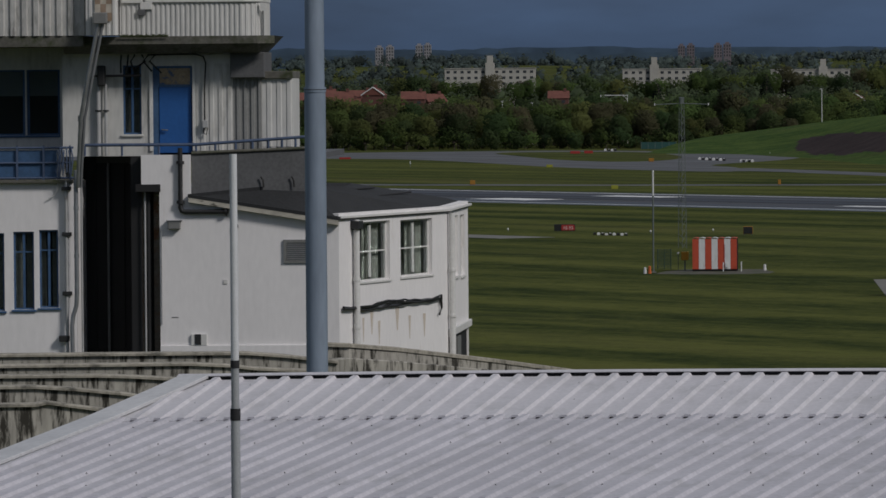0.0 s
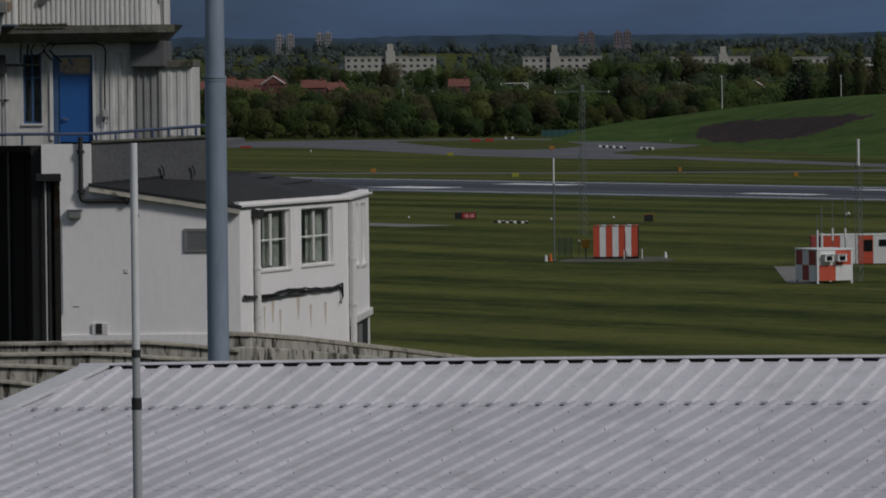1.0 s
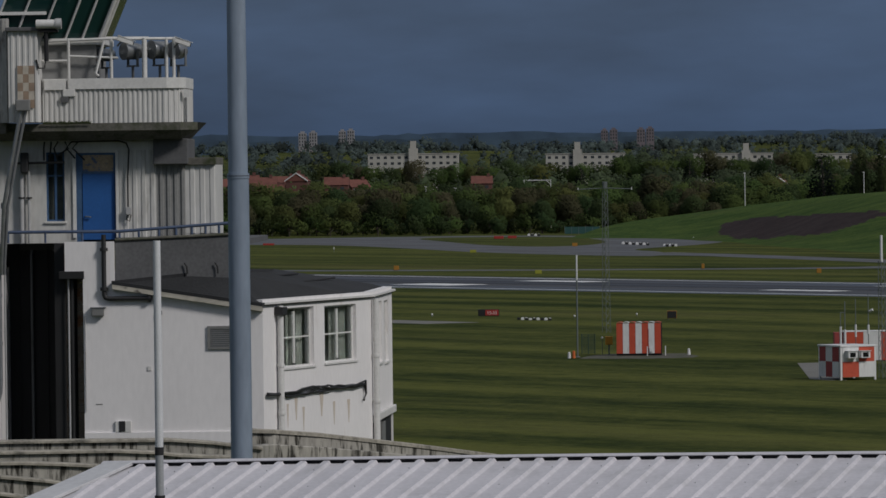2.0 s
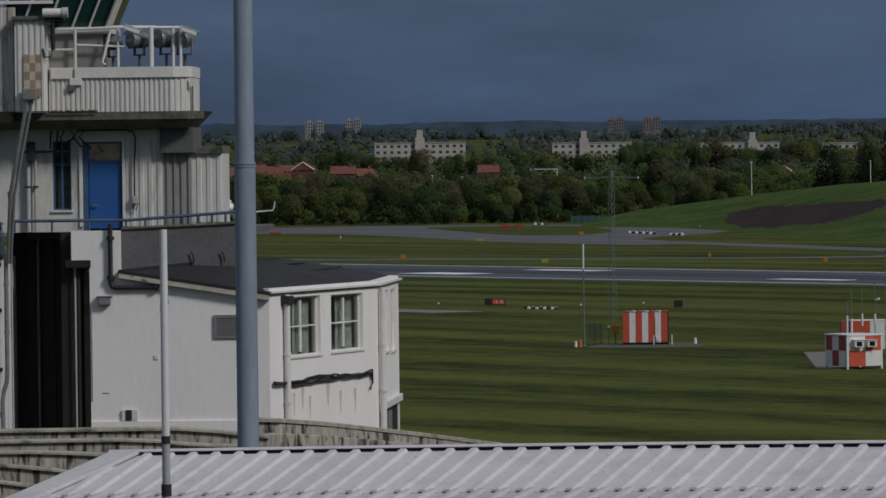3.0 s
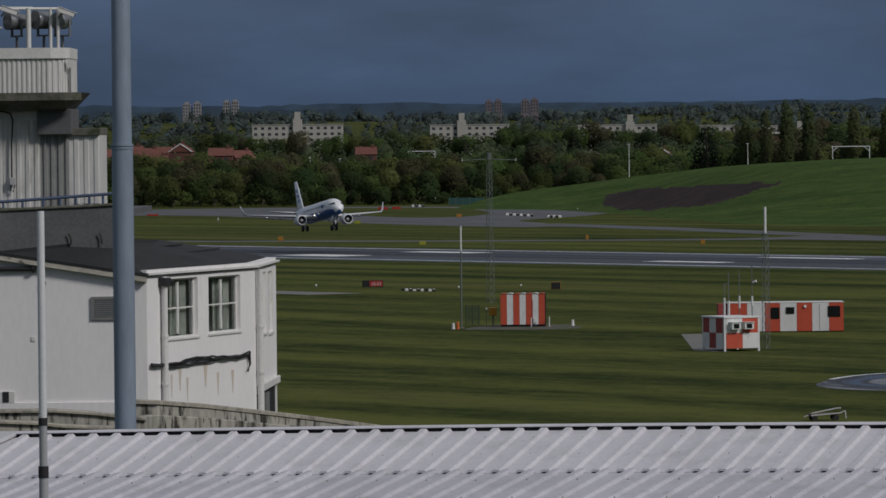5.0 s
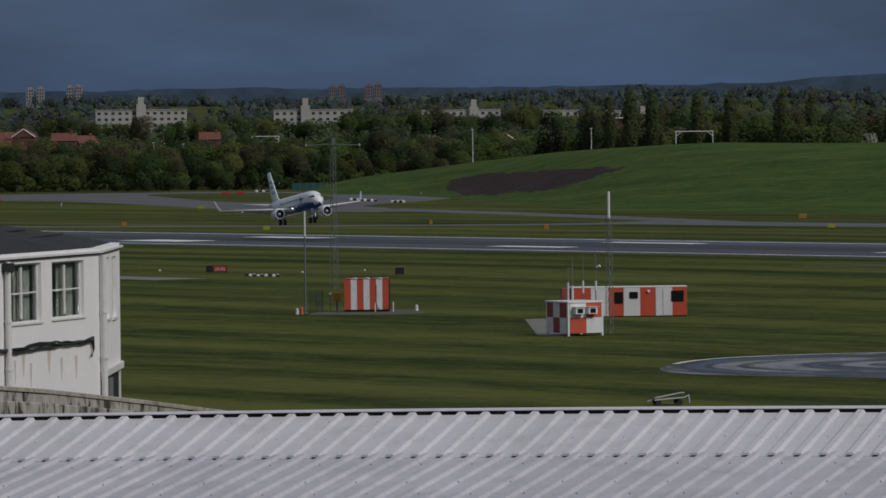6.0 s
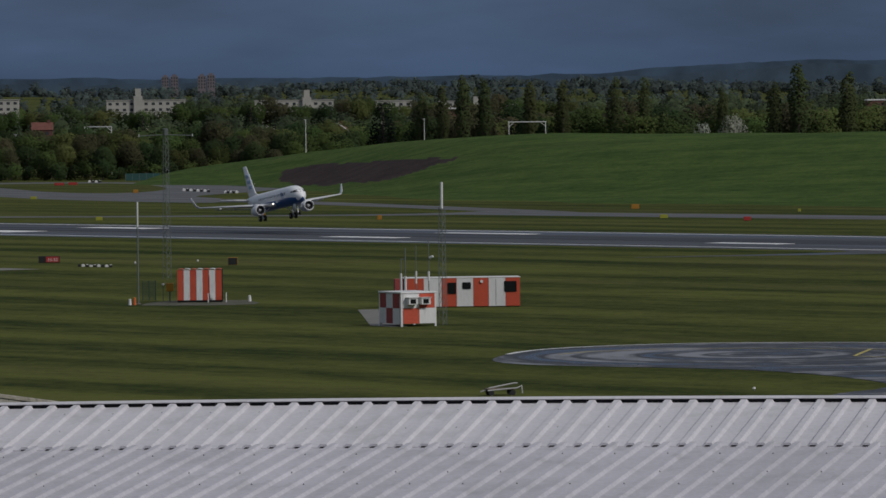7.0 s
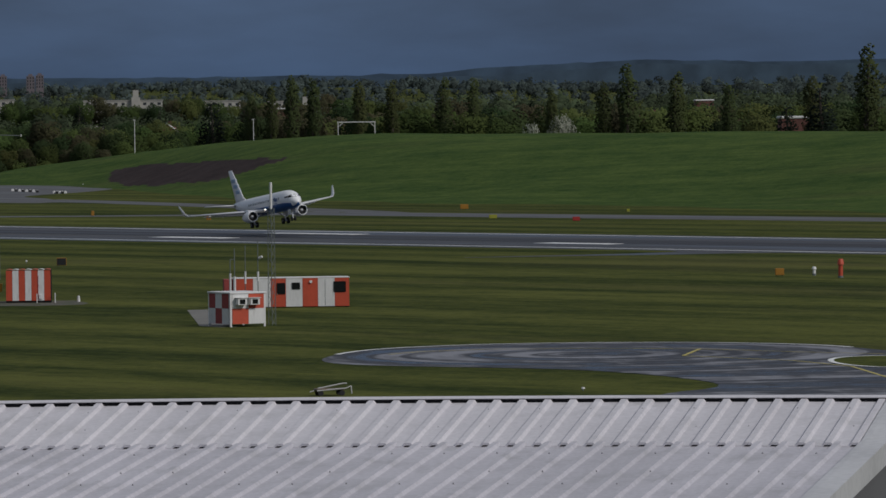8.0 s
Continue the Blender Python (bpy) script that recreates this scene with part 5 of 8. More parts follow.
    part("stair_core", box(shape(), -19.31, 186.2, 22.62, -18.39, 189, 25.44), WHITE_CLAD, tower)
    part("stair_cap", box(shape(), -19.37, 186.0, 25.44, -17.85, 189, 25.56, 0.02), UPSTAND, tower)
    for i in range(3):
        for j in range(5):
            x, z = gx(26 + 10 * i), gz(186 - 15 * j)
            part("paint_square", box(shape(), x, 186.08, z, x + 0.172, 186.1, z + 0.262), PALE_SQUARE if (i + j) % 2 else BROWN_SQUARE, tower)
    # cab: sill wall and outward-leaning windows
    y0 = 187.6
    part("cab_wall", box(shape(), -20.53, y0, 23.97, -16.69, 191, 25.06, 0.01), GREY_AND_SHADE, tower)
    part("cab_sill", box(shape(), -20.53, y0 - 0.12, 25.02, -16.45, 191.2, 25.23, 0.02), WHITE_PAINT, tower)
    feet = [-30, 14, 60, 104, 134, 166]
    lean = 26
    for k, px in enumerate(feet):
        part("mullion", tube(shape(), [(gx(px), y0 - 0.05, 25.23), (gx(px + lean * 2), y0 - 0.75, 27.34)], 0.05 if k < 5 else 0.09, 4), WHITE_PAINT, tower, "white leaning mullion")
    for a, b in zip(feet, feet[1:]):
        bm = shape()
        q = [(gx(a), y0, 25.23), (gx(b), y0, 25.23), (gx(b + 2 * lean), y0 - 0.7, 27.34), (gx(a + 2 * lean), y0 - 0.7, 27.34)]
        f = bm.faces.new([bm.verts.new(p) for p in q])
        r = bmesh.ops.extrude_face_region(bm, geom=[f])
        for v in [g for g in r["geom"] if isinstance(g, bmesh.types.BMVert)]:
            v.co.y += 0.02
        part("cab_pane", bm, TEAL, tower, "green-tinted cab window")
    part("transom_rail", box(shape(), -20.53, y0 - 0.4, 25.97, -18.2, y0 - 0.3, 26.07), WHITE_PAINT, tower)
    bm = shape()
    prism(bm, [(-16.38, 188), (gx(192 + 30), 187.2), (gx(192 + 30), 192), (-16.38, 192)], 27.34, 27.55)
    box(bm, -20.53, 186.6, 27.55, -15.34, 192, 27.79)
    part("cab_roof", bm, WHITE_CLAD, tower)
    bm = shape()
    q = [(-16.52, y0 + 0.05, 25.23), (-16.52, 191, 25.23), (-15.64, 191, 27.34), (-15.64, y0 - 0.6, 27.34)]
    bm.faces.new([bm.verts.new(p) for p in q])
    part("cab_side", bm, TEAL, tower)
    bm = shape()
    for j in range(2):
        tube(bm, [(gx(166 + 6 * j), y0, 25.23), (gx(218 + 6 * j), y0 - 0.7, 27.34)], 0.06, 4)
    part("corner_mullion", bm, WHITE_PAINT, tower)


def build_tower_fittings():
    rail = thing("roof_railing", "white painted pipe railing round the tower terrace", "railing")
    yr = 187.35
    z1, z2, z0 = 25.21, 24.62, 23.97
    part("top_rail", tube(shape(), [(-18.38, yr, 25.14), (-16.31, yr, 25.2), (-14.23, yr, 25.18), (-14.2, yr + 0.6, 25.18), (-14.2, 190, 25.18)], 0.045, 8), WHITE_PAINT, rail)
    part("top_rail", tube(shape(), [(-18.31, 187.9, 25.27), (-15.07, 187.9, 25.23)], 0.035, 8), WHITE_PAINT, rail)
    part("middle_rail", tube(shape(), [(-18.38, yr, 24.53), (-17.54, yr, 24.53)], 0.04, 8), WHITE_PAINT, rail)
    part("middle_rail", tube(shape(), [(-17.5, yr, 24.67), (-15.99, yr, 24.6)], 0.04, 8), WHITE_PAINT, rail)
    for px in (110, 186, 245, 284, 297):
        part("post", tube(shape(), [(gx(px), yr, z0), (gx(px), yr, z1)], 0.05 if px != 245 else 0.08, 8), WHITE_PAINT, rail)
    part("strut", tube(shape(), [(-16.59, yr - 0.1, 24.04), (-16.69, yr - 0.1, 24.13), (-16.41, yr - 0.1, 25.16)], 0.045, 8), WHITE_PAINT, rail)
    part("strut", tube(shape(), [(-17.89, yr + 0.3, 24.04), (-17.75, yr + 0.3, 25.16)], 0.04, 8), WHITE_PAINT, rail)
    for px, py, ln, r, turn in ((175, 92, 0.5, 0.2, 40), (222, 86, 0.62, 0.26, 35), (270, 84, 0.62, 0.28, 40), (303, 86, 0.45, 0.26, 55)):
        lamp = thing("floodlight", "grey drum-shaped floodlight on the tower terrace", "floodlight", pose(gx(px), 187.8, gz(py), 0, 0, turn - 90), group="tower floodlights")
        prof = [(-ln / 2 - 0.05, r * 0.45), (-ln / 2, r * 0.8), (-ln * 0.2, r), (ln * 0.35, r), (ln / 2, r * 1.06), (ln / 2 + 0.03, r * 1.06)]
        bm = shape()
        rings = [[bm.verts.new((rr * math.cos(a), -d, rr * math.sin(a))) for a in (2 * math.pi * k / 20 for k in range(20))] for d, rr in prof]
        for a, b in zip(rings, rings[1:]):
            for k in range(20):
                bm.faces.new((a[k], a[(k + 1) % 20], b[(k + 1) % 20], b[k])).smooth = True
        bm.faces.new(rings[0])
        bm.faces.new(rings[-1][::-1])
        part("housing", bm, LAMP_METAL, lamp)
        for sgn in (-1, 1):
            part("yoke", box(shape(), sgn * (r + 0.03) - 0.015, -0.04, -r - 0.2, sgn * (r + 0.03) + 0.015, 0.04, 0.05), GALV_DULL, lamp)
        part("stand", tube(shape(), [(0, 0, -r - 0.2), (0, 0, 23.97 - gz(py))], 0.045, 8), GALV_DULL, lamp)
        part("cross_bar", box(shape(), -r - 0.05, -0.05, -r - 0.23, r + 0.05, 0.05, -r - 0.18), GALV_DULL, lamp)
    for px, py in ((212, 68), (313, 72)):
        cctv = thing("surveillance_camera", "white box surveillance camera tilted downwards", "camera", pose(gx(px), 187.1, gz(py), 0, 20, 8), group="tower cameras")
        part("body", box(shape(), -0.26, -0.09, -0.075, 0.26, 0.09, 0.075, 0.02), WHITE_PAINT, cctv)
        part("hood", box(shape(), -0.28, -0.11, 0.076, 0.32, 0.11, 0.095, 0.008), WHITE_PAINT, cctv)
        part("lens", tube(shape(), [(0.26, 0, 0), (0.285, 0, 0)], 0.05, 12), BLACK, cctv, "dark lens")
        part("bracket", tube(shape(), [(-0.1, 0, -0.07), (-0.16, 0.25, -0.22)], 0.03, 8), GALV_DULL, cctv)
    # unidentified white cylinder on an arm; it gives no light
    swivel_unit = thing("swivel_lamp", "white cylindrical device on a black swivel arm", "lamp", pose(-18.06, 186.0, 25.65))
    part("housing", tube(shape(), [(-0.34, 0, 0.0), (0.28, 0, 0.0)], 0.14, 14), WHITE_PAINT, swivel_unit)
    part("front", tube(shape(), [(0.26, 0, 0), (0.44, 0, 0)], 0.17, 14), PIPE_GREY, swivel_unit)
    part("arm", tube(shape(), [(-0.05, 0.1, -0.1), (-0.05, 0.15, -1.15)], 0.07, 8), BLACK, swivel_unit)
    part("bracket", box(shape(), -0.3, 0.0, -0.25, 0.3, 0.5, -0.14, 0.02), BLACK, swivel_unit)
    part("cable", tube(shape(), [(-0.05, 0.1, -1.1), (-0.12, 0.1, -1.36), (-0.3, 0.1, -1.36), (-0.36, 0.1, -1.1)], 0.03, 6), BLACK, swivel_unit)
    # slanting conduit pair with its head box
    duct = thing("slanted_conduit", "long slanting grey conduit pair with a clamp box", "pipe")
    for k in (0, 1):
        pts = [(fx(176 + 8 * k, 186), 185.9, 23.01), (fx(156 + 8 * k, 186), 186.0, 21.34), (fx(141 + 7 * k, 186), 186.2, 20.02), (fx(134 + 5 * k, 186), 186.6, 18.44), (fx(132 + 5 * k, 186), 186.75, 17.91)]
        part("tube", tube(shape(), pts, 0.065 if k == 0 else 0.05, 10), GALV if k == 0 else GALV_DULL, duct)
    part("clamp_box", box(shape(), -19.05, 185.75, 22.97, -18.61, 186.05, 23.32, 0.03), VENT_GREY, duct, "grey clamp box")
    part("lower_box", box(shape(), -19.61, 186.4, 19.95, -19.44, 186.6, 20.14, 0.02), GALV_DULL, duct)
    for px in (174, 187):
        pp = thing("drainpipe", "white vertical pipe on the tower wall", "pipe")
        part("pipe", tube(shape(), [(fx(px, 188.1), 188.05, 18.86), (fx(px, 188.1), 188.05, 21.11)], 0.075 if px == 174 else 0.05, 10), PIPE_GREY, pp)
        part("clip", tube(shape(), [(fx(px, 188.1), 188.05, 20.25), (fx(px, 188.1), 188.05, 20.3)], 0.1, 10), IRON, pp)
    arm = thing("cable_bracket", "dark horizontal bracket with tangled cables", "bracket")
    part("bar", tube(shape(), [(-19.3, 187.9, 21.36), (-17.76, 187.9, 21.37)], 0.04, 8), IRON, arm)
    part("junction", box(shape(), -19.14, 187.8, 21.04, -18.89, 188.1, 21.69, 0.05), IRON, arm)
    rnd = random.Random(11)
    for k in range(6):
        x = fx(215 + 12 * k, 187.9)
        part("cable", tube(shape(), [(x, 187.95, 22.02), (x + rnd.uniform(-.2, .2), 187.9, 21.81), (x + rnd.uniform(-.3, .2), 187.95, fz(118 + rnd.uniform(0, 12)))], 0.03, 6), IRON, arm)
    flex = thing("hanging_cable", "black cable hanging from the canopy to a socket", "cable")
    part("cord", tube(shape(), [(-17.55, 188.0, 22.01), (-16.08, 188.05, 22.02), (-15.83, 188.05, 21.95), (-15.75, 188.05, 21.74), (-15.8, 188.05, 20.9), (-15.8, 188.05, 19.95)], 0.028, 6), IRON, flex)
    part("socket", box(shape(), -15.87, 187.955, 19.71, -15.69, 188.12, 19.95, 0.02), PIPE_GREY, flex, "grey socket")
    part("loop", tube(shape(), [(-15.82, 188.05, 19.74), (-15.85, 188.05, 19.57), (-15.76, 188.05, 19.5), (-15.71, 188.05, 19.71)], 0.022, 6), IRON, flex)
    # balcony rail that runs along the terrace edge
    br = thing("terrace_railing", "grey-blue metal railing along the terrace edge", "railing")
    a, b, c = Vector((-19.52, 187.6, 19.21)), Vector((-16.04, 187.6, 19.2)), Vector((-12.53, 187.9, 19.42))
    part("top_rail", tube(shape(), [a, b, c], 0.05, 8), BLUE_RAIL, br)
    for f in [k / 3 for k in range(4)]:
        p = a.lerp(b, f)
        part("post", tube(shape(), [p, p - Vector((0, 0, 0.34))], 0.035, 8), BLUE_RAIL, br)
    for f in [0.17, 0.35, 0.5, 0.64, 0.76, 0.88]:
        p = b.lerp(c, f)
        part("post", tube(shape(), [p, p - Vector((0, 0, 0.36))], 0.04, 8), BLUE_RAIL, br)



build_annex()
build_recess()
build_wing()
build_tower()
build_tower_fittings()

# ---------- things on the airfield ----------
RED = material("signal_red_panel", (0.50, 0.075, 0.035), rough=0.55, vary=0.1, scale=1.0, grain=6.0, bump=0.03)
# darker copy of RED, with the shade of turned-away faces in its colour
RED_SHADED = material("shaded_red_panel", (0.30, 0.05, 0.045), rough=0.65, vary=0.15, scale=0.8, grain=6.0, bump=0.03)
PANEL_WHITE = material("white_cabin_panel", (0.68, 0.68, 0.67), rough=0.55, vary=0.08, scale=1.0, grain=6.0, bump=0.03, stain=(0.45, 0.43, 0.40), stain_at=(0.6, 0.85), stain_scale=0.8, stretch=(1, 1, 0.3))
DIRT_PAD = material("trodden_dirt", (0.085, 0.08, 0.062), rough=0.95, vary=0.35, scale=2.5, grain=1.5, stain=(0.045, 0.06, 0.02), stain_at=(0.5, 0.62), stain_scale=2.0)
DARK_GLASS = material("dark_cabin_window", (0.01, 0.011, 0.012), rough=0.12, bump=0.0)
YELLOW = material("yellow_cabinet_paint", (0.55, 0.27, 0.02), rough=0.5)
ORANGE = material("orange_marker_plastic", (0.55, 0.12, 0.02), rough=0.6)
LATTICE = material("grey_green_lattice_steel", (0.13, 0.15, 0.145), rough=0.6)
MESH_GREEN = material("dark_green_mesh", (0.03, 0.06, 0.045), rough=0.8)
SIGN_RED = material("red_sign_face", (0.36, 0.035, 0.03), rough=0.4)
SIGN_BLACK = material("black_sign_housing", (0.015, 0.015, 0.015), rough=0.5)
AMBER = material("amber_sign_face", (0.34, 0.16, 0.018), rough=0.5)
LIME = material("yellow_green_sign_face", (0.30, 0.30, 0.035), rough=0.5)


def build_striped_shelter():
    sh = thing("equipment_shelter", "red and white vertically striped equipment shelter on a dirt pad", "shelter", pose(-2.15, 671.5, 0, 0, 0, -2))
    # black colour here paints the shadow beneath the shelter
    part("base", box(shape(), 0, 0.1, 0.05, 4.95, 3, 0.28), SIGN_BLACK, sh, "plinth with the shadow under the shelter put into its black")
    part("body", box(shape(), 0.03, 0.06, 0.28, 4.92, 3.0, 3.6), RED_SHADED, sh)
    w = 4.95 / 7
    for k in range(7):
        m = PANEL_WHITE if k % 2 else RED
        part("stripe_panel", box(shape(), k * w + 0.012, -0.02, 0.26, (k + 1) * w - 0.012, 0.058, 3.62, 0.01), m, sh)
        bm = shape()
        n = 5
        rows = [[bm.verts.new((k * w + w * i / n, yy, 3.62 + 0.14 * math.sin(math.pi * (0.15 + 0.7 * i / n)))) for i in range(n + 1)] for yy in (-0.08, 3.05)]
        for i in range(n):
            bm.faces.new((rows[0][i], rows[0][i + 1], rows[1][i + 1], rows[1][i]))
        part("roof_bay", bm, m, sh)
    part("door_edge", box(shape(), 3.52, -0.06, 0.3, 3.60, -0.021, 3.0), RED_SHADED, sh)
    part("vent_box", box(shape(), 3.66, -0.16, 0.45, 3.98, -0.021, 0.95, 0.02), PANEL_WHITE, sh)
    part("notice", box(shape(), 3.72, -0.04, 1.7, 3.95, -0.021, 2.1), PANEL_WHITE, sh)
    part("corner_post", box(shape(), 4.953, -0.02, 0.1, 5.08, 0.12, 3.7), SIGN_BLACK, sh)
    for x in (3.45, 5.45):
        part("hand_post", tube(shape(), [(x, -0.7, 0), (x, -0.7, 1.05)], 0.06, 8), PANEL_WHITE, sh)
    part("step_rail", tube(shape(), [(5.45, -0.7, 1.05), (5.45, 0.6, 1.05), (5.45, 0.6, 0)], 0.04, 6), PANEL_WHITE, sh)
    bm = shape()
    prism(bm, [(-6.2, 663.5), (-3.5, 662.0), (2.0, 660.8), (6.2, 662.8), (7.0, 668), (5.5, 678), (-3, 679), (-5.5, 671)], -0.2, 0.022)
    solid("shelter_pad", bm, DIRT_PAD, "worn dirt and concrete apron round the shelter", "pavement", kind="structure")
    st = thing("antenna_post", "slim grey post with a white upper section", "post", pose(-6.45, 668, 0))
    part("shaft", tube(shape(), [(0, 0, 0), (0, 0, 8.6)], 0.09, 8), LATTICE, st)
    part("white_top", tube(shape(), [(0, 0, 8.55), (0, 0, 11.35)], 0.10, 8), PANEL_WHITE, st)
    part("foot", box(shape(), -0.3, -0.3, 0, 0.3, 0.3, 0.12, 0.02), CONCRETE_PAD, st)
    cab = thing("control_cabinet", "yellow cabinet on a post beside the shelter", "cabinet", pose(-3.0, 676, 0))
    part("post", tube(shape(), [(0, 0, 0), (0, 0, 1.2)], 0.08, 8), LATTICE, cab)
    part("box", box(shape(), -0.42, -0.25, 1.15, 0.42, 0.25, 2.0, 0.05), YELLOW, cab)
    part("lid", box(shape(), -0.46, -0.3, 2.0, 0.46, 0.3, 2.07, 0.02), YELLOW, cab)
    part("lamp", tube(shape(), [(-0.75, 0, 1.85), (-0.75, 0, 2.05)], 0.13, 8), PANEL_WHITE, cab)
    part("lamp_arm", tube(shape(), [(-0.75, 0, 0), (-0.75, 0, 1.85)], 0.04, 6), LATTICE, cab)
    fence = thing("mesh_screen", "dark green mesh fence panel beside the mast", "fence", pose(-6.1, 680, 0))
    for x in (0.0, 0.75, 1.5):
        part("post", tube(shape(), [(x, 0, 0), (x, 0, 2.3)], 0.05, 6), MESH_GREEN, fence)
    for k in range(12):
        part("wire", tube(shape(), [(0, 0, 0.15 + k * 0.19), (1.5, 0, 0.15 + k * 0.19)], 0.018, 4), MESH_GREEN, fence)
    for k in range(14):
        part("wire", tube(shape(), [(0.08 + k * 0.105, 0, 0.1), (0.08 + k * 0.105, 0, 2.25)], 0.014, 4), MESH_GREEN, fence)
    for (x, y), h, m, lab in (((-6.85, 665.5), 0.75, ORANGE, "orange marker post on the grass"), ((-7.35, 665.6), 0.6, PANEL_WHITE, "small white marker post on the grass"), ((5.9, 673.2), 0.62, PANEL_WHITE, "small white marker post on the grass")):
        mk = thing("marker_post", lab, "marker", pose(x, y, 0), group="grass markers")
        part("body", tube(shape(), [(0, 0, 0), (0, 0, h)], 0.2, 8, 0.14), m, mk)
        part("cap", tube(shape(), [(0, 0, h), (0, 0, h + 0.08)], 0.16, 8, 0.08), m, mk)


def lattice_mast(name, label, x, y, top, width, taper, white_from=None, arm=None):
    mast = thing(name, label, "mast", pose(x, y, 0))
    high = white_from or top
    legs = [(math.cos(a) * width, math.sin(a) * width) for a in (0.5, 2.594, 4.688)]
    for lx, ly in legs:
        part("leg", tube(shape(), [(lx, ly, 0), (lx * taper, ly * taper, high)], 0.038, 6), LATTICE, mast)
    n = int(high / 0.9)
    bm = shape()
    for k in range(n):
        for j in range(3):
            a, b = legs[j], legs[(j + 1) % 3]
            f0, f1 = 1 + (taper - 1) * k / n, 1 + (taper - 1) * (k + 1) / n
            tube(bm, [(a[0] * f0, a[1] * f0, high * k / n), (b[0] * f1, b[1] * f1, high * (k + 1) / n)], 0.025, 4, caps=False)
    tagged(part("bracing", bm, LATTICE, mast), kind="stuff")
    if white_from:
        part("white_top", tube(shape(), [(0, 0, white_from - 0.1), (0, 0, top)], 0.13, 8), PANEL_WHITE, mast)
    if arm:
        part("cross_arm", tube(shape(), [(-arm, 0, top - 0.95), (0, 0, top - 0.8), (arm, 0, top - 0.95)], 0.06, 6), LATTICE, mast)
        part("head", box(shape(), -0.25, -0.2, top - 0.9, 0.25, 0.2, top, 0.05), LATTICE, mast)
        for sx in (-arm, arm):
            part("arm_end", tube(shape(), [(sx, 0, top - 1.05), (sx, 0, top - 0.75)], 0.07, 6), PANEL_WHITE, mast)
    return mast


def build_cabins():
    # chequered cabin, its near corner towards the eye
    cb = thing("chequered_cabin", "red and white chequered equipment cabin on short legs", "cabin", pose(19.9, 587.6, 0, 0, 0, 25))
    wr, wl, z0, z1 = 3.85, 4.7, 0.28, 3.26
    part("body", box(shape(), 0.04, 0.04, z0, wr - 0.04, wl, z1 - 0.02), PANEL_WHITE, cb)
    part("roof", box(shape(), -0.1, -0.1, z1 - 0.02, wr + 0.1, wl + 0.1, z1 + 0.14, 0.03), PANEL_WHITE, cb)
    mid = (z0 + z1) / 2 + 0.02
    for i in range(2):
        for j in range(2):
            a = 0.22 + i * (wr - 0.3) / 2
            part("panel", box(shape(), a, -0.02, (z0, mid)[j] + 0.01, a + (wr - 0.3) / 2 - 0.02, 0.038, (mid, z1 - 0.03)[j], 0.008), RED if (i + j) % 2 == 0 else PANEL_WHITE, cb)
    # the left face, turned from the sun, has its shade in the darker red
    for i in range(3):
        for j in range(2):
            a = 0.4 + i * (wl - 0.5) / 3
            part("panel", box(shape(), -0.02, a, (z0, mid)[j] + 0.01, 0.038, a + (wl - 0.5) / 3 - 0.02, (mid, z1 - 0.03)[j], 0.008), RED_SHADED if (i + j) % 2 else PANEL_WHITE, cb)
    for x, y in ((0.0, 0.0), (wr - 0.15, 0.0), (0.0, wl - 0.15), (wr - 0.15, wl - 0.15)):
        part("corner_post", box(shape(), x - 0.03, y - 0.03, 0, x + 0.15, y + 0.15, z1 - 0.02), PANEL_WHITE, cb)
    for x in (0.55, 1.95):
        ac = new("air_conditioner")
        ac.parent = cb
        part("casing", box(shape(), x, -0.62, 2.15, x + 1.0, -0.022, 2.82, 0.03), PANEL_WHITE, ac, "white air-conditioning unit")
        part("grille", box(shape(), x + 0.18, -0.64, 2.25, x + 0.78, -0.621, 2.7), DARK_GLASS, ac, "dark fan grille")
        part("hood", box(shape(), x - 0.08, -0.72, 2.83, x + 1.08, -0.022, 2.87), PANEL_WHITE, ac)
    bm = shape()
    prism(bm, [(17.0, 592), (17.1, 640), (19.8, 641), (19.4, 604), (20.5, 588), (18.8, 588)], -0.2, 0.025)
    solid("cabin_pad", bm, CONCRETE_PAD, "pale concrete pad beside the cabin", "pavement", kind="structure")
    # long cabin
    lc = thing("site_cabin", "long red and white banded site cabin on blocks", "cabin", pose(22.16, 644, 0, 0, 0, 1.5))
    long, h0, h1 = 12.42, 0.12, 3.13
    part("body", box(shape(), 0.03, 0.05, h0, long - 0.03, 3.0, h1), PANEL_WHITE, lc)
    part("roof", box(shape(), -0.05, -0.05, h1, long + 0.05, 3.05, h1 + 0.1, 0.03), PANEL_WHITE, lc)
    # stands for the shaded end wall, placed to fit the camera's view
    part("end_panel", box(shape(), -0.95, 0.3, h0, 0.02, 2.9, h1 - 0.05), RED_SHADED, lc, "red end panel with its turned-away shade put into the colour")
    edges = ((0.0, 2.1, RED), (2.1, 4.0, PANEL_WHITE), (4.0, 5.62, RED), (5.62, 7.4, PANEL_WHITE), (7.4, 9.05, RED), (9.05, 10.85, PANEL_WHITE), (10.85, 12.42, RED))
    for a, b, m in edges:
        part("band_panel", box(shape(), a + 0.012, -0.02, h0 - 0.02, b - 0.012, 0.048, h1 + 0.02, 0.008), m, lc)
    for a, b, z, w in ((4.65, 5.55, 1.45, 1.2), (6.25, 7.15, 1.95, 0.72), (10.72, 12.05, 1.6, 1.15)):
        part("window", box(shape(), a, -0.05, z, b, -0.021, z + w, 0.06), DARK_GLASS, lc, "dark rounded window")
    part("door", box(shape(), 9.85, -0.035, 0.2, 10.75, -0.021, 2.95), PANEL_WHITE, lc, "white door with a dark edge")
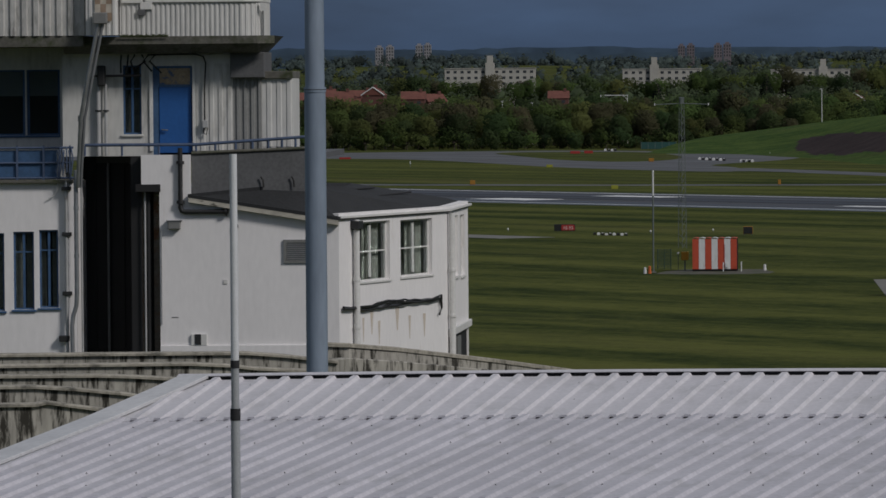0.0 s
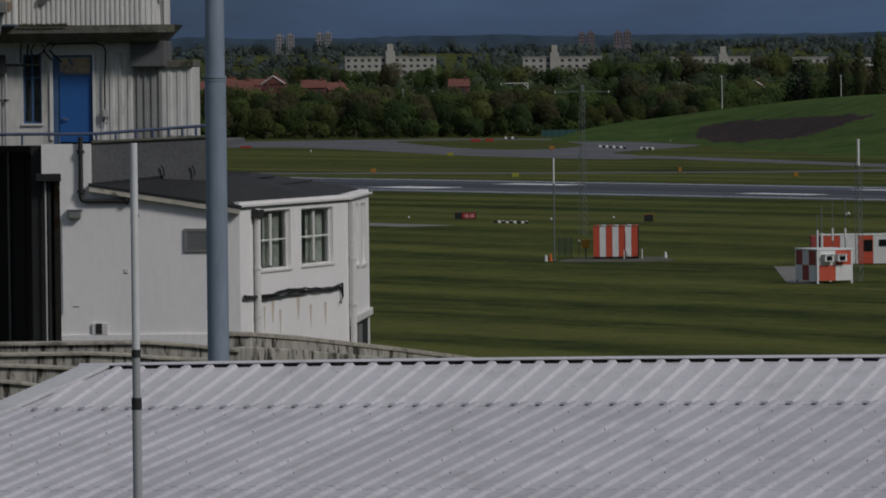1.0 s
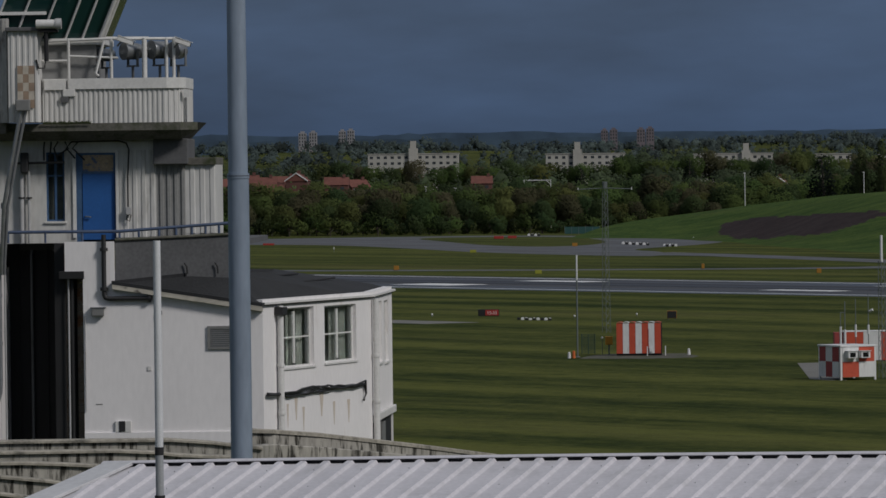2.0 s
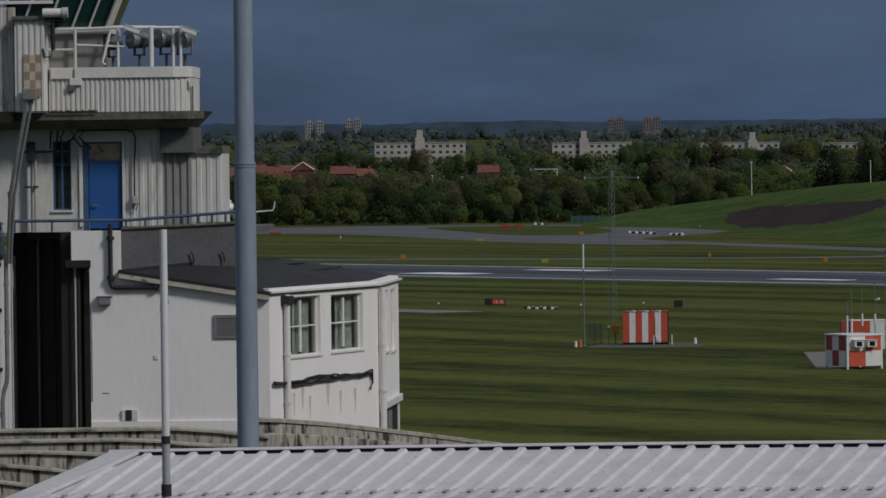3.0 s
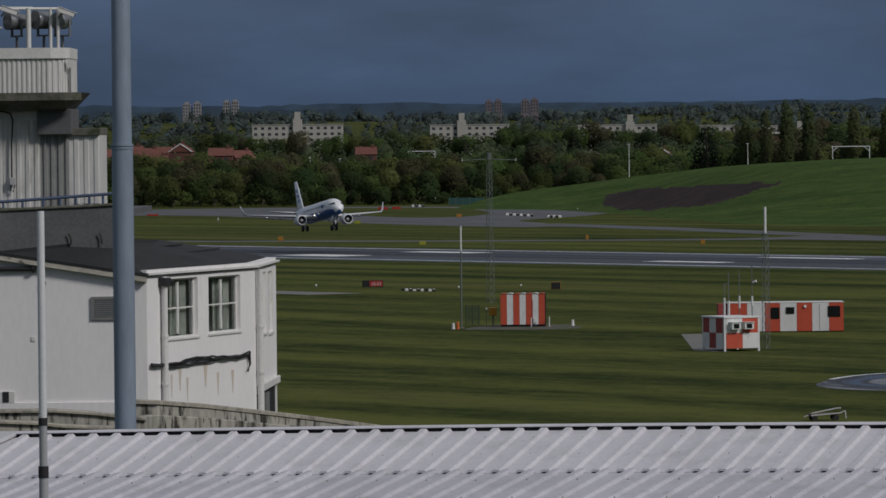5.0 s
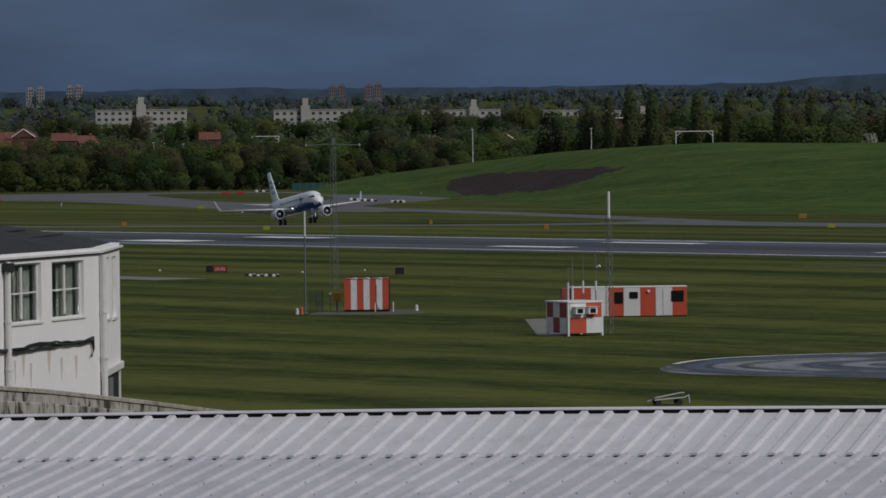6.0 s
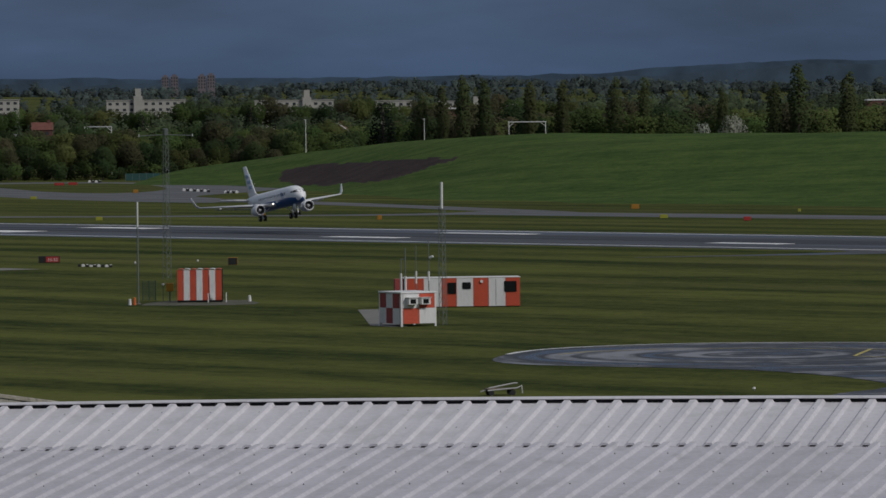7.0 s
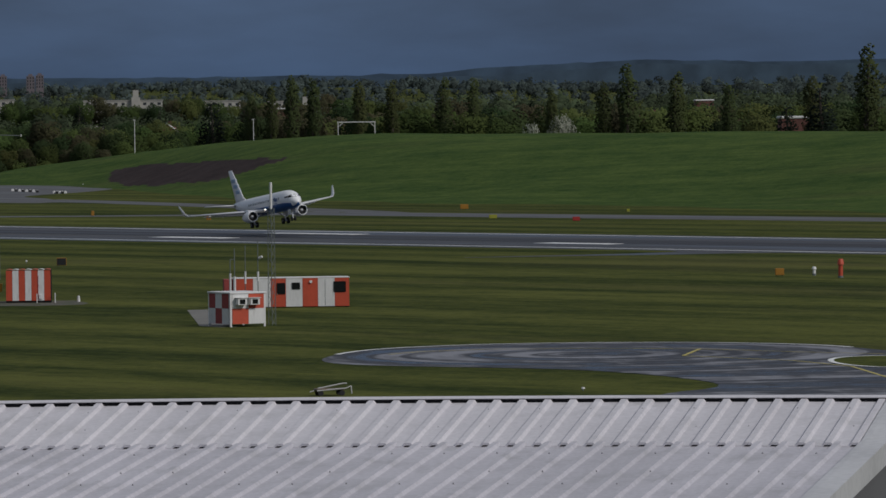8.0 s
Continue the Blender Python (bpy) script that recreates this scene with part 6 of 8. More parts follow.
    part("door_edge", box(shape(), 9.80, -0.03, 0.2, 9.845, -0.021, 2.95), LATTICE, lc)
    part("lamp", tube(shape(), [(8.3, -0.02, 2.75), (8.3, -0.16, 2.75)], 0.16, 10), PANEL_WHITE, lc, "round bulkhead lamp")
    for x in (0.5, 4.2, 8.2, 12.0):
        part("block", box(shape(), x, 0.2, 0, x + 0.4, 0.7, h0), SIGN_BLACK, lc)
    # aerials that stand behind the cabin and rise above its roof
    for k, (x, y, top, thick) in enumerate(((20.35, 600, 6.3, 0.05), (20.78, 600, 7.4, 0.06), (22.94, 630, 7.0, 0.05), (24.65, 640, 7.3, 0.055))):
        ae = thing("aerial", "thin grey aerial mast behind the chequered cabin", "aerial", pose(x, y, 0), group="cabin aerials")
        part("pole", tube(shape(), [(0, 0, 0), (0, 0, top)], thick, 6), LATTICE, ae)
        part("base_tube", tube(shape(), [(0, 0, 3.0), (0, 0, 4.9 - 0.3 * k)], thick * 2.2, 8), PANEL_WHITE, ae)
        if k == 1:
            part("cross_bar", tube(shape(), [(-0.45, 0, 6.3), (0.05, 0, 6.3)], 0.04, 6), LATTICE, ae)
        if k == 3:
            part("side_dish", tube(shape(), [(0.1, 0, 5.4), (0.45, -0.2, 5.6)], 0.14, 8), PANEL_WHITE, ae)
    lattice_mast("glide_mast", "thin lattice mast with a white top section", 24.15, 592, 14.03, 0.42, 0.85, white_from=11.5)
    lattice_mast("crossarm_mast", "tall thin lattice mast with a cross arm", -3.7, 767, 19.2, 0.62, 0.55, arm=3.4)


def board(name, label, x, y, w, h, foot, face_mat, housing=None, turn=0.0):
    """A low sign on two legs: housing, face, legs."""
    b = thing(name, label, "sign", pose(x, y, 0, 0, 0, turn))
    part("housing", box(shape(), -w / 2, 0, foot, w / 2, 0.3, foot + h, 0.03), housing or face_mat, b)
    part("face", box(shape(), -w / 2 + 0.06, -0.03, foot + 0.06, w / 2 - 0.06, -0.002, foot + h - 0.06), face_mat, b)
    for sx in (-0.35, 0.35):
        part("leg", tube(shape(), [(sx * w, 0.15, 0), (sx * w, 0.15, foot)], 0.05, 6), LATTICE, b)
    return b


def lettering(words, x, y, z, size, mat, parent):
    cu = bpy.data.curves.new("lettering", "FONT")
    cu.body, cu.size, cu.align_x, cu.extrude = words, size, "CENTER", 0.006
    tmp = bpy.data.objects.new("lettering", cu)
    scene.collection.objects.link(tmp)
    me = bpy.data.meshes.new_from_object(tmp.evaluated_get(bpy.context.evaluated_depsgraph_get()))
    bpy.data.objects.remove(tmp)
    ob = new("lettering", me)
    me.materials.append(mat)
    ob.parent = parent
    ob.matrix_basis = pose(x, y, z, 90, 0, 0)


def build_signs():
    s = board("runway_sign", "black runway sign with a red face and white numerals", -20.8, 855, 3.0, 0.95, 0.15, SIGN_BLACK)
    part("red_face", box(shape(), -0.45, -0.06, 0.24, 1.4, -0.032, 1.02), SIGN_RED, s, "red face panel")
    lettering("15-33", 0.48, -0.07, 0.38, 0.62, PANEL_WHITE, s)
    board("direction_sign", "dark direction sign with an amber edge", 5.0, 828, 1.35, 1.05, 0.2, SIGN_BLACK, AMBER)
    rnd = random.Random(5)
    for k in range(9):
        x, y = -16.2 + 4.4 * k / 8, 837 - 5 * k / 8
        m = thing("edge_marker", "small black and white edge marker block", "marker", pose(x, y, 0), group="edge markers by the service road")
        part("block", box(shape(), -0.22, -0.2, 0.0, 0.22, 0.2, 0.28, 0.04), PANEL_WHITE if k % 2 else SIGN_BLACK, m)
        part("top", box(shape(), -0.16, -0.14, 0.28, 0.16, 0.14, 0.36, 0.03), PANEL_WHITE if k % 3 else SIGN_BLACK, m)
    for x, y, w, h, m, lab in ((-15.9, 1607, 1.4, 0.9, AMBER, "amber marker board on the grass"), (-40.4, 1509, 1.6, 0.7, LIME, "yellow marker board on the grass"),
                               (-49.8, 1259, 1.1, 0.9, AMBER, "amber marker board on the grass"), (-19.1, 1194, 1.35, 0.75, LIME, "yellow-green marker board on the grass"),
                               (13.9, 1232, 0.6, 1.0, AMBER, "amber marker board on the grass"), (35.5, 1166, 0.9, 0.9, AMBER, "amber marker board on the grass"),
                               (91.8, 1258, 1.7, 1.0, AMBER, "amber taxiway sign board"), (89, 1145, 1.5, 0.75, LIME, "yellow-green taxiway sign board"),
                               (101.9, 1112, 1.35, 0.75, SIGN_RED, "red taxiway sign board"), (120.5, 1201, 0.6, 0.6, LIME, "small yellow marker on the grass"),
                               (92.7, 738, 1.1, 0.85, AMBER, "small yellow sign on the grass"), (-103.7, 1708, 3.2, 0.55, SIGN_RED, "low red and white sign beside the taxiway"),
                               (-40.5, 1800, 2.9, 0.8, SIGN_RED, "low red sign board beside the taxiway"), (-36.6, 1806, 2.6, 0.8, SIGN_RED, "low red sign board beside the taxiway")):
        board("marker_board", lab, x, y, w, h, 0.12, m)
    for x0, y0, x1, y1, n in ((-3.1, 1643, 3.5, 1614, 8), (7.9, 1587, 10.8, 1585, 5), (-32.8, 1874, -29.6, 1871, 4)):
        for k in range(n):
            f = k / (n - 1)
            m = thing("barrier_block", "low white and black barrier block on the taxiway", "barrier", pose(x0 + (x1 - x0) * f, y0 + (y1 - y0) * f, 0), group="barrier blocks")
            part("block", box(shape(), -0.4, -0.3, 0.03, 0.4, 0.3, 0.62, 0.08), PANEL_WHITE if k % 2 == 0 else SIGN_BLACK, m)
            part("top", box(shape(), -0.2, -0.2, 0.62, 0.2, 0.2, 0.75, 0.03), PANEL_WHITE, m)
    for x, y, h, r, m, lab in ((98.9, 728, 2.3, 0.28, RED, "red cylindrical post with a domed head"), (97.1, 739, 1.1, 0.2, PANEL_WHITE, "short white post with a dark foot")):
        p = thing("field_post", lab, "post", pose(x, y, 0))
        part("shaft", tube(shape(), [(0, 0, 0), (0, 0, h * 0.75)], r, 12), m, p)
        part("head", tube(shape(), [(0, 0, h * 0.7), (0, 0, h * 0.92), (0, 0, h)], r * 1.5, 12, r * 0.9), m, p)
        part("foot", tube(shape(), [(0, 0, 0), (0, 0, 0.25)], r * 1.2, 12), LATTICE, p)
    for x, y, h in ((-77.2, 1548, 1.5), (41.2, 445.6, 0.28), (17.0, 1740, 0.7), (-29, 860, 0.5), (0.2, 850, 0.45), (-8.5, 842, 0.5)):
        p = thing("edge_lamp", "small white edge lamp on the grass", "lamp", pose(x, y, 0), group="grass lamps")
        part("stem", tube(shape(), [(0, 0, 0), (0, 0, h * 0.6)], 0.07, 6), LATTICE, p)
        part("head", tube(shape(), [(0, 0, h * 0.55), (0, 0, h)], 0.14, 8, 0.1), PANEL_WHITE, p)
    # flat trolley left on the grass just beyond the shed
    tr = thing("baggage_trolley", "rusty flat trolley with a raised drawbar on the grass", "trolley", pose(22.4, 444, 0, 0, 0, 8))
    part("deck", box(shape(), -1.2, -0.7, 0.42, 0.9, 0.7, 0.52, 0.02), BLOCK, tr)
    part("frame", tube(shape(), [(-1.2, -0.7, 0.38), (1.0, -0.7, 0.55), (1.35, -0.7, 0.72), (1.4, -0.7, 0.15)], 0.06, 6), PIPE_GREY, tr)
    part("frame", tube(shape(), [(-0.9, 0.6, 0.5), (1.0, 0.6, 0.85), (1.3, 0.6, 0.85)], 0.06, 6), PIPE_GREY, tr)
    for x in (-0.9, 0.7):
        for y in (-0.62, 0.62):
            part("wheel", tube(shape(), [(x, y - 0.08, 0.21), (x, y + 0.08, 0.21)], 0.21, 12), BLACK, tr)
    part("drawbar", tube(shape(), [(-1.2, 0, 0.4), (-1.6, 0, 0.28)], 0.05, 6), PIPE_GREY, tr)


build_striped_shelter()
build_cabins()
build_signs()

# ---------- the landing airliner ----------
JET_WHITE = material("airliner_white_paint", (0.82, 0.83, 0.84), rough=0.28, vary=0.04, scale=2.0, grain=6.0, bump=0.0)
JET_BLUE = material("airliner_blue_paint", (0.025, 0.11, 0.32), rough=0.3, vary=0.06, scale=2.0, grain=6.0, bump=0.0)
JET_PALE = material("airliner_pale_blue_paint", (0.30, 0.42, 0.58), rough=0.3, vary=0.06, scale=1.0, grain=6.0, bump=0.0)
JET_GREY = material("airliner_wing_grey", (0.58, 0.59, 0.61), rough=0.4, vary=0.08, scale=1.0)
JET_METAL = material("polished_intake_lip", (0.62, 0.63, 0.65), rough=0.2, metal=0.8, vary=0.05)
LIGHT = glow("landing_light", (1.0, 0.93, 0.8), 2.2)
TYRE = material("aircraft_tyre", (0.015, 0.015, 0.016), rough=0.85)


def wing_mesh(stations):
    """A wing or fin from sections: (place of the leading edge, chord, thickness, axis of thickness)."""
    bm = shape()
    prof = [(0, 0), (0.04, 0.5), (0.25, 1.0), (0.55, 0.75), (1.0, 0.05), (1.0, -0.05), (0.55, -0.45), (0.25, -0.6), (0.04, -0.4)]
    rings = []
    for (x, y, z), chord, thick, ax in stations:
        ax = Vector(ax)
        rings.append([bm.verts.new(Vector((x - f * chord, y, z)) + ax * (h * thick)) for f, h in prof])
    for a, b in zip(rings, rings[1:]):
        for k in range(len(prof)):
            bm.faces.new((a[k], a[(k + 1) % 9], b[(k + 1) % 9], b[k])).smooth = True
    bm.faces.new(rings[0])
    bm.faces.new(rings[-1][::-1])
    return bm


def build_airliner():
    """Twin-jet airliner: nose along +x, origin on the ground under the main wheels."""
    jet = thing("airliner", "white twin-engined airliner with a blue belly, wheels down", "aeroplane")
    zc = 3.35
    prof = [(14.9, 0.05, -0.55), (14.6, 0.5, -0.5), (13.9, 0.95, -0.35), (12.8, 1.32, -0.15), (11.4, 1.52, -0.02), (9.5, 1.6, 0), (0, 1.6, 0), (-6.5, 1.6, 0), (-9.5, 1.42, 0.18), (-12.5, 1.02, 0.5), (-15.0, 0.55, 0.85), (-16.6, 0.18, 1.05)]
    bm = shape()
    n = 28
    rings = [[bm.verts.new((x, r * 0.95 * math.cos(a), zc + dz + r * math.sin(a))) for a in (2 * math.pi * k / n for k in range(n))] for x, r, dz in prof]
    for i, (a, b) in enumerate(zip(rings, rings[1:])):
        for k in range(n):
            f = bm.faces.new((a[k], a[(k + 1) % n], b[(k + 1) % n], b[k]))
            f.smooth = True
            mid = (k + 0.5) / n * 2 * math.pi
            if math.sin(mid) < (-0.28 if i > 1 else -0.75) and i < 9:
                f.material_index = 1
    bm.faces.new(rings[0][::-1])
    bm.faces.new(rings[-1])
    fus = part("fuselage", bm, [JET_WHITE, JET_BLUE], jet, "white fuselage with a blue belly")
    # flight-deck windows lie on the curve of the nose

    def nose_x(y, z):
        """Where the skin of the nose is at this height and side."""
        for (xa, ra, da), (xb, rb, db) in zip(prof, prof[1:]):
            for k in range(11):
                f = k / 10
                r, d = ra + (rb - ra) * f, da + (db - da) * f
                if (y / (0.95 * r)) ** 2 + ((z - zc - d) / r) ** 2 <= 1:
                    return xa + (xb - xa) * f
        return 9.5
    for sy in (-1, 1):
        for ya, yb in ((0.05, 0.55), (0.61, 0.98), (1.02, 1.22)):
            bm = shape()
            pts = []
            for y, up in ((ya, 0), (yb, 0), (yb, 1), (ya, 1)):
                z = zc + (0.30 if not up else 0.74 - 0.18 * y * y)
                pts.append((nose_x(sy * y, z), sy * y, z))
            v = [bm.verts.new((p[0] + 0.06, p[1] * 1.03, p[2] + 0.03)) for p in pts] + [bm.verts.new((p[0] - 0.35, p[1] * 0.9, p[2] - 0.15)) for p in pts]
            for f in ((0, 1, 2, 3), (7, 6, 5, 4), (0, 4, 5, 1), (1, 5, 6, 2), (2, 6, 7, 3), (3, 7, 4, 0)):
                bm.faces.new([v[k] for k in f])
            part("cockpit_window", bm, DARK_GLASS, fus, "dark flight-deck window")
    pane = mesh_of("cabin_window", box(shape(), -0.13, -0.02, -0.18, 0.13, 0.02, 0.18, 0.03), DARK_GLASS)
    for sy in (-1, 1):
        for k in range(19):
            ob = new("cabin_window", pane)
            ob.parent = fus
            ob.matrix_basis = pose(10.0 - k * 0.82, sy * 1.485, zc + 0.42, sy * 14, 0, 0)
    for sy in (-1, 1):
        bm = shape()
        for x0, x1, z0, z1 in ((8.0, 8.25, 0.35, 1.05), (8.4, 8.75, 0.35, 0.8), (8.95, 9.3, 0.35, 0.8), (7.6, 9.2, 0.05, 0.14)):
            box(bm, x0, sy * 1.50 - 0.03, zc + z0 - 0.3, x1, sy * 1.50 + 0.03, zc + z1 - 0.3, 0.0)
        part("title_bars", bm, JET_BLUE, fus, "plain dark blue shapes on the side")
    up, side = (0, 0, 1), (0, 1, 0)
    for sy, nm in ((1, "wing"), (-1, "wing")):
        w = part(nm, wing_mesh([((3.6, sy * 1.0, 2.35), 6.0, 0.42, up), ((1.2, sy * 4.4, 2.62), 4.0, 0.3, up), ((-3.1, sy * 12.2, 3.35), 1.7, 0.13, up)]), JET_GREY, jet, "pale grey swept wing")
        part("winglet", wing_mesh([((-3.1, sy * 12.15, 3.34), 1.7, 0.12, side), ((-3.6, sy * 12.55, 3.8), 1.25, 0.09, side), ((-4.7, sy * 12.95, 5.15), 0.6, 0.05, side)]), JET_WHITE, w, "upturned white winglet")
        part("flap", wing_mesh([((-2.2, sy * 1.6, 2.1), 1.5, 0.12, up), ((-2.9, sy * 6.5, 2.55), 1.1, 0.1, up), ((-3.8, sy * 9.3, 2.85), 0.8, 0.08, up)]), JET_GREY, w, "lowered flap")
        for yy in (3.2, 6.2, 8.4):
            part("flap_fairing", tube(shape(), [(0.2 - yy * 0.5, sy * yy, 2.3 + yy * 0.07), (-2.4 - yy * 0.3, sy * yy, 1.95 + yy * 0.08)], 0.16, 8, 0.06), JET_GREY, w)
        e = new("engine")
        e.parent = jet
        prof2 = [(4.35, 0.70), (4.45, 0.78), (4.3, 0.86), (3.6, 0.92), (2.6, 0.9), (1.4, 0.74), (0.4, 0.5)]
        bm = shape()
        rr = [[bm.verts.new((x, sy * 4.15 + r * math.cos(a), 1.72 + r * math.sin(a))) for a in (2 * math.pi * k / 24 for k in range(24))] for x, r in prof2]
        for a, b in zip(rr, rr[1:]):
            for k in range(24):
                bm.faces.new((a[k], a[(k + 1) % 24], b[(k + 1) % 24], b[k])).smooth = True
        bm.faces.new(rr[-1])
        part("nacelle", bm, JET_WHITE, e, "white engine nacelle")
        part("intake_lip", tube(shape(), [(4.28, sy * 4.15, 1.72), (4.47, sy * 4.15, 1.72)], 0.83, 24, 0.76, caps=False), JET_METAL, e, "bright intake lip")
        part("fan", tube(shape(), [(3.7, sy * 4.15, 1.72), (4.0, sy * 4.15, 1.72)], 0.70, 24), TYRE, e, "dark fan")
        part("spinner", tube(shape(), [(4.0, sy * 4.15, 1.72), (4.25, sy * 4.15, 1.72)], 0.22, 12, 0.03), JET_GREY, e)
        part("pylon", wing_mesh([((3.2, sy * 4.15, 2.45), 3.4, 0.16, side), ((2.4, sy * 4.15, 2.9), 2.6, 0.14, side)]), JET_WHITE, e)
        part("tailplane", wing_mesh([((-12.6, sy * 0.5, 4.2), 2.9, 0.2, up), ((-15.3, sy * 5.0, 4.75), 1.3, 0.1, up)]), JET_GREY, jet, "pale grey tailplane")
        # main gear
        g = new("main_gear")
        g.parent = jet
        part("leg", tube(shape(), [(0, sy * 2.55, 2.4), (0, sy * 2.62, 0.55)], 0.14, 10), JET_GREY, g)
        part("side_brace", tube(shape(), [(0, sy * 1.2, 2.1), (0, sy * 2.6, 1.2)], 0.08, 8), JET_GREY, g)
        part("gear_door", box(shape(), -0.5, sy * 2.95 - 0.03, 1.1, 0.5, sy * 2.95 + 0.03, 2.3, 0.02), JET_WHITE, g)
        part("axle", tube(shape(), [(0, sy * 2.2, 0.5), (0, sy * 3.05, 0.5)], 0.1, 8), JET_GREY, g)
        for yy in (2.22, 3.02):
            wh = part("wheel", tube(shape(), [(0, sy * yy - 0.17, 0.5), (0, sy * yy - 0.12, 0.5), (0, sy * yy + 0.12, 0.5), (0, sy * yy + 0.17, 0.5)], 0.5, 20), TYRE, g, "dark tyre")
            part("hub", tube(shape(), [(0, sy * yy - 0.18, 0.5), (0, sy * yy + 0.18, 0.5)], 0.2, 12), JET_GREY, wh)
        part("landing_lamp", tube(shape(), [(3.72, sy * 1.75, 2.55), (3.82, sy * 1.75, 2.55)], 0.13, 10), LIGHT, jet, "lit landing lamp")
    fin = part("fin", wing_mesh([((-9.6, 0, 4.7), 5.6, 0.26, side), ((-11.2, 0, 5.3), 4.3, 0.22, side), ((-15.0, 0, 10.0), 1.9, 0.1, side)]), JET_WHITE, jet, "white swept fin")
    for k in range(3):
        z = 6.1 + k * 0.95
        x = -13.0 - k * 0.75
        part("fin_motif", box(shape(), x - 1.1, -0.25, z, x + 0.4, 0.25, z + 0.55, 0.05), JET_PALE, fin, "plain pale blue shape on the fin")
    ng = new("nose_gear")
    ng.parent = jet
    part("leg", tube(shape(), [(11.2, 0, 2.0), (11.5, 0, 0.45)], 0.11, 10), JET_GREY, ng)
    for sy in (-1, 1):
        part("gear_door", box(shape(), 10.6, sy * 0.45 - 0.02, 1.15, 12.0, sy * 0.45 + 0.02, 1.9, 0.02), JET_WHITE, ng)
        part("wheel", tube(shape(), [(11.5, sy * 0.26 - 0.1, 0.36), (11.5, sy * 0.26 + 0.1, 0.36)], 0.36, 16), TYRE, ng, "dark tyre")
    part("taxi_lamp", tube(shape(), [(11.5, 0, 1.25), (11.62, 0, 1.25)], 0.12, 10), JET_METAL, ng, "unlit taxi lamp")
    # stretched wider in span and taller than the drawing above, to fit its size in the camera's view
    grow, done = Matrix.Diagonal((1.0, 1.08, 1.07, 1.0)), set()
    for o in jet.children_recursive:
        if o.data and o.data.name not in done:
            done.add(o.data.name)
            o.data.transform(grow)
        o.matrix_basis = Matrix.Translation(grow @ o.matrix_basis.translation) @ o.matrix_basis.to_3x3().to_4x4()
    return jet


airliner = build_airliner()


def motions():
    walk(airliner, [
        (0.0, pose(-157.5, 1309.0, 13.6, 0.0, -4.5, -73)),
        (1.5, pose(-121.5, 1256.5, 10.6, 0.0, -4.5, -73)),
        (2.8, pose(-90.3, 1211.0, 8.05, 0.0, -4.5, -73)),
        (3.5, pose(-73.4, 1186.4, 6.65, 0.0, -4.5, -73)),
        (4.0, pose(-61.3, 1168.8, 5.66, 0.5, -4.5, -73)),
        (4.7, pose(-44.6, 1144.4, 4.40, 1.0, -5.0, -73)),
        (5.3, pose(-30.1, 1123.3, 3.55, 0.5, -5.5, -73)),
        (5.5, pose(-25.0, 1115.9, 3.30, 1.0, -5.5, -73)),
        (6.0, pose(-11.8, 1096.7, 2.80, 3.0, -5.0, -73)),
        (6.5, pose(1.2, 1077.8, 2.52, 4.5, -5.0, -73)),
        (7.0, pose(14.5, 1058.4, 2.22, 4.5, -5.0, -73)),
        (7.5, pose(27.8, 1039.0, 1.95, 5.0, -5.0, -73)),
        (8.0, pose(41.5, 1019.1, 1.64, 6.5, -5.0, -72.5)),
    ])


# ---------- woods, houses and hills ----------
BARK = material("grey_brown_bark", (0.07, 0.058, 0.045), rough=0.95, vary=0.3, scale=0.5, grain=8.0, bump=0.4)


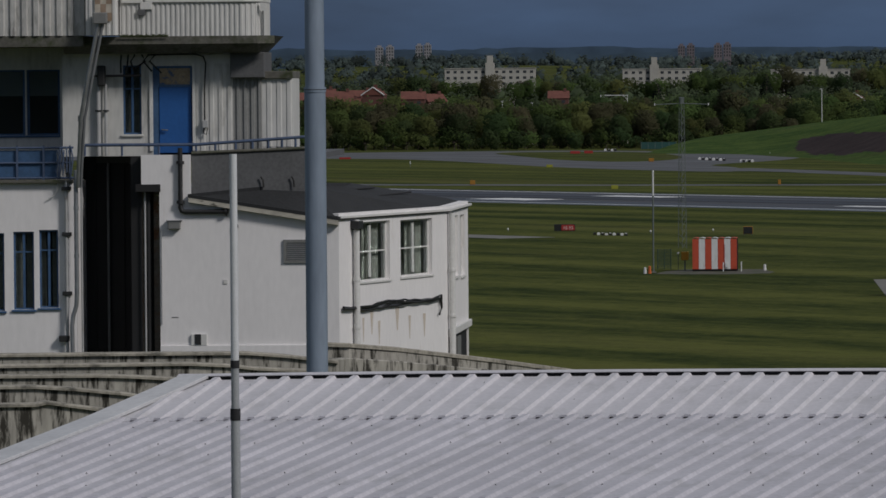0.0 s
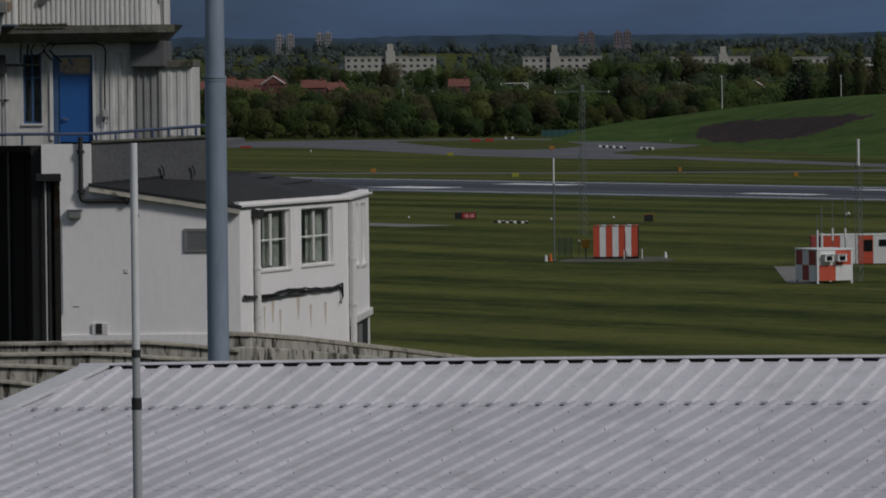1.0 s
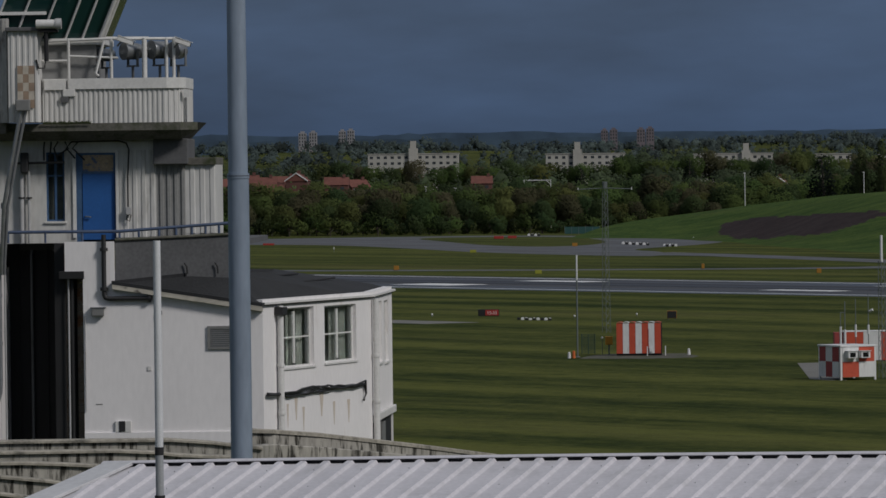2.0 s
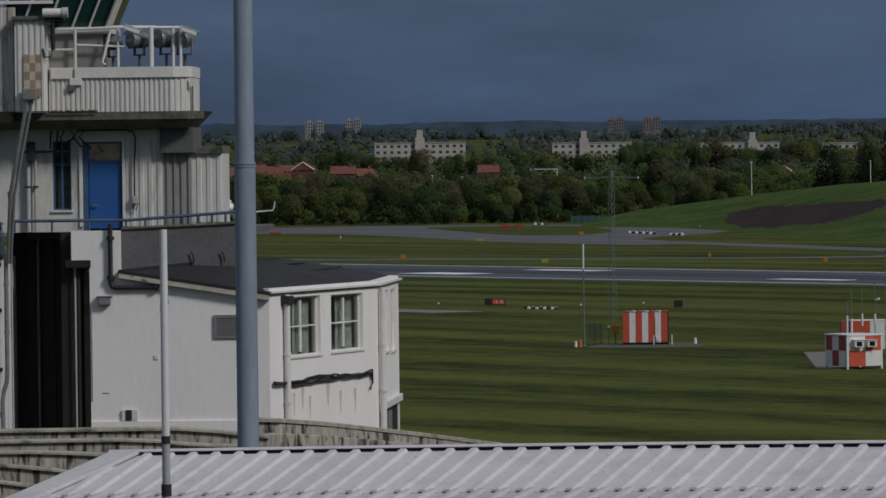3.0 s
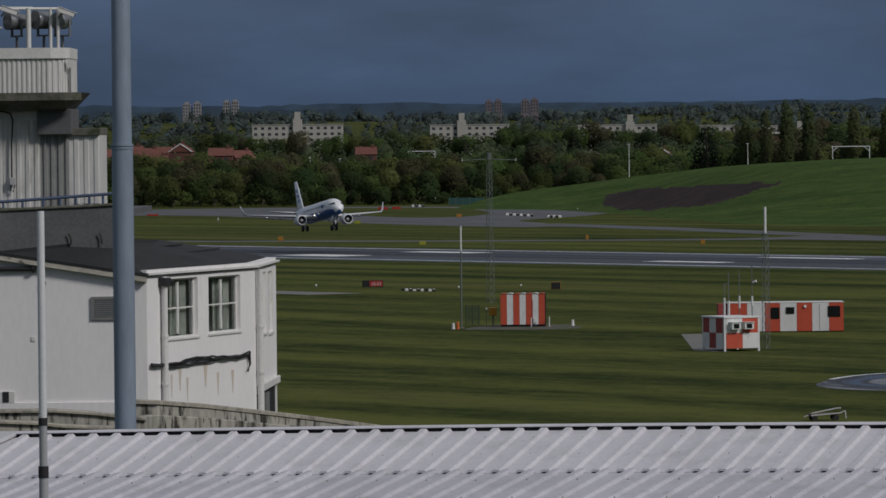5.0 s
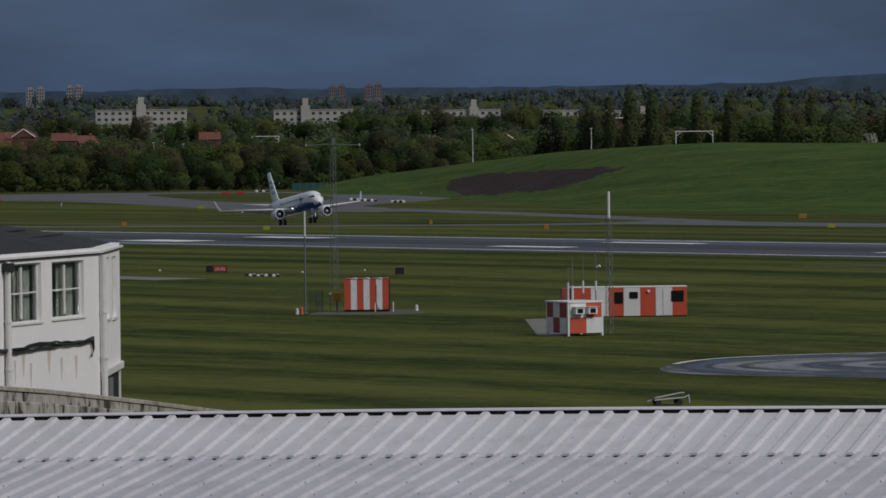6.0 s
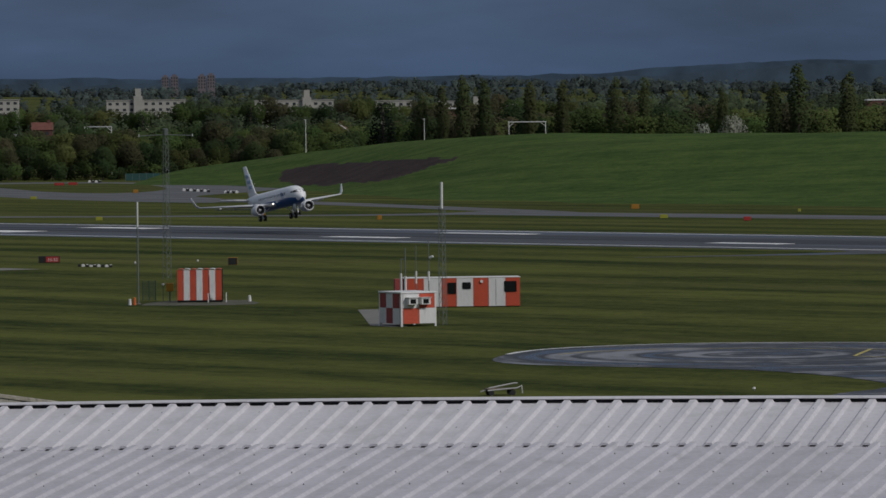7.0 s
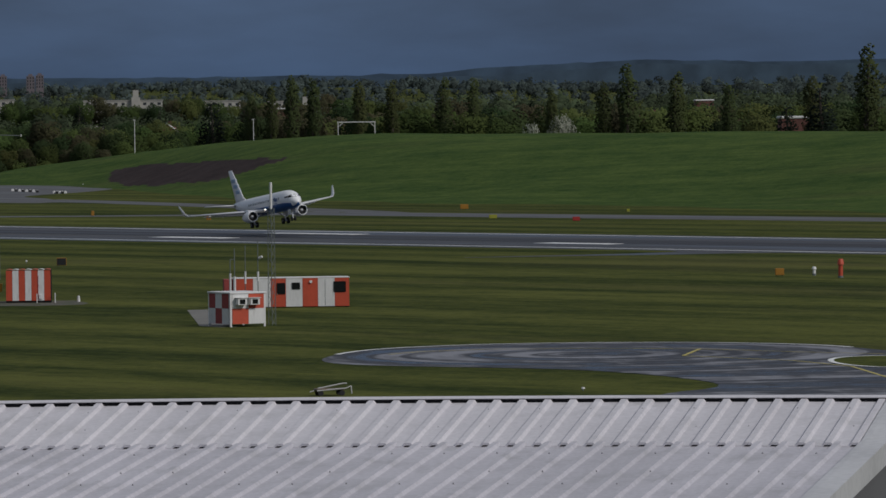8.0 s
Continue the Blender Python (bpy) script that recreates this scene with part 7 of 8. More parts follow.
def leaf_material(name, base, each=0.3, hue=0.0, low=0.82, high=1.15, patch=0.0):
    """Foliage: every clump differs a little, and every tree from the next."""
    m = bpy.data.materials.new(name)
    m.use_nodes = True
    n, l = m.node_tree.nodes, m.node_tree.links
    bs = n["Principled BSDF"]
    bs.inputs["Roughness"].default_value = 0.85
    bs.inputs["Specular IOR Level"].default_value = 0.2
    geo, info = n.new("ShaderNodeNewGeometry"), n.new("ShaderNodeObjectInfo")
    add = n.new("ShaderNodeMath")
    add.operation = "ADD"
    r1, r2 = n.new("ShaderNodeMapRange"), n.new("ShaderNodeMapRange")
    r1.inputs[3].default_value, r1.inputs[4].default_value = low, high
    r2.inputs[3].default_value, r2.inputs[4].default_value = -each, each
    l.new(geo.outputs["Random Per Island"], r1.inputs[0])
    l.new(info.outputs["Random"], r2.inputs[0])
    l.new(r1.outputs[0], add.inputs[0])
    l.new(r2.outputs[0], add.inputs[1])
    last = add.outputs[0]
    if patch:
        co, tx, r3, mu = n.new("ShaderNodeTexCoord"), n.new("ShaderNodeTexNoise"), n.new("ShaderNodeMapRange"), n.new("ShaderNodeMath")
        tx.inputs["Scale"].default_value, tx.inputs["Detail"].default_value = 1.0 / patch, 4
        l.new(co.outputs["Object"], tx.inputs["Vector"])
        for i, v in enumerate((0.36, 0.64, 0.45, 1.45)):
            r3.inputs[i + 1].default_value = v
        l.new(tx.outputs["Fac"], r3.inputs[0])
        mu.operation = "MULTIPLY"
        l.new(last, mu.inputs[0])
        l.new(r3.outputs[0], mu.inputs[1])
        last = mu.outputs[0]
    hs = n.new("ShaderNodeHueSaturation")
    hs.inputs["Color"].default_value = (*base, 1)
    l.new(last, hs.inputs["Value"])
    hr = n.new("ShaderNodeMapRange")
    hr.inputs[3].default_value, hr.inputs[4].default_value = 0.488 - hue, 0.528 + hue
    mul = n.new("ShaderNodeMath")
    mul.operation, mul.inputs[1].default_value = "MULTIPLY", 7.31
    fr = n.new("ShaderNodeMath")
    fr.operation = "FRACT"
    l.new(info.outputs["Random"], mul.inputs[0])
    l.new(mul.outputs[0], fr.inputs[0])
    l.new(fr.outputs[0], hr.inputs[0])
    l.new(hr.outputs[0], hs.inputs["Hue"])
    l.new(hs.outputs[0], bs.inputs["Base Color"])
    # leaves let part of the light through
    thin, blend, out = n.new("ShaderNodeBsdfTranslucent"), n.new("ShaderNodeMixShader"), n["Material Output"]
    l.new(hs.outputs[0], thin.inputs["Color"])
    blend.inputs[0].default_value = 0.4
    l.new(bs.outputs[0], blend.inputs[1])
    l.new(thin.outputs[0], blend.inputs[2])
    l.new(blend.outputs[0], out.inputs["Surface"])
    return m


LEAF = leaf_material("spring_broadleaf", (0.088, 0.122, 0.034))
LEAF_OLIVE = leaf_material("olive_broadleaf", (0.118, 0.136, 0.042))
LEAF_DARK = leaf_material("dark_broadleaf", (0.050, 0.078, 0.028), 0.25)
LEAF_CONIFER = leaf_material("dark_conifer", (0.016, 0.026, 0.017), 0.2)
LEAF_POPLAR = leaf_material("poplar_leaf", (0.078, 0.096, 0.036), 0.2)
LEAF_BROWN = leaf_material("bare_brownish_twigs", (0.092, 0.086, 0.046), 0.25)
WOOD_LEAF = leaf_material("mixed_woodland", (0.078, 0.106, 0.038), 0.2, low=0.8, high=1.2, patch=14.0)
BLOSSOM = leaf_material("white_blossom", (0.42, 0.44, 0.36), 0.1)
# the next three have distance haze put into the colour: paler and bluer
HAZED_LEAF = leaf_material("hazed_woodland", (0.098, 0.132, 0.070), 0.2, low=0.88, high=1.1, patch=30.0)
HAZED_FARTHEST = leaf_material("hazed_farthest_woodland", (0.110, 0.145, 0.135), 0.2, low=0.93, high=1.07, patch=55.0)
HAZED_HILL = material("hazed_wooded_hill", (0.058, 0.094, 0.138), rough=1.0, vary=0.25, scale=40.0, grain=0.05, bump=0.0)
OCT = np.array([(1, 0, 0), (-1, 0, 0), (0, 1, 0), (0, -1, 0), (0, 0, 1), (0, 0, -1)], float)
OCT_F = np.array([(0, 2, 4), (2, 1, 4), (1, 3, 4), (3, 0, 4), (2, 0, 5), (1, 2, 5), (3, 1, 5), (0, 3, 5)])


def clumps_mesh(name, centres, sizes, rng, mat, flat=0.8, outward=None):
    """Many small irregular leaf clumps in one mesh; outward bends their normals to the rounding of the crown."""
    k = len(centres)
    base = OCT[None] * rng.uniform(0.55, 1.3, (k, 6, 1))
    ang = rng.uniform(0, 6.283, k)
    c, s = np.cos(ang), np.sin(ang)
    x, y = base[..., 0] * c[:, None] - base[..., 1] * s[:, None], base[..., 0] * s[:, None] + base[..., 1] * c[:, None]
    tilt = rng.uniform(-0.6, 0.6, k)
    z = base[..., 2] * flat + x * tilt[:, None]
    local = np.stack([x, y, z], -1)
    v = local * np.asarray(sizes)[:, None, None] + np.asarray(centres)[:, None, :]
    f = (OCT_F[None] + 6 * np.arange(k)[:, None, None]).reshape(-1, 3)
    me = bpy.data.meshes.new(name)
    me.from_pydata(v.reshape(-1, 3).tolist(), [], f.tolist())
    me.materials.append(mat)
    me.update()
    if outward is not None:
        o = np.asarray(outward) / (np.linalg.norm(outward, axis=1)[:, None] + 1e-6)
        nrm = local / (np.linalg.norm(local, axis=-1)[..., None] + 1e-6) * 0.55 + o[:, None, :]
        nrm /= np.linalg.norm(nrm, axis=-1)[..., None] + 1e-6
        me.shade_smooth()
        me.normals_split_custom_set_from_vertices(nrm.reshape(-1, 3).tolist())
    return me


def crown_points(rng, kind, n):
    """Where the clumps of a unit tree (1 high) sit, and how big they are."""
    pts = []
    if kind == "round":
        lobes = [(rng.uniform(-0.27, 0.27), rng.uniform(-0.27, 0.27), rng.uniform(0.26, 0.84), rng.uniform(0.11, 0.20)) for _ in range(15)]
        lobes.append((0, 0, 0.55, 0.33))
    elif kind == "poplar":
        lobes = [(rng.uniform(-0.03, 0.03), rng.uniform(-0.03, 0.03), z, 0.014 + 0.062 * math.sin(math.pi * min(1.0, ((1.0 - z) / 0.92) ** 0.8)) ** 0.55) for z in np.linspace(0.15, 0.965, 17)]
    elif kind == "conifer":
        lobes = [(rng.uniform(-0.02, 0.02), rng.uniform(-0.02, 0.02), z, 0.03 + 0.2 * (1 - z) ** 0.8) for z in np.linspace(0.12, 0.95, 12)]
    else:
        lobes = [(rng.uniform(-0.5, 0.5), rng.uniform(-0.3, 0.3), rng.uniform(0.25, 0.7), rng.uniform(0.2, 0.32)) for _ in range(9)]
    w = np.array([q[3] ** 2 for q in lobes])
    pick = rng.choice(len(lobes), n, p=w / w.sum())
    for i in pick:
        d = rng.normal(size=3)
        d /= np.linalg.norm(d)
        r = lobes[i][3] * rng.uniform(0.75, 1.12) ** 1.0
        pts.append((lobes[i][0] + d[0] * r, lobes[i][1] + d[1] * r, max(0.06, lobes[i][2] + d[2] * r * (1.0 if kind != "poplar" else 1.25))))
    return np.array(pts)


def tree_prototype(name, label, kind, height, mat, seed, n):
    rng = np.random.default_rng(seed)
    rnd = random.Random(seed)
    tr = thing(name, label, "tree", pose(0, 0, 0), group="trees behind the airfield")
    bm = shape()
    top = {"round": 0.62, "poplar": 0.9, "conifer": 0.93, "bush": 0.4}[kind] * height
    r0 = 0.022 * height + 0.05
    tube(bm, [(0, 0, -0.4), (0.02 * height, 0, top * 0.4), (0, 0.015 * height, top)], r0, 7, r0 * 0.3)
    for k in range(7):
        a, z = rnd.uniform(0, 6.283), top * rnd.uniform(0.35, 0.85)
        ln = height * (0.2 if kind in ("round", "bush") else 0.07)
        tube(bm, [(0, 0, z), (math.cos(a) * ln * 0.6, math.sin(a) * ln * 0.6, z + ln * 0.5), (math.cos(a) * ln, math.sin(a) * ln, z + ln * 1.0)], r0 * 0.4, 5, r0 * 0.1)
    part("trunk", bm, BARK, tr)
    pts = crown_points(rng, kind, n) * height
    size = height * {"round": 0.019, "poplar": 0.011, "conifer": 0.014, "bush": 0.04}[kind]
    mid = np.array([0, 0, 0.52 * height])
    out = (pts - mid) * np.array([1.0, 1.0, 0.75 if kind in ("round", "bush") else 0.12])
    ob = new("crown", clumps_mesh("crown", pts, rng.uniform(0.6, 1.35, n) * size, rng, mat, outward=out))
    ob.parent = tr
    return tr


def build_woods():
    protos = {
        "round": [tree_prototype("broadleaf_tree", "broad green tree in spring leaf", "round", 14, LEAF, 1, 2300), tree_prototype("broadleaf_tree", "broad green tree in spring leaf", "round", 14, LEAF_DARK, 2, 2400),
                  tree_prototype("broadleaf_tree", "broad olive-green tree in young leaf", "round", 14, LEAF_OLIVE, 3, 2100), tree_prototype("broadleaf_tree", "thin brownish tree barely in leaf", "round", 14, LEAF_BROWN, 4, 2400),
                  tree_prototype("broadleaf_tree", "broad green tree in spring leaf", "round", 14, LEAF, 5, 2400)],
        "poplar": [tree_prototype("poplar_tree", "tall narrow poplar with upright crown", "poplar", 30, LEAF_POPLAR, 6, 1700), tree_prototype("poplar_tree", "tall narrow poplar with upright crown", "poplar", 30, LEAF_POPLAR, 7, 1500)],
        "conifer": [tree_prototype("conifer_tree", "dark pointed conifer standing above the wood", "conifer", 22, LEAF_CONIFER, 8, 1500)],
        "bush": [tree_prototype("bush", "low dense green bush", "bush", 5, LEAF, 9, 600), tree_prototype("bush", "low dense dark green bush", "bush", 5, LEAF_DARK, 10, 600)],
        "blossom": [tree_prototype("blossom_tree", "tree covered with white blossom", "round", 14, BLOSSOM, 11, 1300)],
    }
    rnd = random.Random(21)
    used = set()

    def plant(kind, x, y, h, pick=None, wide=1.0):
        lst = protos[kind]
        p = lst[rnd.randrange(len(lst)) if pick is None else pick]
        base = {"round": 14, "poplar": 30, "conifer": 22, "bush": 5, "blossom": 14}[kind]
        s = h / base
        m = Matrix.Translation((x, y, land_z(x, y) - 0.1)) @ Matrix.Rotation(rnd.uniform(0, 6.28), 4, "Z")
        if p not in used:
            used.add(p)
            p.scale = (1, 1, 1)
            p.matrix_basis = m @ Matrix.Diagonal((s * wide, s * wide, s, 1))
            return p
        keep = p.matrix_basis.copy()
        p.scale = (s * wide, s * wide, s)
        q = copy_thing(p, m)
        p.matrix_basis = keep
        return q
    # front edge of the wood beyond the far taxiway, thinning into the mound's back
    for row, (y0, h0, h1, step) in enumerate(((1962, 9.5, 13, 5.4), (1985, 12.5, 16.5, 6.0), (2015, 14.5, 18.5, 6.8))):
        x = -190.0
        while x < 130:
            x += step * rnd.uniform(0.7, 1.4)
            plant("round", x, y0 + rnd.uniform(-9, 9), rnd.uniform(h0, h1) * (1.0 if x < 40 else 1.1))
    x = -190.0
    while x < 60:
        x += 3.4 * rnd.uniform(0.6, 1.6)
        plant("bush", x, 1940 + rnd.uniform(-8, 8), rnd.uniform(4.0, 7.5))
    # woods behind the mound
    x = 60.0
    while x < 330:
        x += 4.6 * rnd.uniform(0.6, 1.5)
        y = 1960 - (x - 60) * 0.75 + rnd.uniform(-25, 25)
        plant("round", x, y, rnd.uniform(17.5, 22.5) * (1 + 0.10 * (x - 60) / 270))
    x = 70.0
    while x < 340:
        x += 5.2 * rnd.uniform(0.6, 1.5)
        y = 2010 - (x - 60) * 0.75 + rnd.uniform(-20, 20)
        plant("round", x, y, rnd.uniform(20, 25))
    for x, y, h in ((175.7, 1750, 33.4), (169, 1752, 28), (191, 1760, 31), (206, 1755, 27.5), (232.2, 1650, 37.4), (243, 1660, 34), (222, 1690, 29), (105.7, 1900, 30.4), (84.4, 1900, 32), (91.5, 1905, 31), (116, 1900, 30),
                    (132.6, 1902, 31), (142, 1900, 30.5), (78.5, 1910, 29), (72, 1915, 27), (160.5, 1830, 27), (252, 1640, 33), (262, 1650, 30)):
        plant("poplar", x, y, h, wide=1.0 if y < 1800 else 0.85)
    for x, y, h in ((219.2, 1650, 27.4), (60, 1925, 25.5), (212, 1668, 22), (-21.5, 2450, 16), (24, 2600, 17)):
        plant("conifer", x, y, h, wide=1.2)
    for x, y, h in ((149.8, 1690, 21), (153.2, 1692, 20), (142.5, 1690, 18.5)):
        plant("blossom", x, y, h, wide=0.42)
    # larger single trees among the houses
    for k in range(46):
        x = rnd.uniform(-200, 190)
        y = rnd.uniform(2180, 2640)
        plant("round", x, y, rnd.uniform(10, 14.5) * (1 if y < 2500 else 0.8))
    x = -150.0
    while x < 170:
        x += 5.5 * rnd.uniform(0.6, 1.6)
        tall = 14.5 + 3.0 * noise.noise((x / 22, 4.0, 1.0)) + (1.5 if x < -70 else 0.0)
        plant("round", x, 2770 + rnd.uniform(-25, 15), tall * rnd.uniform(0.85, 1.12))
    for p in [q for lst in protos.values() for q in lst if q not in used]:
        for c in list(p.children_recursive) + [p]:
            bpy.data.objects.remove(c)
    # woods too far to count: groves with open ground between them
    for name, y0, y1, count, h0, h1, per, leaf, mat, lab in (("woodland", 2050, 2480, 720, 7, 12.5, 96, 0.042, WOOD_LEAF, "dense mixed woodland between houses"), ("woodland_far", 2480, 3300, 1250, 8, 13, 72, 0.05, HAZED_LEAF, "distant woodland and gardens"), ("woodland_farthest", 3300, 4880, 2500, 5.5, 9.5, 34, 0.08, HAZED_FARTHEST, "farthest wooded slopes")):
        rng = np.random.default_rng(len(name))
        cs, ss, os = [], [], []
        made = 0
        while made < count:
            y = y0 + (y1 - y0) * rng.uniform() ** 0.9
            x = rng.uniform(-0.125, 0.175) * y
            if y > 2480 and noise.noise((x / 70, y / 160, 5.0)) < rng.uniform(-0.45, 0.1):
                continue
            made += 1
            h = rng.uniform(h0, h1) * (1.25 if rng.uniform() < 0.08 else 1.0)
            z = land_z(x, y)
            u = rng.normal(size=(per, 3))
            u /= np.linalg.norm(u, axis=1)[:, None]
            u[0] = (0, -0.02, 0)
            r = h * rng.uniform(0.28, 0.5)
            q = u * np.array([r, r, h * 0.42]) * rng.uniform(0.7, 1.05, (per, 1)) + np.array([x, y, z + h * 0.52])
            size = rng.uniform(0.6, 1.3, per) * h * leaf
            size[0] = h * 0.34
            cs.append(q)
            ss.append(size)
            u[0] = (0, -1, 0.5)
            os.append(u * np.array([1, 1, 1.15]))
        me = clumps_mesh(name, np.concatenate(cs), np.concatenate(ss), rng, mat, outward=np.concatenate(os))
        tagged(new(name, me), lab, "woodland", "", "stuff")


FLAT_WALL = material("pale_concrete_flats", (0.41, 0.395, 0.355), rough=0.85, vary=0.1, scale=6.0, grain=1.0)
FLAT_DARK = material("flats_window", (0.05, 0.055, 0.06), rough=0.2, bump=0.0)
BRICK_RED = material("far_red_brick", (0.12, 0.052, 0.042), rough=0.9, vary=0.2, scale=4.0, grain=1.0)
ROOF_RED = material("far_roof_tiles", (0.15, 0.056, 0.042), rough=0.9, vary=0.25, scale=3.0, grain=1.0)
TOWER_BEIGE = material("far_beige_tower", (0.27, 0.26, 0.27), rough=0.9, vary=0.1, scale=8.0, grain=0.5)
TOWER_PINK = material("far_pinkish_tower", (0.16, 0.135, 0.15), rough=0.9, vary=0.1, scale=8.0, grain=0.5)


def build_flats():
    spans = ((-123.3, -81.3, 28.3, 34.4, 0.50), (-40.7, -4.0, 27.4, 33.0, 0.40), (28.0, 64.6, 26.6, 31.5, 0.66), (84.2, 100.8, 25.9, 25.9, 0.5), (113.5, 120.5, 25.4, 25.4, 0.5), (128.0, 152.0, 23.6, 27.6, 0.12))
    glass = mesh_of("window", box(shape(), -0.75, -0.05, -0.6, 0.75, 0.06, 0.6), FLAT_DARK)
    for x0, x1, top, tall, where in spans:
        y = 2800.0
        base = land_z(x0, y) - 1
        fl = thing("apartment_block", "pale concrete four-storey block of flats among trees", "building", group="blocks of flats")
        part("wall", box(shape(), x0, y, base, x1, y + 11, top), FLAT_WALL, fl)
        part("roof", box(shape(), x0 - 0.3, y - 0.3, top, x1 + 0.3, y + 11.3, top + 0.35), FLAT_WALL, fl)
        if tall > top:
            sx = x0 + (x1 - x0) * where
            part("stair_tower", box(shape(), sx - 2.0, y - 1.6, base, sx + 2.0, y + 6, tall - 3.4), FLAT_WALL, fl)
            part("tank_room", box(shape(), sx - 1.3, y - 1.2, tall - 3.4, sx + 1.3, y + 4, tall), FLAT_WALL, fl)
        n = int((x1 - x0) / 3.1)
        for row in range(4):
            z = top - 1.5 - row * 2.75
            for k in range(n):
                xx = x0 + (k + 0.5) * (x1 - x0) / n
                if tall > top and abs(xx - sx) < 2.9:
                    continue
                ob = new("window", glass)
                ob.parent = fl
                ob.matrix_basis = pose(xx, y, z)
    strip_me = mesh_of("window_band", box(shape(), -0.42, -0.08, -0.75, 0.42, 0.1, 0.75), FLAT_DARK)
    for x, top, w, m in ((-236, 48.2, 5.5, TOWER_BEIGE), (-228.5, 48.6, 5.5, TOWER_BEIGE), (-207.5, 49.3, 5, TOWER_BEIGE), (-201.5, 49.8, 5, TOWER_BEIGE), (-20.5, 47.6, 5, TOWER_PINK), (-14, 48, 5.5, TOWER_PINK), (5.5, 48.0, 5.8, TOWER_PINK), (12, 48.6, 5.6, TOWER_PINK)):
        tb = thing("tower_block", "distant tower block on the skyline", "building", group="tower blocks")
        part("wall", box(shape(), x - w / 2, 4300, 28, x + w / 2, 4306, top), m, tb)
        part("plant_room", box(shape(), x - w / 4, 4301, top, x + w / 4, 4304, top + 1.3), m, tb)
        for r in range(4):
            for k in range(3):
                ob = new("window", strip_me)
                ob.parent = tb
                ob.matrix_basis = pose(x - w / 3 + k * w / 3, 4300, top - 1.4 - r * 2.3)
    rnd = random.Random(33)
    spots = [(-139, 2250, 18.9, 11, 0), (-131, 2262, 19.2, 9, 10), (-121.4, 2250, 20.3, 9, 85), (-126.5, 2256, 18.9, 8, 0), (-146, 2270, 19.8, 9, 0), (-152, 2250, 18.5, 9, 20), (-135, 2235, 16.2, 10, 0), (-113, 2290, 18.6, 9, 0), (-104, 2300, 17.6, 8, 30),
             (170, 2100, 17.0, 10, 0), (128, 2150, 18.2, 9, 30), (215, 2080, 19, 12, 0), (-60, 2380, 18.3, 8, 0), (60, 2330, 16.6, 9, 80), (102, 2180, 16.7, 8, 85), (150, 2200, 17.2, 9, 80)]
    for x, y, top, w, turn in spots:
        g = land_z(x, y)
        hs = thing("house", "red-brick house with a tiled gable roof", "house", pose(x, y, g - 0.5, 0, 0, turn), group="houses beyond the wood")
        h = top - g + 0.5
        e = h - 3.0
        part("wall", box(shape(), -w / 2, 0, 0, w / 2, 8, e), BRICK_RED if w != 12 else PANEL_WHITE, hs)
        bm = shape()
        a = [bm.verts.new(p) for p in ((-w / 2 - 0.3, -0.4, e), (-w / 2 - 0.3, 4, h), (-w / 2 - 0.3, 8.4, e))]
        b = [bm.verts.new(p) for p in ((w / 2 + 0.3, -0.4, e), (w / 2 + 0.3, 4, h), (w / 2 + 0.3, 8.4, e))]
        for f in ((a[0], b[0], b[1], a[1]), (a[1], b[1], b[2], a[2]), (a[2], b[2], b[0], a[0]), (a[0], a[1], a[2]), (b[2], b[1], b[0])):
            bm.faces.new(f)
        roof = part("roof", bm, ROOF_RED, hs)
        if turn > 60:
            for sy in (-1, 1):
                part("barge_board", tube(shape(), [(-w / 2 - 0.35, 4 + sy * 4.4, e), (-w / 2 - 0.35, 4, h)], 0.22, 4), PANEL_WHITE, roof, "white barge board")
        part("chimney", box(shape(), w / 4, 3.4, h - 0.8, w / 4 + 1.1, 4.6, h + 1.0), BRICK_RED, roof)
        for k in (-1, 1):
            part("window", box(shape(), k * w / 4 - 0.7, -0.06, e - 1.9, k * w / 4 + 0.7, 0.02, e - 0.7), FLAT_DARK, hs)
    # pale sheds and roofs glimpsed between the trees
    for x, y, top, w in ((219, 1700, 18.0, 9), (118, 2700, 22.5, 9), (340, 3000, 24.5, 9)):
        s = thing("far_shed", "pale low building between the trees", "building", group="pale roofs")
        part("wall", box(shape(), x - w / 2, y, land_z(x, y) - 1, x + w / 2, y + 9, top - 0.7), BRICK_RED, s)
        part("roof", box(shape(), x - w / 2 - 0.3, y - 0.3, top - 0.7, x + w / 2 + 0.3, y + 9.3, top, 0.2), PANEL_WHITE, s)


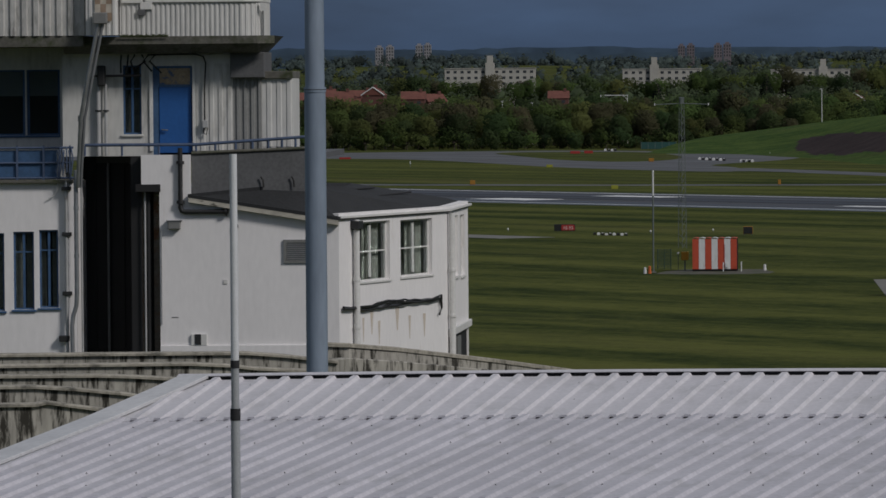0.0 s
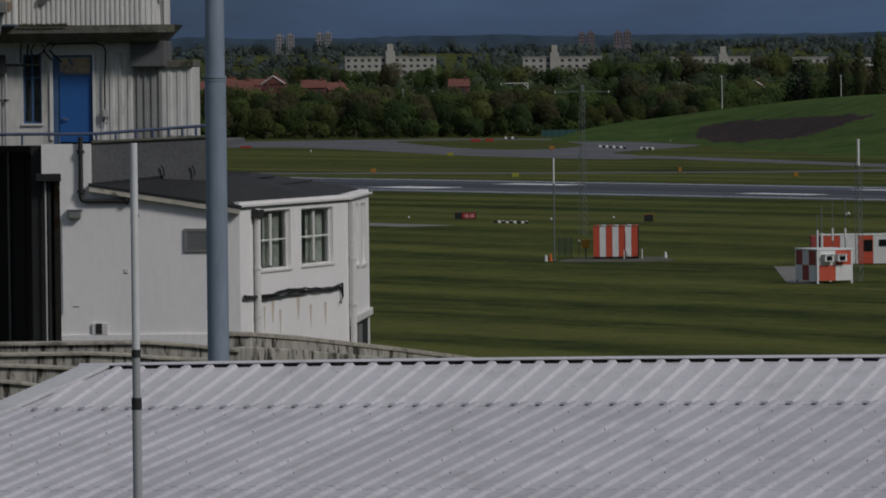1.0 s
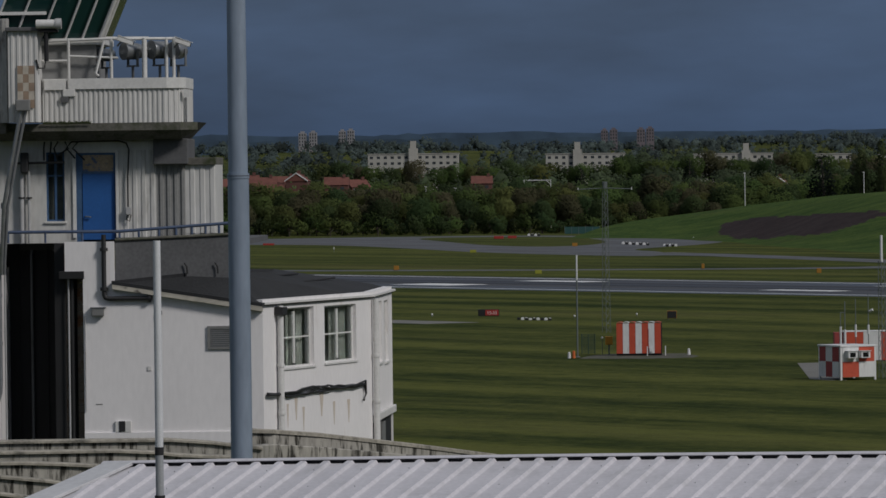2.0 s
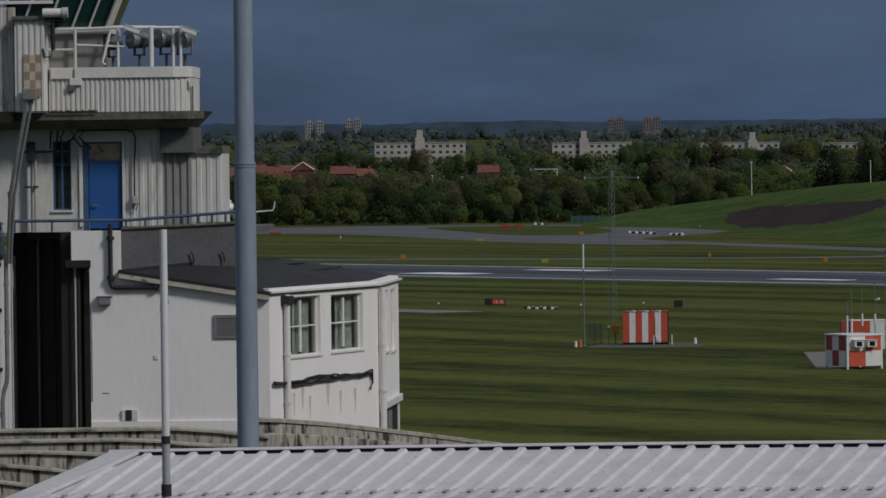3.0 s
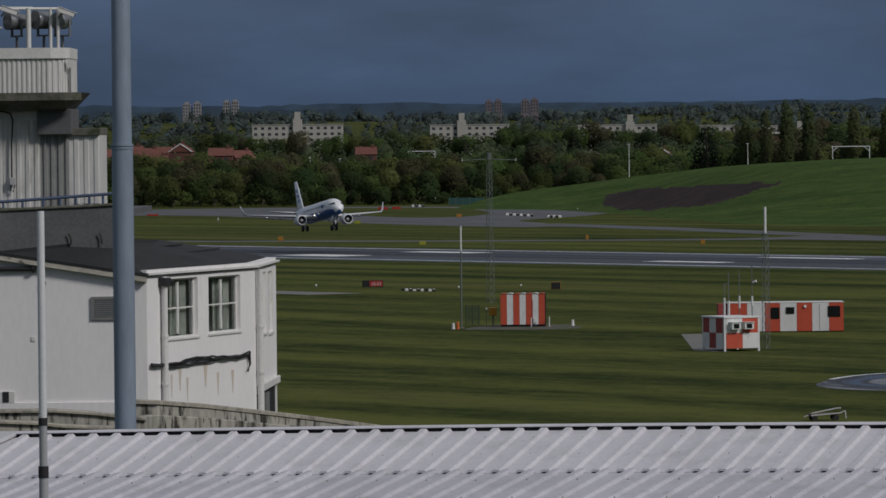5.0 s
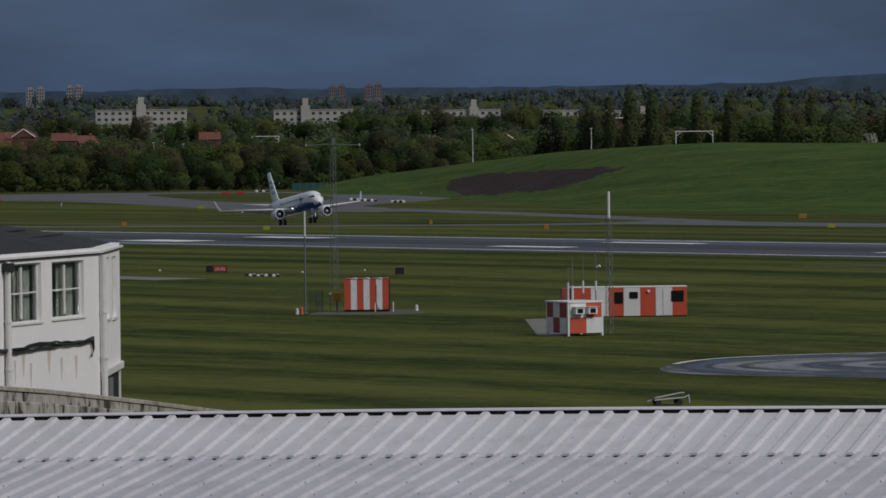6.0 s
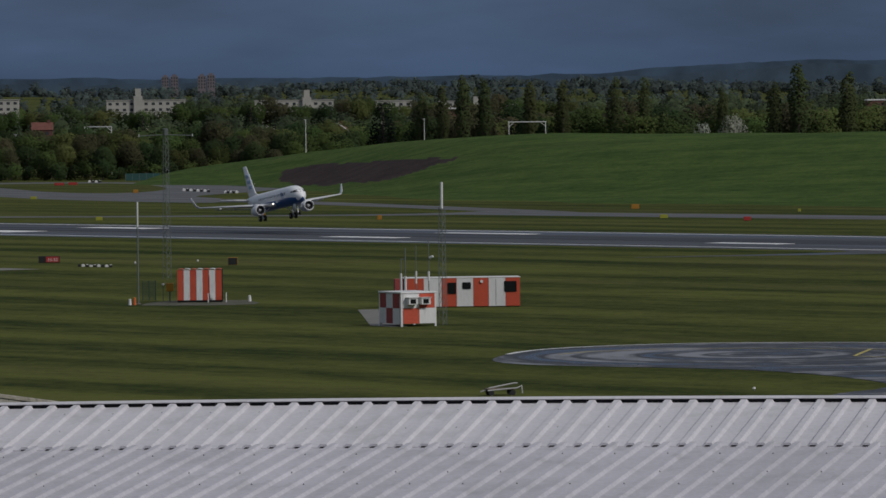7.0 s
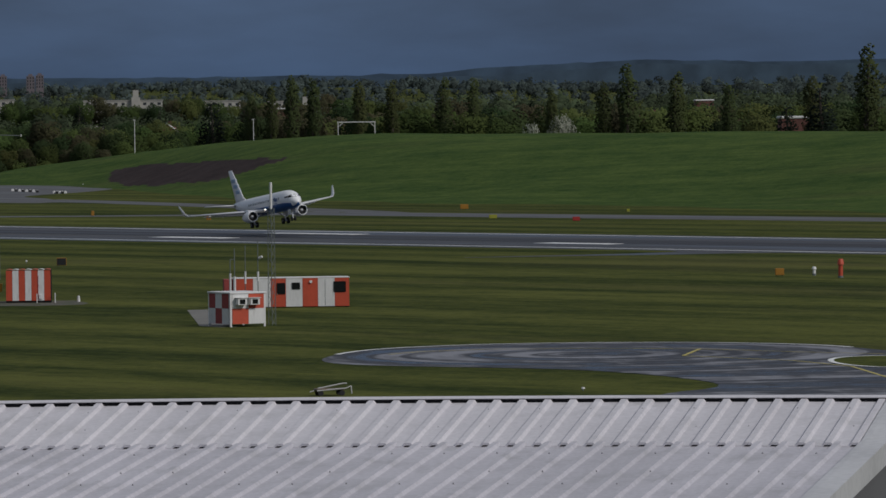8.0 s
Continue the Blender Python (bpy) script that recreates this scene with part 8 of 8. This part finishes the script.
def build_gantries():
    for x0, x1, y, top in ((96.4, 107.7, 1850, 17.3), (-37.0, -28.0, 2034, 16.9)):
        g = thing("railway_gantry", "white steel portal gantry above the trees", "gantry", group="gantries")
        z0 = 0.0
        for x in (x0, x1):
            part("upright", box(shape(), x - 0.11, y - 0.11, z0, x + 0.11, y + 0.11, top), PANEL_WHITE, g)
        part("beam", box(shape(), x0 - 0.3, y - 0.2, top - 0.02, x1 + 0.2, y + 0.2, top + 0.22, 0.04), PANEL_WHITE, g)
        part("knee_brace", tube(shape(), [(x0, y, top - 1.4), (x0 + 1.6, y, top)], 0.1, 6), PANEL_WHITE, g)
        part("knee_brace", tube(shape(), [(x1, y, top - 1.4), (x1 - 1.6, y, top)], 0.1, 6), PANEL_WHITE, g)
    for x, y, top in ((34, 1850, 18.7), (70.4, 1850, 18.5), (-94, 2030, 14.6), (-70, 2030, 15.2), (-60, 2030, 14.6), (-8, 2030, 15.0)):
        p = thing("lamp_column", "slim pale lamp column in front of the trees", "street lamp", pose(x, y, 0), group="lamp columns")
        part("column", tube(shape(), [(0, 0, 0), (0, 0, top)], 0.16, 8, 0.1), PANEL_WHITE, p)
        part("head", box(shape(), -0.5, -0.15, top, 0.3, 0.15, top + 0.18, 0.05), PANEL_WHITE, p)
    f = thing("site_fence", "teal mesh fence at the foot of the trees", "fence", pose(-22, 1905, 0))
    teal = material("teal_mesh_fence", (0.02, 0.075, 0.07), rough=0.8)
    part("screen", box(shape(), 0, 0, 0.2, 11, 0.05, 2.4), teal, f)
    for k in range(6):
        part("post", tube(shape(), [(k * 2.2, 0, 0), (k * 2.2, 0, 2.6)], 0.07, 6), LATTICE, f)


def build_hills():
    """Two long wooded ridges that close the view, their blue tone a painted haze."""
    for name, y, base, amp, seed in (("hill_ridge", 4935, 50, 4.5, 2.0), ("hill_ridge", 4890, 46, 3.0, 7.0)):
        verts, faces, n = [], [], 220
        for i in range(n + 1):
            x = -900 + 2100 * i / n
            h = base + amp * noise.noise((x / 260, seed, 0)) + 2.2 * noise.noise((x / 60, seed, 1)) + 1.2 * noise.noise((x / 9, seed, 2)) + max(0, min(1, (x - 330) / 180)) * 9.5
            verts += [(x, y, 0), (x, y, h), (x, y + 40, h - 2), (x, y + 40, 0)]
        for i in range(n):
            a = i * 4
            faces += [(a, a + 4, a + 5, a + 1), (a + 1, a + 5, a + 6, a + 2), (a + 2, a + 6, a + 7, a + 3)]
        quad_sheet(name, verts, faces, HAZED_HILL, "far wooded ridge on the skyline, blue haze put into its colour", "hill", "structure")


build_woods()
build_flats()
build_gantries()
build_hills()

motions()
